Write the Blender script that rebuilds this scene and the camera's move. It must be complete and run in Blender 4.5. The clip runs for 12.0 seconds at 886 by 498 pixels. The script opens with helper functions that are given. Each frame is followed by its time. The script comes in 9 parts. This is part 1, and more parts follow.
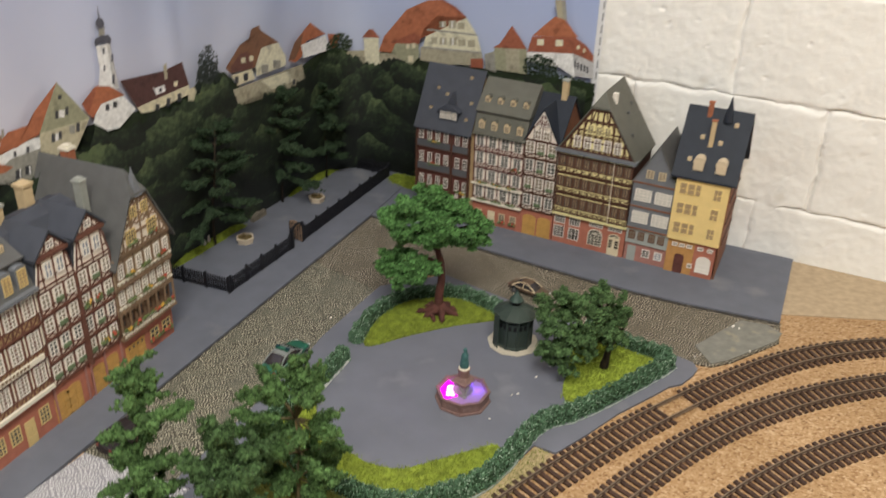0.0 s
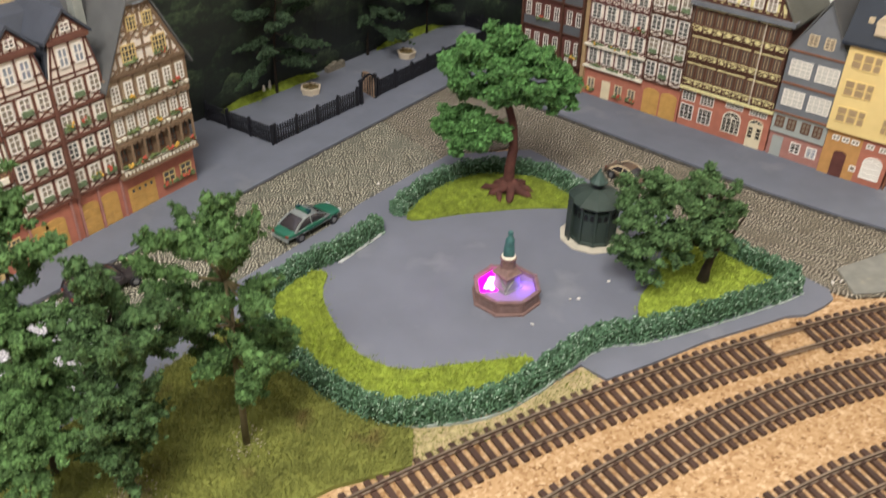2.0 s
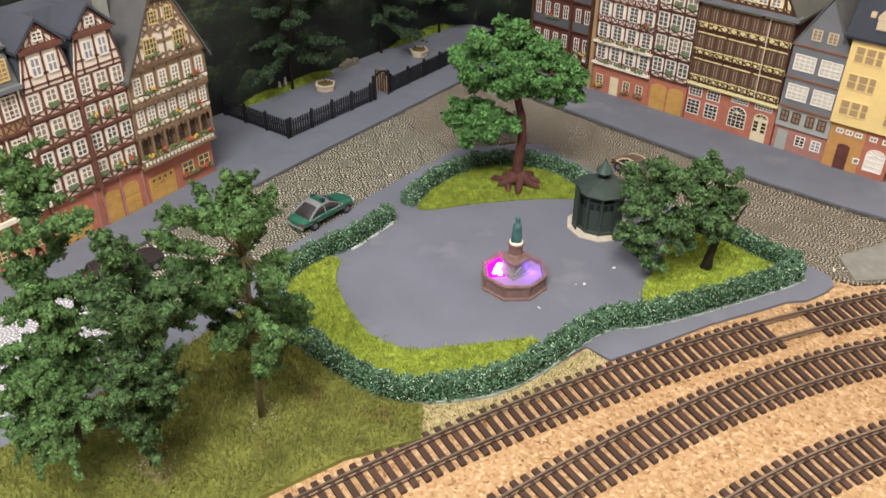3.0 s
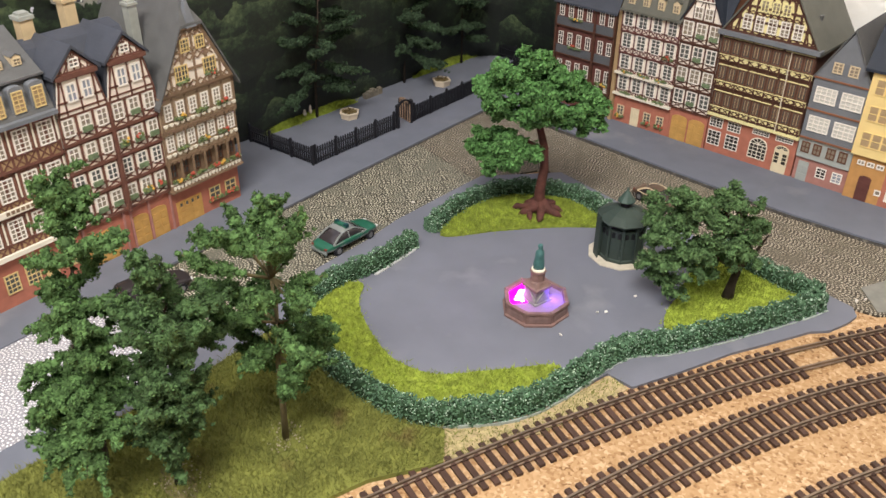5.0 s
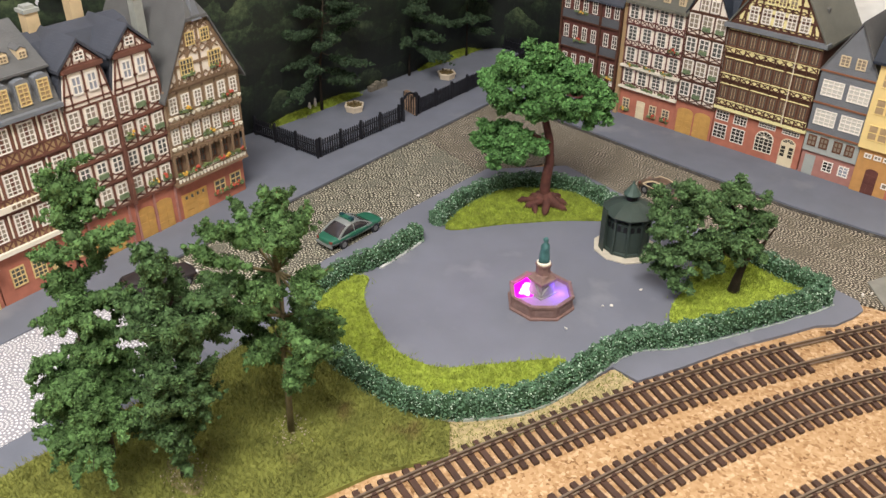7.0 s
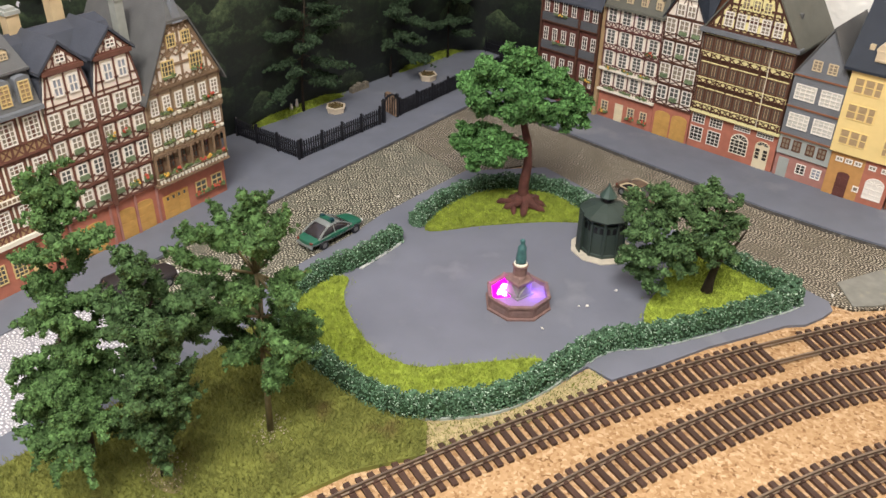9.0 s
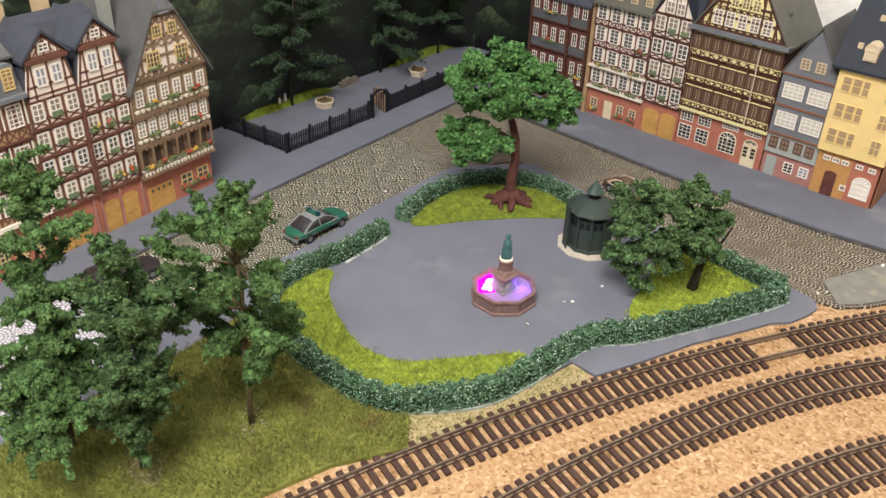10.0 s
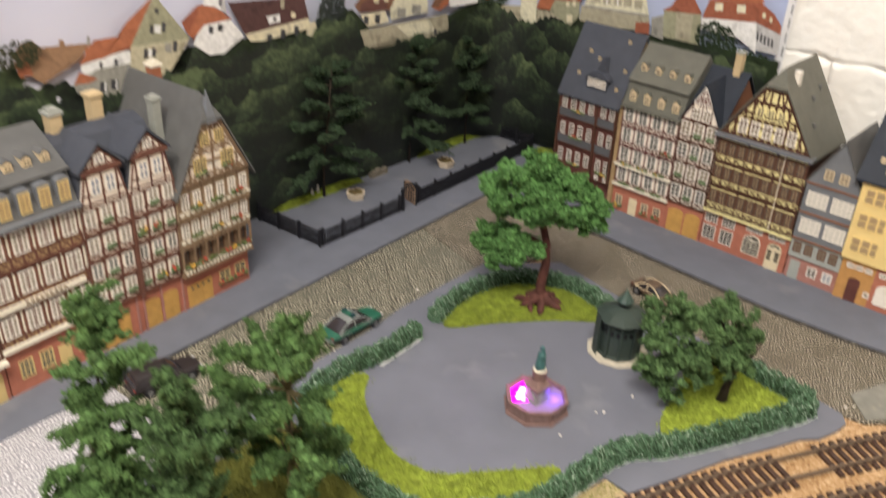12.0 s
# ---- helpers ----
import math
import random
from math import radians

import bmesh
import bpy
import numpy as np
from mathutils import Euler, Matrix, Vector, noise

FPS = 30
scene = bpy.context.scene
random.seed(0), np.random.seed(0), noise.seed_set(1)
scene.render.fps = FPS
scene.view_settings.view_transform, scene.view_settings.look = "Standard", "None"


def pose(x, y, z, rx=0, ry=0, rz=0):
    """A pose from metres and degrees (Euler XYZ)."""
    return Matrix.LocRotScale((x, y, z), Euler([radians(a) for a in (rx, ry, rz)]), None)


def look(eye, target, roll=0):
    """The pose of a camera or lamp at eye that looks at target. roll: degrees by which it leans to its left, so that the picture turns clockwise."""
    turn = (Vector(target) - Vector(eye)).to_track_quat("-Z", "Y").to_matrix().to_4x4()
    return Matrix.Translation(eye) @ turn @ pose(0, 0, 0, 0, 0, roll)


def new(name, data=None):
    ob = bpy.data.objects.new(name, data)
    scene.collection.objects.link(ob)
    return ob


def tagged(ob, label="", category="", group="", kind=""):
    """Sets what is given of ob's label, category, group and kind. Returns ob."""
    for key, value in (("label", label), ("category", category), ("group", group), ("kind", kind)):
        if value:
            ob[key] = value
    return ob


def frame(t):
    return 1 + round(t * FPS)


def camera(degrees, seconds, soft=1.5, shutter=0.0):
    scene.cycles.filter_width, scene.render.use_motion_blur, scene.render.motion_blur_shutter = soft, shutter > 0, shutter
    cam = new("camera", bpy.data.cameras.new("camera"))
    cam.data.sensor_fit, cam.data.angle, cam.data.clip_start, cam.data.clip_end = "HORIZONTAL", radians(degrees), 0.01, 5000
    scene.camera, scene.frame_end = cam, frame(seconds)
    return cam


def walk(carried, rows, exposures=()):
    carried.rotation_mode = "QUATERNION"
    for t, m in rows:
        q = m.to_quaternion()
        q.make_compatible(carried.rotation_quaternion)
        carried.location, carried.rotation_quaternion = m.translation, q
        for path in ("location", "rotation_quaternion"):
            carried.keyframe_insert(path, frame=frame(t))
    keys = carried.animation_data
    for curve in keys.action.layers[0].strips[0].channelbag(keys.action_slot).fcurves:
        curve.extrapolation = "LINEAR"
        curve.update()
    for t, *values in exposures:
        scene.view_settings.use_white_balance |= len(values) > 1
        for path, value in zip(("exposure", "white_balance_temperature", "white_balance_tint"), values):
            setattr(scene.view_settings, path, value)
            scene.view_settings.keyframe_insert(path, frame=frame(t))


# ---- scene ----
cam = camera(55.2, 12.0, 1.5, 0.6)
PATH = [
    (0, (-0.011, 0.038, 0.443), (-0.641, 1.688, -0.495), 2.0),
    (0.5, (0.021, 0.066, 0.417), (-0.719, 1.638, -0.573), 2.3),
    (1, (0.074, 0.125, 0.389), (-0.782, 1.6, -0.656), 1.3),
    (1.5, (0.066, 0.145, 0.371), (-0.834, 1.56, -0.718), 1.5),
    (2, (0.022, 0.186, 0.341), (-0.91, 1.546, -0.79), 1.1),
    (2.5, (0.025, 0.184, 0.325), (-0.922, 1.52, -0.823), 0.4),
    (3, (0.037, 0.17, 0.339), (-0.928, 1.519, -0.779), 0.6),
    (4.8, (0.037, 0.162, 0.343), (-0.975, 1.528, -0.711), 0.8),
    (5, (0.037, 0.162, 0.34), (-0.981, 1.519, -0.719), 0.6),
    (5.5, (0.034, 0.16, 0.341), (-0.993, 1.505, -0.725), 0.5),
    (6, (0.037, 0.163, 0.34), (-0.985, 1.512, -0.726), 0.6),
    (6.5, (0.034, 0.162, 0.338), (-0.986, 1.508, -0.733), 0.5),
    (7, (0.036, 0.162, 0.34), (-0.984, 1.506, -0.733), 0.5),
    (8.8, (0.042, 0.16, 0.344), (-0.947, 1.521, -0.737), 1.0),
    (9, (0.043, 0.16, 0.346), (-0.948, 1.524, -0.73), 1.2),
    (9.5, (0.044, 0.163, 0.342), (-0.945, 1.53, -0.732), 1.3),
    (10, (0.047, 0.163, 0.342), (-0.93, 1.537, -0.735), 2.0),
    (10.5, (0.05, 0.167, 0.34), (-0.911, 1.548, -0.742), 3.1),
    (11, (0.046, 0.166, 0.344), (-0.911, 1.56, -0.725), 3.4),
    (11.5, (0.041, 0.165, 0.349), (-0.935, 1.565, -0.695), 3.2),
    (12, (0.025, 0.156, 0.383), (-1.005, 1.568, -0.589), 2.8),
]
EXPOSURES = ((0.0, -1.02, 6650, 7), (0.5, -1.0, 6850, 5), (1.0, -0.90, 6900, 4), (1.5, -0.77, 6650, 6), (2.0, -0.55, 6500, 8), (2.5, -0.46, 6500, 10), (10.0, -0.46, 6500, 10), (11.0, -0.58, 6500, 10), (11.5, -0.58, 6550, 10), (12.0, -0.58, 6850, 10))
walk(cam, [(t, look(eye, target, roll)) for t, eye, target, roll in PATH], EXPOSURES)

# ---- light ----
world = bpy.data.worlds.new("room_air")
scene.world = world
world.use_nodes = True
world.node_tree.nodes["Background"].inputs[0].default_value = (0.9, 0.95, 1.0, 1)
world.node_tree.nodes["Background"].inputs[1].default_value = 0.15


def area_lamp(name, eye, target, sx, sy, watts, colour):
    data = bpy.data.lights.new(name, "AREA")
    data.shape, data.size, data.size_y, data.energy, data.color = "RECTANGLE", sx, sy, watts, colour
    ob = new(name, data)
    ob.matrix_world = look(eye, target)
    return ob


area_lamp("ceiling_tube_light", (0.15, -0.30, 1.40), (0.10, -0.28, 0.0), 0.90, 0.40, 62.0, (1.0, 0.965, 0.91))


# ---- materials ----
def mat(name, colour, rough=0.7, metal=0.0, var=0.12, scale=60.0, bump=0.0, bump_scale=400.0, spec=0.35,
        second=None, second_at=0.55, second_scale=25.0, emit=0.0, per_object=0.0, per_island=0.0):
    m = bpy.data.materials.new(name)
    m.use_nodes = True
    nt = m.node_tree
    b = nt.nodes["Principled BSDF"]
    b.inputs["Roughness"].default_value = rough
    b.inputs["Metallic"].default_value = metal
    b.inputs["Specular IOR Level"].default_value = spec
    tc = nt.nodes.new("ShaderNodeTexCoord")
    n1 = nt.nodes.new("ShaderNodeTexNoise")
    n1.inputs["Scale"].default_value, n1.inputs["Detail"].default_value = scale, 6
    nt.links.new(tc.outputs["Object"], n1.inputs["Vector"])
    ramp = nt.nodes.new("ShaderNodeValToRGB")
    lo = [c * (1 - var) for c in colour]
    hi = [min(1, c * (1 + var)) for c in colour]
    ramp.color_ramp.elements[0].position, ramp.color_ramp.elements[0].color = 0.3, (*lo, 1)
    ramp.color_ramp.elements[1].position, ramp.color_ramp.elements[1].color = 0.7, (*hi, 1)
    nt.links.new(n1.outputs["Fac"], ramp.inputs["Fac"])
    out = ramp.outputs["Color"]
    if second:
        n2 = nt.nodes.new("ShaderNodeTexNoise")
        n2.inputs["Scale"].default_value, n2.inputs["Detail"].default_value = second_scale, 8
        nt.links.new(tc.outputs["Object"], n2.inputs["Vector"])
        r2 = nt.nodes.new("ShaderNodeValToRGB")
        r2.color_ramp.elements[0].position, r2.color_ramp.elements[1].position = second_at, second_at + 0.12
        nt.links.new(n2.outputs["Fac"], r2.inputs["Fac"])
        mx = nt.nodes.new("ShaderNodeMixRGB")
        mx.inputs[2].default_value = (*second, 1)
        nt.links.new(r2.outputs["Color"], mx.inputs[0])
        nt.links.new(out, mx.inputs[1])
        out = mx.outputs[0]
    if per_object or per_island:
        src = nt.nodes.new("ShaderNodeObjectInfo" if per_object else "ShaderNodeNewGeometry")
        hsv = nt.nodes.new("ShaderNodeHueSaturation")
        mr = nt.nodes.new("ShaderNodeMapRange")
        k = per_object or per_island
        mr.inputs["To Min"].default_value, mr.inputs["To Max"].default_value = 1 - k, 1 + k
        nt.links.new(src.outputs["Random" if per_object else "Random Per Island"], mr.inputs["Value"])
        nt.links.new(mr.outputs["Result"], hsv.inputs["Value"])
        nt.links.new(out, hsv.inputs["Color"])
        out = hsv.outputs["Color"]
    nt.links.new(out, b.inputs["Base Color"])
    if bump:
        n3 = nt.nodes.new("ShaderNodeTexNoise")
        n3.inputs["Scale"].default_value, n3.inputs["Detail"].default_value = bump_scale, 5
        nt.links.new(tc.outputs["Object"], n3.inputs["Vector"])
        bp = nt.nodes.new("ShaderNodeBump")
        bp.inputs["Strength"].default_value, bp.inputs["Distance"].default_value = bump, 0.001
        nt.links.new(n3.outputs["Fac"], bp.inputs["Height"])
        nt.links.new(bp.outputs["Normal"], b.inputs["Normal"])
    if emit:
        b.inputs["Emission Color"].default_value = (*colour, 1)
        b.inputs["Emission Strength"].default_value = emit
    return m


def slate(name, colour, rough=0.6):
    """Roof plastic with fine courses of small slates."""
    m = mat(name, colour, rough, var=0.10, scale=90)
    nt = m.node_tree
    b = nt.nodes["Principled BSDF"]
    tc = nt.nodes.new("ShaderNodeTexCoord")
    br = nt.nodes.new("ShaderNodeTexBrick")
    br.inputs["Scale"].default_value = 1.0
    br.inputs["Brick Width"].default_value, br.inputs["Row Height"].default_value = 0.0024, 0.0017
    br.inputs["Mortar Size"].default_value = 0.00016
    br.inputs["Color1"].default_value, br.inputs["Color2"].default_value = (1, 1, 1, 1), (0.75, 0.75, 0.75, 1)
    br.inputs["Mortar"].default_value = (0, 0, 0, 1)
    cx = nt.nodes.new("ShaderNodeSeparateXYZ")
    ad = nt.nodes.new("ShaderNodeMath")
    cb = nt.nodes.new("ShaderNodeCombineXYZ")
    nt.links.new(tc.outputs["Object"], cx.inputs[0])
    nt.links.new(cx.outputs[0], ad.inputs[0])
    nt.links.new(cx.outputs[1], ad.inputs[1])
    nt.links.new(ad.outputs[0], cb.inputs[0])
    nt.links.new(cx.outputs[2], cb.inputs[1])
    nt.links.new(cb.outputs[0], br.inputs["Vector"])
    bp = nt.nodes.new("ShaderNodeBump")
    bp.inputs["Strength"].default_value, bp.inputs["Distance"].default_value = 0.5, 0.0004
    nt.links.new(br.outputs["Color"], bp.inputs["Height"])
    nt.links.new(bp.outputs["Normal"], b.inputs["Normal"])
    return m


def cork_mat():
    """Pressed cork crumbs of a few millimetres."""
    m = mat("cork", (0.5, 0.3, 0.14), 0.85)
    nt = m.node_tree
    b = nt.nodes["Principled BSDF"]
    N = nt.nodes.new
    tc = N("ShaderNodeTexCoord")
    warp = N("ShaderNodeTexNoise")
    warp.inputs["Scale"].default_value = 260
    add = N("ShaderNodeMixRGB")
    add.blend_type, add.inputs[0].default_value = "ADD", 0.003
    nt.links.new(tc.outputs["Object"], warp.inputs["Vector"])
    nt.links.new(tc.outputs["Object"], add.inputs[1])
    nt.links.new(warp.outputs["Color"], add.inputs[2])
    v = N("ShaderNodeTexVoronoi")
    v.inputs["Scale"].default_value = 560
    nt.links.new(add.outputs[0], v.inputs["Vector"])
    sep = N("ShaderNodeSeparateXYZ")
    nt.links.new(v.outputs["Color"], sep.inputs[0])
    r = N("ShaderNodeValToRGB")
    e = r.color_ramp.elements
    e[0].position, e[0].color = 0.0, (0.22, 0.115, 0.05, 1)
    e[1].position, e[1].color = 1.0, (0.64, 0.45, 0.28, 1)
    for pos, col in ((0.08, (0.36, 0.205, 0.095, 1)), (0.35, (0.46, 0.285, 0.145, 1)), (0.75, (0.52, 0.335, 0.18, 1))):
        k = e.new(pos)
        k.position, k.color = pos, col
    nt.links.new(sep.outputs[0], r.inputs["Fac"])
    big = N("ShaderNodeTexNoise")
    big.inputs["Scale"].default_value, big.inputs["Detail"].default_value = 9, 4
    nt.links.new(tc.outputs["Object"], big.inputs["Vector"])
    rb = N("ShaderNodeValToRGB")
    rb.color_ramp.elements[0].position, rb.color_ramp.elements[0].color = 0.35, (0.86, 0.84, 0.80, 1)
    rb.color_ramp.elements[1].position = 0.65
    nt.links.new(big.outputs["Fac"], rb.inputs["Fac"])
    mu = N("ShaderNodeMixRGB")
    mu.blend_type, mu.inputs[0].default_value = "MULTIPLY", 1.0
    nt.links.new(r.outputs["Color"], mu.inputs[1])
    nt.links.new(rb.outputs["Color"], mu.inputs[2])
    nt.links.new(mu.outputs[0], b.inputs["Base Color"])
    bp = N("ShaderNodeBump")
    bp.inputs["Strength"].default_value, bp.inputs["Distance"].default_value = 0.7, 0.0012
    nt.links.new(sep.outputs[1], bp.inputs["Height"])
    nt.links.new(bp.outputs["Normal"], b.inputs["Normal"])
    return m


def cobble_mat(name, stone, joint, across, dirt):
    """Small setts laid in stacked arcs; across: the arcs stand along the other side."""
    m = mat(name, stone, 0.8)
    nt = m.node_tree
    b = nt.nodes["Principled BSDF"]
    N = nt.nodes.new

    def mth(op, a, c=0.0):
        n = N("ShaderNodeMath")
        n.operation = op
        for i, q in enumerate((a, c)):
            if isinstance(q, float):
                n.inputs[i].default_value = q
            else:
                nt.links.new(q, n.inputs[i])
        return n.outputs[0]

    tc = N("ShaderNodeTexCoord")
    sep = N("ShaderNodeSeparateXYZ")
    nt.links.new(tc.outputs["Object"], sep.inputs[0])
    u, v = (sep.outputs[1], sep.outputs[0]) if across else (sep.outputs[0], sep.outputs[1])
    wob = N("ShaderNodeTexNoise")
    wob.inputs["Scale"].default_value, wob.inputs["Detail"].default_value = 38, 2
    nt.links.new(tc.outputs["Object"], wob.inputs["Vector"])
    v = mth("ADD", v, mth("MULTIPLY", mth("SUBTRACT", wob.outputs["Fac"], 0.5), 0.0030))
    cb = N("ShaderNodeCombineXYZ")
    if across:
        W = 0.0150
        f = mth("FRACT", mth("DIVIDE", mth("ADD", u, 3.0), W))
        s = mth("SUBTRACT", mth("MULTIPLY", f, 2.0), 1.0)
        col = mth("FLOOR", mth("DIVIDE", mth("ADD", u, 3.0), W))
        arc = mth("MULTIPLY", mth("SQRT", mth("SUBTRACT", 1.08, mth("MULTIPLY", s, s))), 0.0074)
        v2 = mth("ADD", mth("SUBTRACT", v, arc), mth("MULTIPLY", col, 0.0011))
        nt.links.new(mth("MULTIPLY", mth("ARCSINE", mth("MULTIPLY", s, 0.96)), 0.0070), cb.inputs[0])
        nt.links.new(v2, cb.inputs[1])
    else:
        # overlapping scales: rings round centres that stand in staggered rows
        R = 0.0124
        q = mth("DIVIDE", mth("ADD", v, 3.0), R)
        j = mth("FLOOR", q)
        dv = mth("MULTIPLY", mth("SUBTRACT", q, j), R)
        uu = mth("ADD", mth("ADD", u, 3.0), mth("MULTIPLY", j, R))
        du = mth("MULTIPLY", mth("SUBTRACT", mth("FRACT", mth("DIVIDE", uu, 2 * R)), 0.5), 2 * R)
        r1 = mth("SQRT", mth("ADD", mth("MULTIPLY", du, du), mth("MULTIPLY", dv, dv)))
        du2 = mth("MULTIPLY", mth("SUBTRACT", R, mth("ABSOLUTE", du)), mth("MULTIPLY", mth("SIGN", du), -1.0))
        dv2 = mth("ADD", dv, R)
        r2 = mth("SQRT", mth("ADD", mth("MULTIPLY", du2, du2), mth("MULTIPLY", dv2, dv2)))
        near = mth("LESS_THAN", r1, R)
        far = mth("SUBTRACT", 1.0, near)

        def pick(p, o):
            return mth("ADD", mth("MULTIPLY", p, near), mth("MULTIPLY", o, far))

        turn = pick(mth("ARCTAN2", du, dv), mth("ARCTAN2", du2, dv2))
        ring = pick(r1, r2)
        nt.links.new(mth("ADD", mth("MULTIPLY", turn, 0.0088), mth("MULTIPLY", j, 0.0007)), cb.inputs[0])
        nt.links.new(ring, cb.inputs[1])
    br = N("ShaderNodeTexBrick")
    br.inputs["Scale"].default_value = 1.0
    br.inputs["Brick Width"].default_value, br.inputs["Row Height"].default_value = 0.0023 if across else 0.0021, 0.0029 if across else 0.0024
    br.inputs["Mortar Size"].default_value, br.inputs["Mortar Smooth"].default_value = 0.00074 if across else 0.00060, 0.2
    br.inputs["Color1"].default_value = (*stone, 1)
    br.inputs["Color2"].default_value = (*[c * 0.80 for c in stone], 1)
    br.inputs["Mortar"].default_value = (*joint, 1)
    nt.links.new(cb.outputs[0], br.inputs["Vector"])
    out = br.outputs["Color"]
    pale = N("ShaderNodeTexNoise")
    pale.inputs["Scale"].default_value, pale.inputs["Detail"].default_value, pale.inputs["Roughness"].default_value = 300, 3, 0.6
    nt.links.new(tc.outputs["Object"], pale.inputs["Vector"])
    pr = N("ShaderNodeValToRGB")
    pr.color_ramp.elements[0].position, pr.color_ramp.elements[0].color = 0.34, (0.72, 0.70, 0.67, 1)
    pr.color_ramp.elements[1].position, pr.color_ramp.elements[1].color = 0.62, (1.12, 1.12, 1.12, 1)
    nt.links.new(pale.outputs["Fac"], pr.inputs["Fac"])
    pm = N("ShaderNodeMixRGB")
    pm.blend_type, pm.inputs[0].default_value = "MULTIPLY", 1.0 if dirt else 0.15
    nt.links.new(out, pm.inputs[1])
    nt.links.new(pr.outputs["Color"], pm.inputs[2])
    out = pm.outputs[0]
    if dirt:
        n = N("ShaderNodeTexNoise")
        n.inputs["Scale"].default_value, n.inputs["Detail"].default_value, n.inputs["Roughness"].default_value = 46, 10, 0.70
        nt.links.new(tc.outputs["Object"], n.inputs["Vector"])
        r = N("ShaderNodeValToRGB")
        r.color_ramp.elements[0].position, r.color_ramp.elements[1].position = 0.47, 0.62
        r.color_ramp.elements[0].color = (0.06, 0.06, 0.06, 1)
        r.color_ramp.elements[1].color = (0.80, 0.80, 0.80, 1)
        nt.links.new(n.outputs["Fac"], r.inputs["Fac"])
        mx = N("ShaderNodeMixRGB")
        mx.inputs[2].default_value = (*dirt, 1)
        nt.links.new(r.outputs["Color"], mx.inputs[0])
        nt.links.new(out, mx.inputs[1])
        out = mx.outputs[0]
        n = N("ShaderNodeTexNoise")
        n.inputs["Scale"].default_value, n.inputs["Detail"].default_value, n.inputs["Roughness"].default_value = 95, 5, 0.75
        nt.links.new(tc.outputs["Object"], n.inputs["Vector"])
        r = N("ShaderNodeValToRGB")
        r.color_ramp.elements[0].position, r.color_ramp.elements[1].position = 0.64, 0.70
        r.color_ramp.elements[1].color = (0.7, 0.7, 0.7, 1)
        nt.links.new(n.outputs["Fac"], r.inputs["Fac"])
        mx = N("ShaderNodeMixRGB")
        mx.inputs[2].default_value = (0.085, 0.075, 0.062, 1)
        nt.links.new(r.outputs["Color"], mx.inputs[0])
        nt.links.new(out, mx.inputs[1])
        out = mx.outputs[0]
    nt.links.new(out, b.inputs["Base Color"])
    bp = N("ShaderNodeBump")
    bp.inputs["Strength"].default_value, bp.inputs["Distance"].default_value = 0.6, 0.0005
    bp.invert = True
    nt.links.new(br.outputs["Fac"], bp.inputs["Height"])
    nt.links.new(bp.outputs["Normal"], b.inputs["Normal"])
    return m


M = {}
M["white_wall"] = mat("painted_block", (0.93, 0.912, 0.88), 0.7, var=0.04, scale=9, bump=0.8, bump_scale=130, second=(0.74, 0.70, 0.63), second_at=0.68, second_scale=22)
M["ceiling"] = mat("ceiling_paint", (0.80, 0.79, 0.77), 0.9, var=0.03, scale=4)
M["floor"] = mat("concrete_floor", (0.30, 0.29, 0.28), 0.8, var=0.1, scale=6)
M["cork"] = cork_mat()
M["board"] = mat("fibreboard", (0.47, 0.36, 0.24), 0.85, var=0.12, scale=150, bump=0.3, bump_scale=900)
M["asphalt"] = mat("grey_card", (0.143, 0.153, 0.188), 0.75, var=0.08, scale=40, bump=0.15, bump_scale=900, second=(0.20, 0.205, 0.225), second_at=0.6, second_scale=18)
M["plaza"] = mat("plaza_card", (0.154, 0.161, 0.197), 0.7, var=0.07, scale=30, bump=0.12, bump_scale=900, second=(0.20, 0.205, 0.235), second_at=0.6, second_scale=22)
M["cobble"] = cobble_mat("cobbles_left", (0.735, 0.69, 0.545), (0.052, 0.047, 0.034), False, (0.132, 0.128, 0.100))
M["cobble_right"] = cobble_mat("cobbles_right", (0.77, 0.69, 0.55), (0.055, 0.045, 0.034), True, (0.125, 0.105, 0.075))
M["cobble_white"] = cobble_mat("cobbles_white", (0.86, 0.85, 0.87), (0.30, 0.29, 0.32), False, None)
M["lawn"] = mat("yellow_green_flock", (0.262, 0.325, 0.044), 0.95, var=0.3, scale=180, per_island=0.3)
M["grass"] = mat("static_grass", (0.175, 0.185, 0.042), 0.95, var=0.26, scale=55, per_island=0.28, second=(0.14, 0.105, 0.035), second_at=0.60, second_scale=30)
M["hedge"] = mat("hedge_foam", (0.085, 0.160, 0.092), 0.95, var=0.3, scale=200, per_island=0.5)
M["foliage"] = mat("foliage", (0.078, 0.148, 0.047), 0.9, var=0.3, scale=120, per_island=0.5)
M["foliage_oak"] = mat("foliage_oak", (0.095, 0.215, 0.064), 0.9, var=0.3, scale=120, per_island=0.5)
M["foliage_dark"] = mat("foliage_dark", (0.037, 0.064, 0.032), 0.95, var=0.3, scale=120, per_island=0.5)
M["foliage_deep"] = mat("foliage_deep", (0.060, 0.112, 0.040), 0.9, var=0.3, scale=120, per_island=0.5)
M["foliage_bush"] = mat("foliage_bush", (0.080, 0.146, 0.054), 0.9, var=0.3, scale=120, per_island=0.5)
M["bark_red"] = mat("bark_red_brown", (0.088, 0.032, 0.024), 0.8, var=0.3, scale=200, bump=0.6, bump_scale=500)
M["bark"] = mat("bark_dark", (0.045, 0.032, 0.022), 0.85, var=0.3, scale=200, bump=0.6, bump_scale=500)
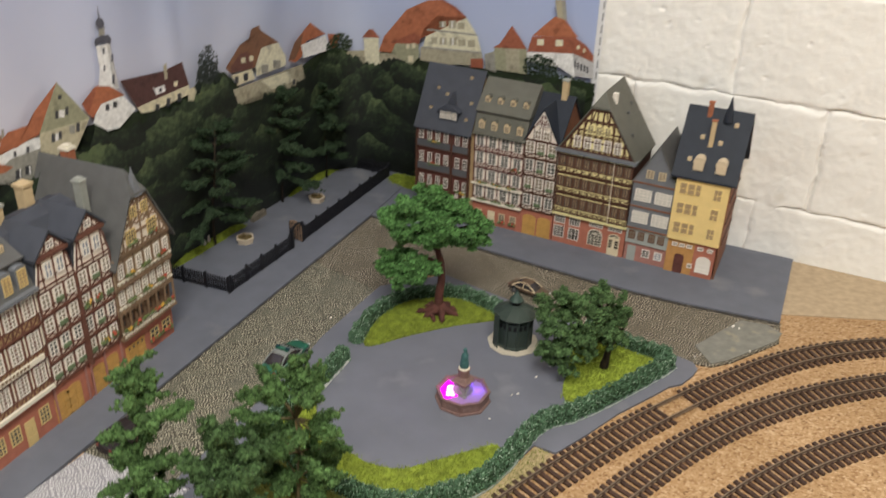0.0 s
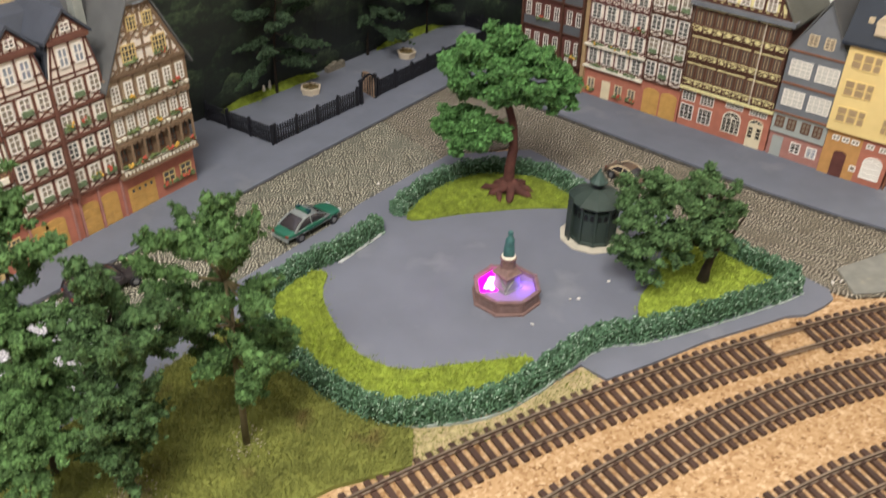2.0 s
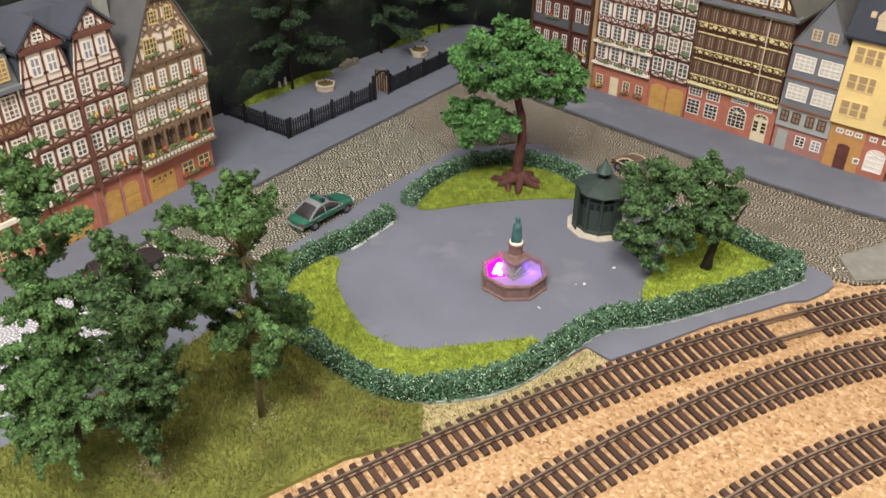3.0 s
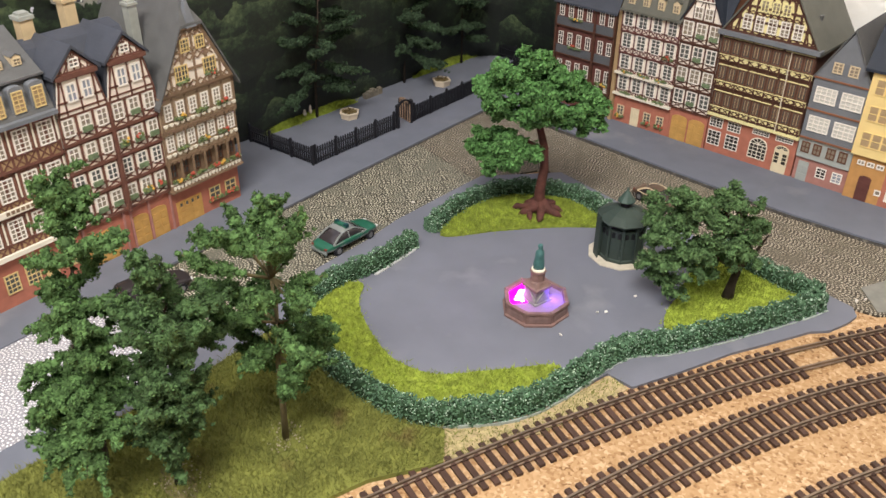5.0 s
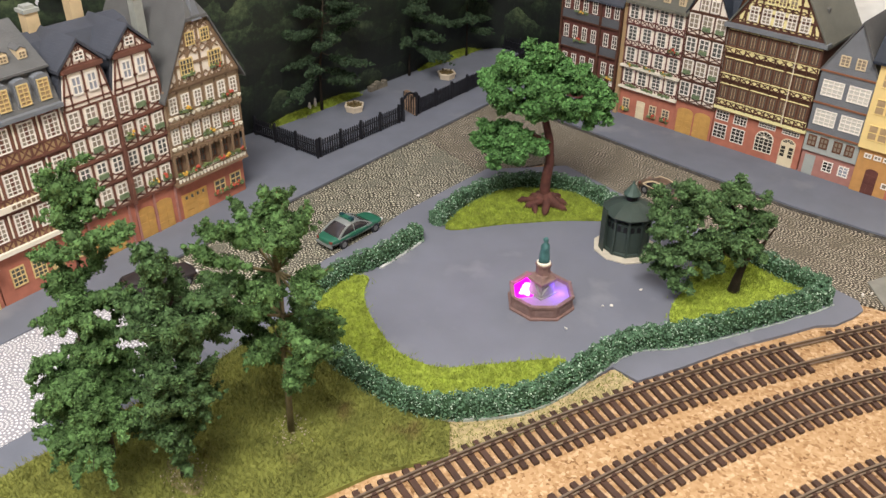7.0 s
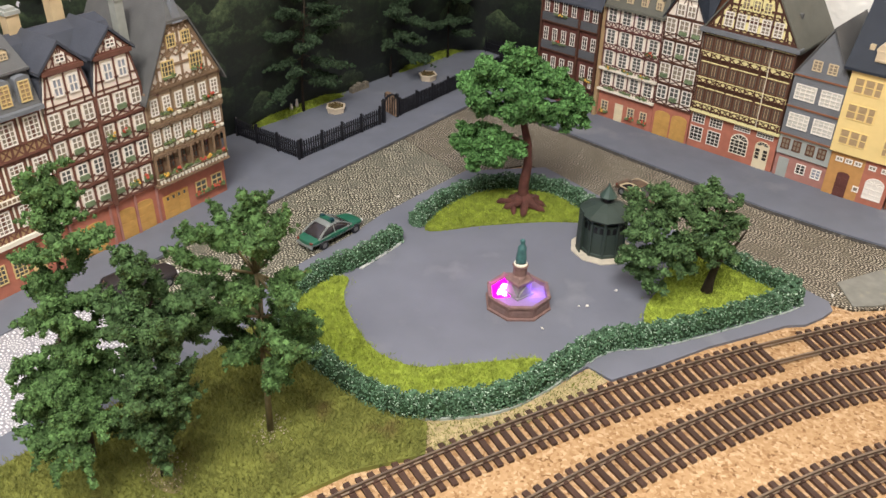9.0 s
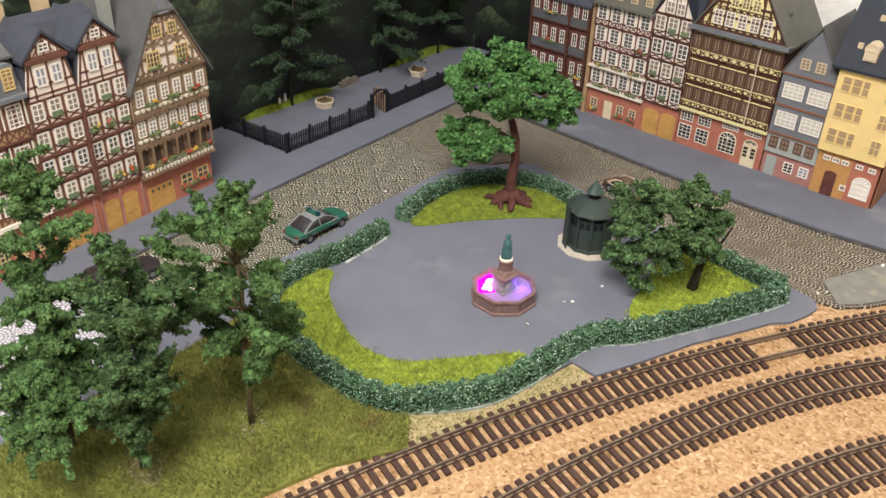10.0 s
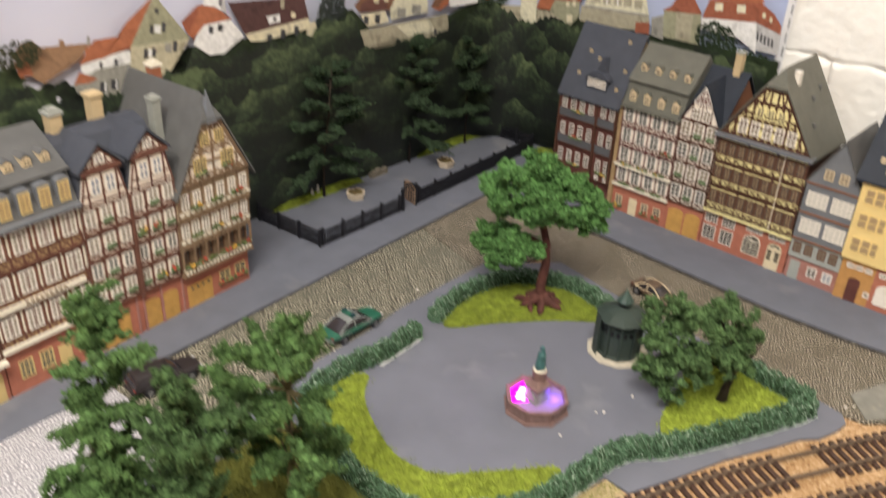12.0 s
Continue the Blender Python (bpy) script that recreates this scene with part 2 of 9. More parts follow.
M["bark_olive"] = mat("bark_olive", (0.16, 0.13, 0.065), 0.85, var=0.3, scale=200, bump=0.6, bump_scale=500)
M["sleeper"] = mat("sleeper_plastic", (0.064, 0.034, 0.025), 0.6, var=0.15, scale=300, per_object=0.2)
M["rail"] = mat("rail_metal", (0.27, 0.21, 0.16), 0.48, metal=0.85, var=0.12, scale=150)
M["black_plastic"] = mat("black_plastic", (0.012, 0.012, 0.016), 0.5, var=0.2, scale=200)
M["planter"] = mat("planter_cream", (0.62, 0.52, 0.40), 0.7, var=0.08, scale=200)
# soil in the tubs, and the painted shade patch under one tree
M["soil"] = mat("soil_and_foot_shade", (0.18, 0.15, 0.07), 0.95, var=0.4, scale=400, bump=0.6)
M["slate_blue"] = slate("slate_blue", (0.060, 0.066, 0.085))
M["slate_grey"] = slate("slate_grey", (0.115, 0.115, 0.115))
M["slate_olive"] = slate("slate_olive", (0.132, 0.130, 0.108))
M["slate_navy"] = slate("slate_navy", (0.022, 0.028, 0.042))
M["slate_mid"] = slate("slate_mid_grey", (0.10, 0.104, 0.115))
M["slate_face"] = slate("slate_facing", (0.17, 0.18, 0.20))
M["door_cream"] = mat("door_cream", (0.70, 0.60, 0.42), 0.55, var=0.06, scale=120)
M["cream"] = mat("cream_plaster", (0.78, 0.72, 0.60), 0.7, var=0.05, scale=120)
M["white_pl"] = mat("white_plaster", (0.80, 0.715, 0.625), 0.65, var=0.04, scale=120)
M["lemon"] = mat("lemon_plaster", (0.78, 0.70, 0.36), 0.65, var=0.04, scale=120)
M["yellow_wall"] = mat("yellow_wall", (0.82, 0.62, 0.27), 0.65, var=0.05, scale=90)
M["timber_dark"] = mat("timber_dark", (0.088, 0.038, 0.025), 0.6, var=0.15, scale=200)
M["timber_red"] = mat("timber_maroon", (0.150, 0.064, 0.046), 0.6, var=0.15, scale=200)
M["timber_brown"] = mat("timber_brown", (0.235, 0.155, 0.098), 0.6, var=0.15, scale=200)
M["timber_purple"] = mat("timber_purple", (0.125, 0.048, 0.042), 0.6, var=0.15, scale=200)
M["sandstone"] = mat("red_sandstone", (0.42, 0.152, 0.102), 0.75, var=0.12, scale=150)
M["maroon"] = mat("maroon_wall", (0.120, 0.043, 0.035), 0.7, var=0.15, scale=150)
M["pink_stone"] = mat("pink_stone", (0.38, 0.18, 0.15), 0.75, var=0.12, scale=150)
M["ochre"] = mat("ochre_wood", (0.52, 0.30, 0.09), 0.6, var=0.12, scale=150)
M["ochre_wall"] = mat("ochre_wall", (0.50, 0.26, 0.09), 0.7, var=0.12, scale=150)
M["tan_side"] = mat("tan_side_wall", (0.38, 0.26, 0.14), 0.7, var=0.1, scale=100)
M["brown_side"] = mat("brown_side_wall", (0.24, 0.10, 0.055), 0.7, var=0.1, scale=100)
M["pale_grey"] = mat("pale_grey", (0.36, 0.38, 0.36), 0.65, var=0.06, scale=100)
M["brown_wall"] = mat("brown_wall", (0.21, 0.095, 0.065), 0.7, var=0.12, scale=150)
M["card_old"] = mat("old_card", (0.215, 0.21, 0.185), 0.8, var=0.15, scale=120, second=(0.30, 0.27, 0.20), second_at=0.58, second_scale=60)
M["glass_tan"] = mat("glass_tan_blind", (0.40, 0.285, 0.165), 0.35, var=0.2, scale=200)
M["dormer_cream"] = mat("dormer_cream", (0.66, 0.545, 0.39), 0.6, var=0.05, scale=100)
M["win_white"] = mat("window_white", (0.82, 0.765, 0.70), 0.5, var=0.03, scale=100)
M["win_yellow"] = mat("window_yellow", (0.64, 0.48, 0.22), 0.5, var=0.05, scale=100)
M["win_beige"] = mat("window_beige", (0.62, 0.50, 0.33), 0.5, var=0.05, scale=100)
M["win_brown"] = mat("window_brown", (0.13, 0.06, 0.035), 0.5, var=0.1, scale=100)
M["win_umber"] = mat("window_umber", (0.17, 0.085, 0.052), 0.5, var=0.1, scale=100)
M["glass_grey"] = mat("glass_grey", (0.20, 0.17, 0.15), 0.2, var=0.3, scale=120, spec=0.6)
M["glass_dark"] = mat("glass_dark", (0.10, 0.10, 0.095), 0.15, var=0.3, scale=90, spec=0.6)
M["glass_black"] = mat("glass_black", (0.040, 0.034, 0.030), 0.2, var=0.3, scale=90, spec=0.5)
M["glass_white"] = mat("glass_white_curtain", (0.60, 0.58, 0.53), 0.35, var=0.08, scale=90)
M["umber_wall"] = mat("umber_wall", (0.38, 0.285, 0.19), 0.7, var=0.15, scale=150)
M["glass_blue"] = mat("glass_sky_tint", (0.30, 0.32, 0.37), 0.25, var=0.2, scale=90, spec=0.6)
M["glass_pale"] = mat("glass_curtain", (0.27, 0.225, 0.175), 0.25, var=0.15, scale=90, spec=0.6)
M["chimney_grey"] = mat("chimney_grey", (0.33, 0.34, 0.31), 0.8, var=0.1, scale=150)
M["chimney_beige"] = mat("chimney_beige", (0.58, 0.44, 0.26), 0.8, var=0.1, scale=150)
M["brick_red"] = mat("chimney_brick", (0.36, 0.13, 0.07), 0.8, var=0.15, scale=300)
M["green_box"] = mat("flower_box_green", (0.15, 0.20, 0.11), 0.8, var=0.3, scale=200)
M["flower_leaf"] = mat("flower_leaf", (0.13, 0.16, 0.055), 0.85, var=0.35, scale=300, per_island=0.4)
M["flower_red"] = mat("flower_red", (0.42, 0.08, 0.05), 0.8, var=0.2, scale=300)
M["flower_yellow"] = mat("flower_yellow", (0.62, 0.36, 0.07), 0.8, var=0.2, scale=300)
M["kiosk_green"] = mat("kiosk_green", (0.034, 0.050, 0.042), 0.5, var=0.12, scale=150)
M["kiosk_black"] = mat("kiosk_opening", (0.006, 0.007, 0.008), 0.6, var=0.1, scale=150)
M["fount_stone"] = mat("fountain_stone", (0.195, 0.116, 0.103), 0.60, var=0.2, scale=250)
M["fount_rim"] = mat("fountain_rim", (0.205, 0.128, 0.116), 0.55, var=0.2, scale=250)
M["verdigris"] = mat("verdigris", (0.05, 0.13, 0.13), 0.55, var=0.25, scale=400)
M["silver"] = mat("pale_metal", (0.62, 0.61, 0.60), 0.45, var=0.05, scale=100)

# ---- building helpers ----


def part(name, bm, material, parent=None, label="", smooth=False):
    me = bpy.data.meshes.new(name)
    bmesh.ops.recalc_face_normals(bm, faces=bm.faces)
    bm.to_mesh(me)
    bm.free()
    for m in material if isinstance(material, (list, tuple)) else [material]:
        me.materials.append(m)
    if smooth:
        me.polygons.foreach_set("use_smooth", [True] * len(me.polygons))
    ob = new(name, me)
    ob.parent = parent
    if label:
        ob["label"] = label
    return ob


def thing(name, m, label, category, group="", kind=""):
    ob = new(name)
    ob.empty_display_size = 0.01
    ob.matrix_world = m
    return tagged(ob, label, category, group, kind)


def bx(bm, x0, x1, y0, y1, z0, z1, mi=0):
    v = [bm.verts.new((x, y, z)) for z in (z0, z1) for y in (y0, y1) for x in (x0, x1)]
    for f in ((0, 2, 3, 1), (4, 5, 7, 6), (0, 1, 5, 4), (2, 6, 7, 3), (0, 4, 6, 2), (1, 3, 7, 5)):
        bm.faces.new([v[i] for i in f]).material_index = mi


def box_bm(*a):
    bm = bmesh.new()
    bx(bm, *a)
    return bm


def bar(bm, p, q, w, y0, y1, mi=0):
    """A beam in the facade's plane from p to q (x, z), w wide, from y0 (front) to y1."""
    (ax, az), (bx_, bz) = p, q
    L = math.hypot(bx_ - ax, bz - az)
    nx, nz = -(bz - az) / L * w / 2, (bx_ - ax) / L * w / 2
    pts = [(ax + nx, az + nz), (ax - nx, az - nz), (bx_ - nx, bz - nz), (bx_ + nx, bz + nz)]
    prism(bm, pts, y0, y1, mi)


def prism(bm, pts, y0, y1, mi=0):
    """A polygon in x, z drawn out from y0 to y1."""
    a = [bm.verts.new((x, y0, z)) for x, z in pts]
    b = [bm.verts.new((x, y1, z)) for x, z in pts]
    bm.faces.new(a).material_index = mi
    bm.faces.new(b[::-1]).material_index = mi
    n = len(pts)
    for i in range(n):
        bm.faces.new([a[i], b[i], b[(i + 1) % n], a[(i + 1) % n]]).material_index = mi


def prism_x(bm, pts, x0, x1, mi=0):
    """A polygon in y, z drawn out from x0 to x1."""
    a = [bm.verts.new((x0, y, z)) for y, z in pts]
    b = [bm.verts.new((x1, y, z)) for y, z in pts]
    bm.faces.new(a).material_index = mi
    bm.faces.new(b[::-1]).material_index = mi
    n = len(pts)
    for i in range(n):
        bm.faces.new([a[i], b[i], b[(i + 1) % n], a[(i + 1) % n]]).material_index = mi


def slab(bm, pts, z0, z1, mi=0):
    """A polygon in x, y drawn out from z0 to z1."""
    a = [bm.verts.new((x, y, z0)) for x, y in pts]
    b = [bm.verts.new((x, y, z1)) for x, y in pts]
    bm.faces.new(a[::-1]).material_index = mi
    bm.faces.new(b).material_index = mi
    n = len(pts)
    for i in range(n):
        bm.faces.new([a[i], a[(i + 1) % n], b[(i + 1) % n], b[i]]).material_index = mi


def lathe(bm, profile, sides, cx=0.0, cy=0.0, turn=0.0, mi=0):
    """A turned or many-sided body from (radius, z) pairs."""
    rings = []
    for r, z in profile:
        rings.append([bm.verts.new((cx + r * math.cos(turn + 2 * math.pi * i / sides), cy + r * math.sin(turn + 2 * math.pi * i / sides), z)) for i in range(sides)])
    for a, b in zip(rings, rings[1:]):
        for i in range(sides):
            bm.faces.new([a[i], a[(i + 1) % sides], b[(i + 1) % sides], b[i]]).material_index = mi
    bm.faces.new(rings[0][::-1]).material_index = mi
    bm.faces.new(rings[-1]).material_index = mi


def spline(ctrl, n, closed=False):
    """A smooth line through a few control points."""
    c = [np.array(p, float) for p in ctrl]
    k = len(c)
    out = []
    for i in range(k if closed else k - 1):
        p = [c[(i + j) % k] if closed else c[min(max(i + j, 0), k - 1)] for j in (-1, 0, 1, 2)]
        for s in range(n):
            t = s / n
            out.append(0.5 * (2 * p[1] + (p[2] - p[0]) * t + (2 * p[0] - 5 * p[1] + 4 * p[2] - p[3]) * t * t + (3 * p[1] - p[0] - 3 * p[2] + p[3]) * t ** 3))
    if not closed:
        out.append(c[-1])
    return out


ICO = bmesh.new()
bmesh.ops.create_icosphere(ICO, subdivisions=1, radius=1.0)
ICO_V = np.array([v.co[:] for v in ICO.verts])
ICO_F = np.array([[v.index for v in f.verts] for f in ICO.faces])
ICO.free()
OCT_V = np.array([(1, 0, 0), (-1, 0, 0), (0, 1, 0), (0, -1, 0), (0, 0, 1), (0, 0, -1)], float)
OCT_F = np.array([(0, 2, 4), (2, 1, 4), (1, 3, 4), (3, 0, 4), (2, 0, 5), (1, 2, 5), (3, 1, 5), (0, 3, 5)])


LEAF_V = np.array([(1.15, 0, 0.10), (0.05, 0.62, -0.12), (-1.0, 0, 0.10), (0.05, -0.62, -0.12)], float)
LEAF_F = np.array([(0, 1, 2), (0, 2, 3)])


def lumps(name, places, sizes, material, parent=None, label="", rng=None, base=(OCT_V, OCT_F), squash=0.6, jitter=0.35):
    """Many small turned and squashed lumps as one mesh."""
    rng = rng or np.random.default_rng(1)
    V, F = base
    n = len(places)
    q = rng.normal(size=(n, 4))
    q /= np.linalg.norm(q, axis=1)[:, None]
    w, x, y, z = q.T
    R = np.stack([1 - 2 * (y * y + z * z), 2 * (x * y - z * w), 2 * (x * z + y * w), 2 * (x * y + z * w), 1 - 2 * (x * x + z * z), 2 * (y * z - x * w),
                  2 * (x * z - y * w), 2 * (y * z + x * w), 1 - 2 * (x * x + y * y)], 1).reshape(n, 3, 3)
    S = V[None] * (1 + rng.uniform(-jitter, jitter, (n, len(V), 1))) * np.array([1, 1, squash])
    P = np.einsum("nij,nkj->nki", R, S) * np.asarray(sizes)[:, None, None] + np.asarray(places)[:, None, :]
    faces = (F[None] + (np.arange(n) * len(V))[:, None, None]).reshape(-1, 3)
    me = bpy.data.meshes.new(name)
    me.from_pydata(P.reshape(-1, 3).tolist(), [], faces.tolist())
    me.materials.append(material)
    ob = new(name, me)
    ob.parent = parent
    if label:
        ob["label"] = label
    return ob


def tube(bm, pts, radii, sides=7):
    """A limb along points with a radius at each."""
    rings = []
    for i, p in enumerate(pts):
        d = (Vector(pts[min(i + 1, len(pts) - 1)]) - Vector(pts[max(i - 1, 0)])).normalized()
        a = d.orthogonal().normalized()
        b = d.cross(a)
        rings.append([bm.verts.new(Vector(p) + (a * math.cos(2 * math.pi * k / sides) + b * math.sin(2 * math.pi * k / sides)) * radii[i]) for k in range(sides)])
    for r, s in zip(rings, rings[1:]):
        best = min(range(sides), key=lambda o: (r[0].co - s[o].co).length)
        for k in range(sides):
            bm.faces.new([r[k], r[(k + 1) % sides], s[(k + 1 + best) % sides], s[(k + best) % sides]])
    bm.faces.new(rings[0][::-1])
    bm.faces.new(rings[-1])

# ---- the room and the layout's ground ----
BACK_Y, BACK_K = 0.963, -0.075      # the back wall: y = BACK_Y + BACK_K * x
LEFT_X, LEFT_K = -0.612, 0.08       # the left wall: x = LEFT_X + LEFT_K * y, 6 mm behind the backdrop


def back(x):
    return BACK_Y + BACK_K * x


def left(y):
    return LEFT_X + LEFT_K * y


def structure(name, bm, material, label, category):
    return tagged(part(name, bm, material), label, category, kind="structure")


bm = bmesh.new()
slab(bm, [(-3, -2.6), (2.6, -2.6), (2.6, 1.3), (-3, 1.3)], -1.02, -1.0)
structure("floor", bm, M["floor"], "grey concrete cellar floor", "floor")
bm = bmesh.new()
slab(bm, [(-3, -2.6), (2.6, -2.6), (2.6, 1.3), (-3, 1.3)], 1.42, 1.45)
structure("ceiling", bm, M["ceiling"], "white painted cellar ceiling", "ceiling")
bm = bmesh.new()
slab(bm, [(left(-2.5) - 0.2, -2.5), (left(-2.5), -2.5), (left(1.02), 1.02), (left(1.02) - 0.2, 1.02)], -1.0, 1.42)
structure("wall_left", bm, M["ceiling"], "plain white wall behind the printed backdrop", "wall")
bm = bmesh.new()
slab(bm, [(2.5, -2.5), (2.6, -2.5), (2.6, 1.0), (2.5, 1.0)], -1.0, 1.42)
structure("wall_right", bm, M["ceiling"], "plain white cellar wall", "wall")
bm = bmesh.new()
slab(bm, [(-1.0, -2.6), (2.6, -2.6), (2.6, -2.5), (-1.0, -2.5)], -1.0, 1.42)
structure("wall_front", bm, M["ceiling"], "plain white cellar wall", "wall")

# the back wall: a core with its painted blocks laid on in courses
wall_back = thing("wall_back", pose(0, BACK_Y + 0.007, 0, 0, 0, math.degrees(math.atan(BACK_K))), "white painted wall of large rough blocks with sunken joints", "wall", kind="structure")
part("wall_core", box_bm(-1.0, 2.6, 0.006, 0.25, -1.0, 1.42), M["white_wall"], wall_back)

# the table top, seen as bare cork and fibreboard
structure("ground", box_bm(-0.75, 1.6, -0.25, 1.05, -0.030, -0.0022), M["cork"], "natural granular cork sheet covering the layout table", "ground")


def sheet(name, pts, z0, z1, material, label, category):
    bm = bmesh.new()
    slab(bm, pts, z0, z1)
    return structure(name, bm, material, label, category)


sheet("bare_board", [(0.050, 0.835), (0.16, 0.872), (0.60, 0.90), (0.60, back(0.6)), (0.0, back(0.0)), (0.02, 0.86)], -0.0022, -0.0012, M["board"], "bare tan fibreboard beside the white wall", "ground")
KERB_X, KERB_Y = -0.4235, 0.829
sheet("pavement_left", [(-0.60, 0.10), (KERB_X - 0.022, 0.10), (KERB_X - 0.010, 0.45), (KERB_X - 0.003, 0.66), (KERB_X + 0.005, 0.861), (KERB_X + 0.005, back(-0.42)), (-0.56, back(-0.56)), (-0.575, 0.6)],
      -0.002, 0.0010, M["asphalt"], "grey card pavement in front of the timbered houses", "pavement")
sheet("pavement_right", [(KERB_X + 0.006, 0.861), (-0.333, 0.845), (-0.267, 0.836), (-0.207, 0.8275), (-0.153, 0.8205), (-0.102, 0.8145), (-0.040, 0.8120), (0.048, 0.8150), (0.056, back(0.05)), (KERB_X + 0.006, back(-0.42))],
      -0.002, 0.0012, M["asphalt"], "grey card pavement in front of the tall house row", "pavement")
sheet("cobbled_street_left", [(KERB_X - 0.010, 0.40), (-0.352, 0.40), (-0.343, 0.57), (-0.345, 0.61), (-0.341, 0.66), (-0.3365, 0.706), (KERB_X + 0.0015, 0.7325), (KERB_X - 0.002, 0.66), (KERB_X - 0.009, 0.45)],
      -0.002, -0.0004, M["cobble"], "brown embossed card with cobbles laid in fans", "road")
sheet("cobbled_street_right", [(-0.308, 0.841), (-0.333, 0.844), (KERB_X + 0.006, 0.860), (KERB_X + 0.0017, 0.7335), (-0.3362, 0.707), (-0.300, 0.762), (-0.20, 0.735), (-0.10, 0.715), (-0.040, 0.708), (-0.006, 0.712), (0.010, 0.726), (0.049, 0.778), (0.049, 0.8145), (-0.040, 0.8115), (-0.102, 0.8140), (-0.153, 0.8200), (-0.207, 0.8270), (-0.267, 0.8355)],
      -0.002, -0.0005, M["cobble_right"], "brown embossed card with cobbles laid in fans", "road")
sheet("cobbled_street_white", [(-0.462, 0.05), (-0.372, 0.05), (-0.352, 0.310), (-0.337, 0.399), (-0.4318, 0.399), (-0.442, 0.30)],
      -0.002, 0.0, M["cobble_white"], "unpainted white embossed card with cobbles in fans", "road")
sheet("pavement_front", [(-0.371, 0.05), (-0.352, 0.05), (-0.329, 0.31), (-0.318, 0.40), (-0.336, 0.40), (-0.351, 0.31)],
      -0.002, 0.0006, M["asphalt"], "narrow grey card pavement beside the grass", "pavement")
sheet("plaza", [(-0.352, 0.40), (-0.318, 0.40), (-0.30, 0.45), (-0.24, 0.440), (-0.185, 0.442), (-0.162, 0.460), (-0.140, 0.492), (-0.1290, 0.524), (-0.1230, 0.545), (-0.105, 0.543), (-0.089, 0.572), (-0.070, 0.611), (-0.047, 0.648), (-0.037, 0.665), (-0.027, 0.674), (-0.020, 0.690), (-0.017, 0.702),
                (-0.022, 0.711), (-0.038, 0.7155), (-0.065, 0.7185), (-0.10, 0.728), (-0.20, 0.742), (-0.285, 0.765), (-0.337, 0.715), (-0.342, 0.66), (-0.346, 0.61), (-0.344, 0.57)],
      -0.0021, 0.0, M["plaza"], "smooth bluish grey park square made of painted card", "pavement")
M["gutter"] = mat("gutter_dirt", (0.050, 0.045, 0.042), 0.9, var=0.5, scale=420, bump=0.5, bump_scale=700, second=(0.16, 0.145, 0.12), second_at=0.56, second_scale=160)
kerb = [(KERB_X + 0.004, 0.8605), (-0.333, 0.8445), (-0.267, 0.8355), (-0.207, 0.8270), (-0.153, 0.8200), (-0.102, 0.8140), (-0.040, 0.8115), (0.047, 0.8145)]
sheet("gutter_right", kerb + [(x, y - 0.0042) for x, y in kerb[::-1]], -0.0018, -0.0001, M["gutter"], "dark gritty gutter along the pavement edge", "gutter")
kerb = [(KERB_X - 0.0105, 0.40), (KERB_X - 0.0093, 0.45), (KERB_X - 0.0023, 0.66), (KERB_X + 0.0055, 0.855)]
sheet("gutter_left", kerb + [(x + 0.0016, y) for x, y in kerb[::-1]], -0.0018, -0.0001, M["gutter"], "dark gritty gutter along the pavement edge", "gutter")
sheet("card_scrap", [(-0.024, 0.739), (-0.007, 0.715), (0.006, 0.726), (0.030, 0.757), (0.046, 0.778), (0.051, 0.795), (0.038, 0.805), (0.012, 0.803)], -0.0003, 0.0004, M["card_old"], "loose scrap of grey card at the end of the street", "card")


# ---- house kit ----
WINDOWS = {}


def bars(a, c, n, b, thin):
    """Edges of the bars and gaps of a lattice along one side, from a to c."""
    out = [a, a + b]
    for i in range(1, n):
        m = a + (c - a) * i / n
        k = b * (thin if i * 2 != n else 0.75)
        out += [m - k / 2, m + k / 2]
    return out + [c - b, c]


def lattice(bm, xs, zs, y0, y1):
    """One joined frame with bars: xs and zs are the edges, bar, gap, bar and so on."""
    front = [[bm.verts.new((x, y0, z)) for x in xs] for z in zs]
    back_ = [[bm.verts.new((x, y1, z)) for x in xs] for z in zs]
    solid = lambda i, j: 0 <= i < len(xs) - 1 and 0 <= j < len(zs) - 1 and (i % 2 == 0 or j % 2 == 0)
    for j in range(len(zs) - 1):
        for i in range(len(xs) - 1):
            if not solid(i, j):
                continue
            bm.faces.new([front[j][i], front[j][i + 1], front[j + 1][i + 1], front[j + 1][i]])
            for di, dj, p, q in ((-1, 0, (j, i), (j + 1, i)), (1, 0, (j, i + 1), (j + 1, i + 1)), (0, -1, (j, i), (j, i + 1)), (0, 1, (j + 1, i), (j + 1, i + 1))):
                if not solid(i + di, j + dj):
                    bm.faces.new([front[p[0]][p[1]], front[q[0]][q[1]], back_[q[0]][q[1]], back_[p[0]][p[1]]])


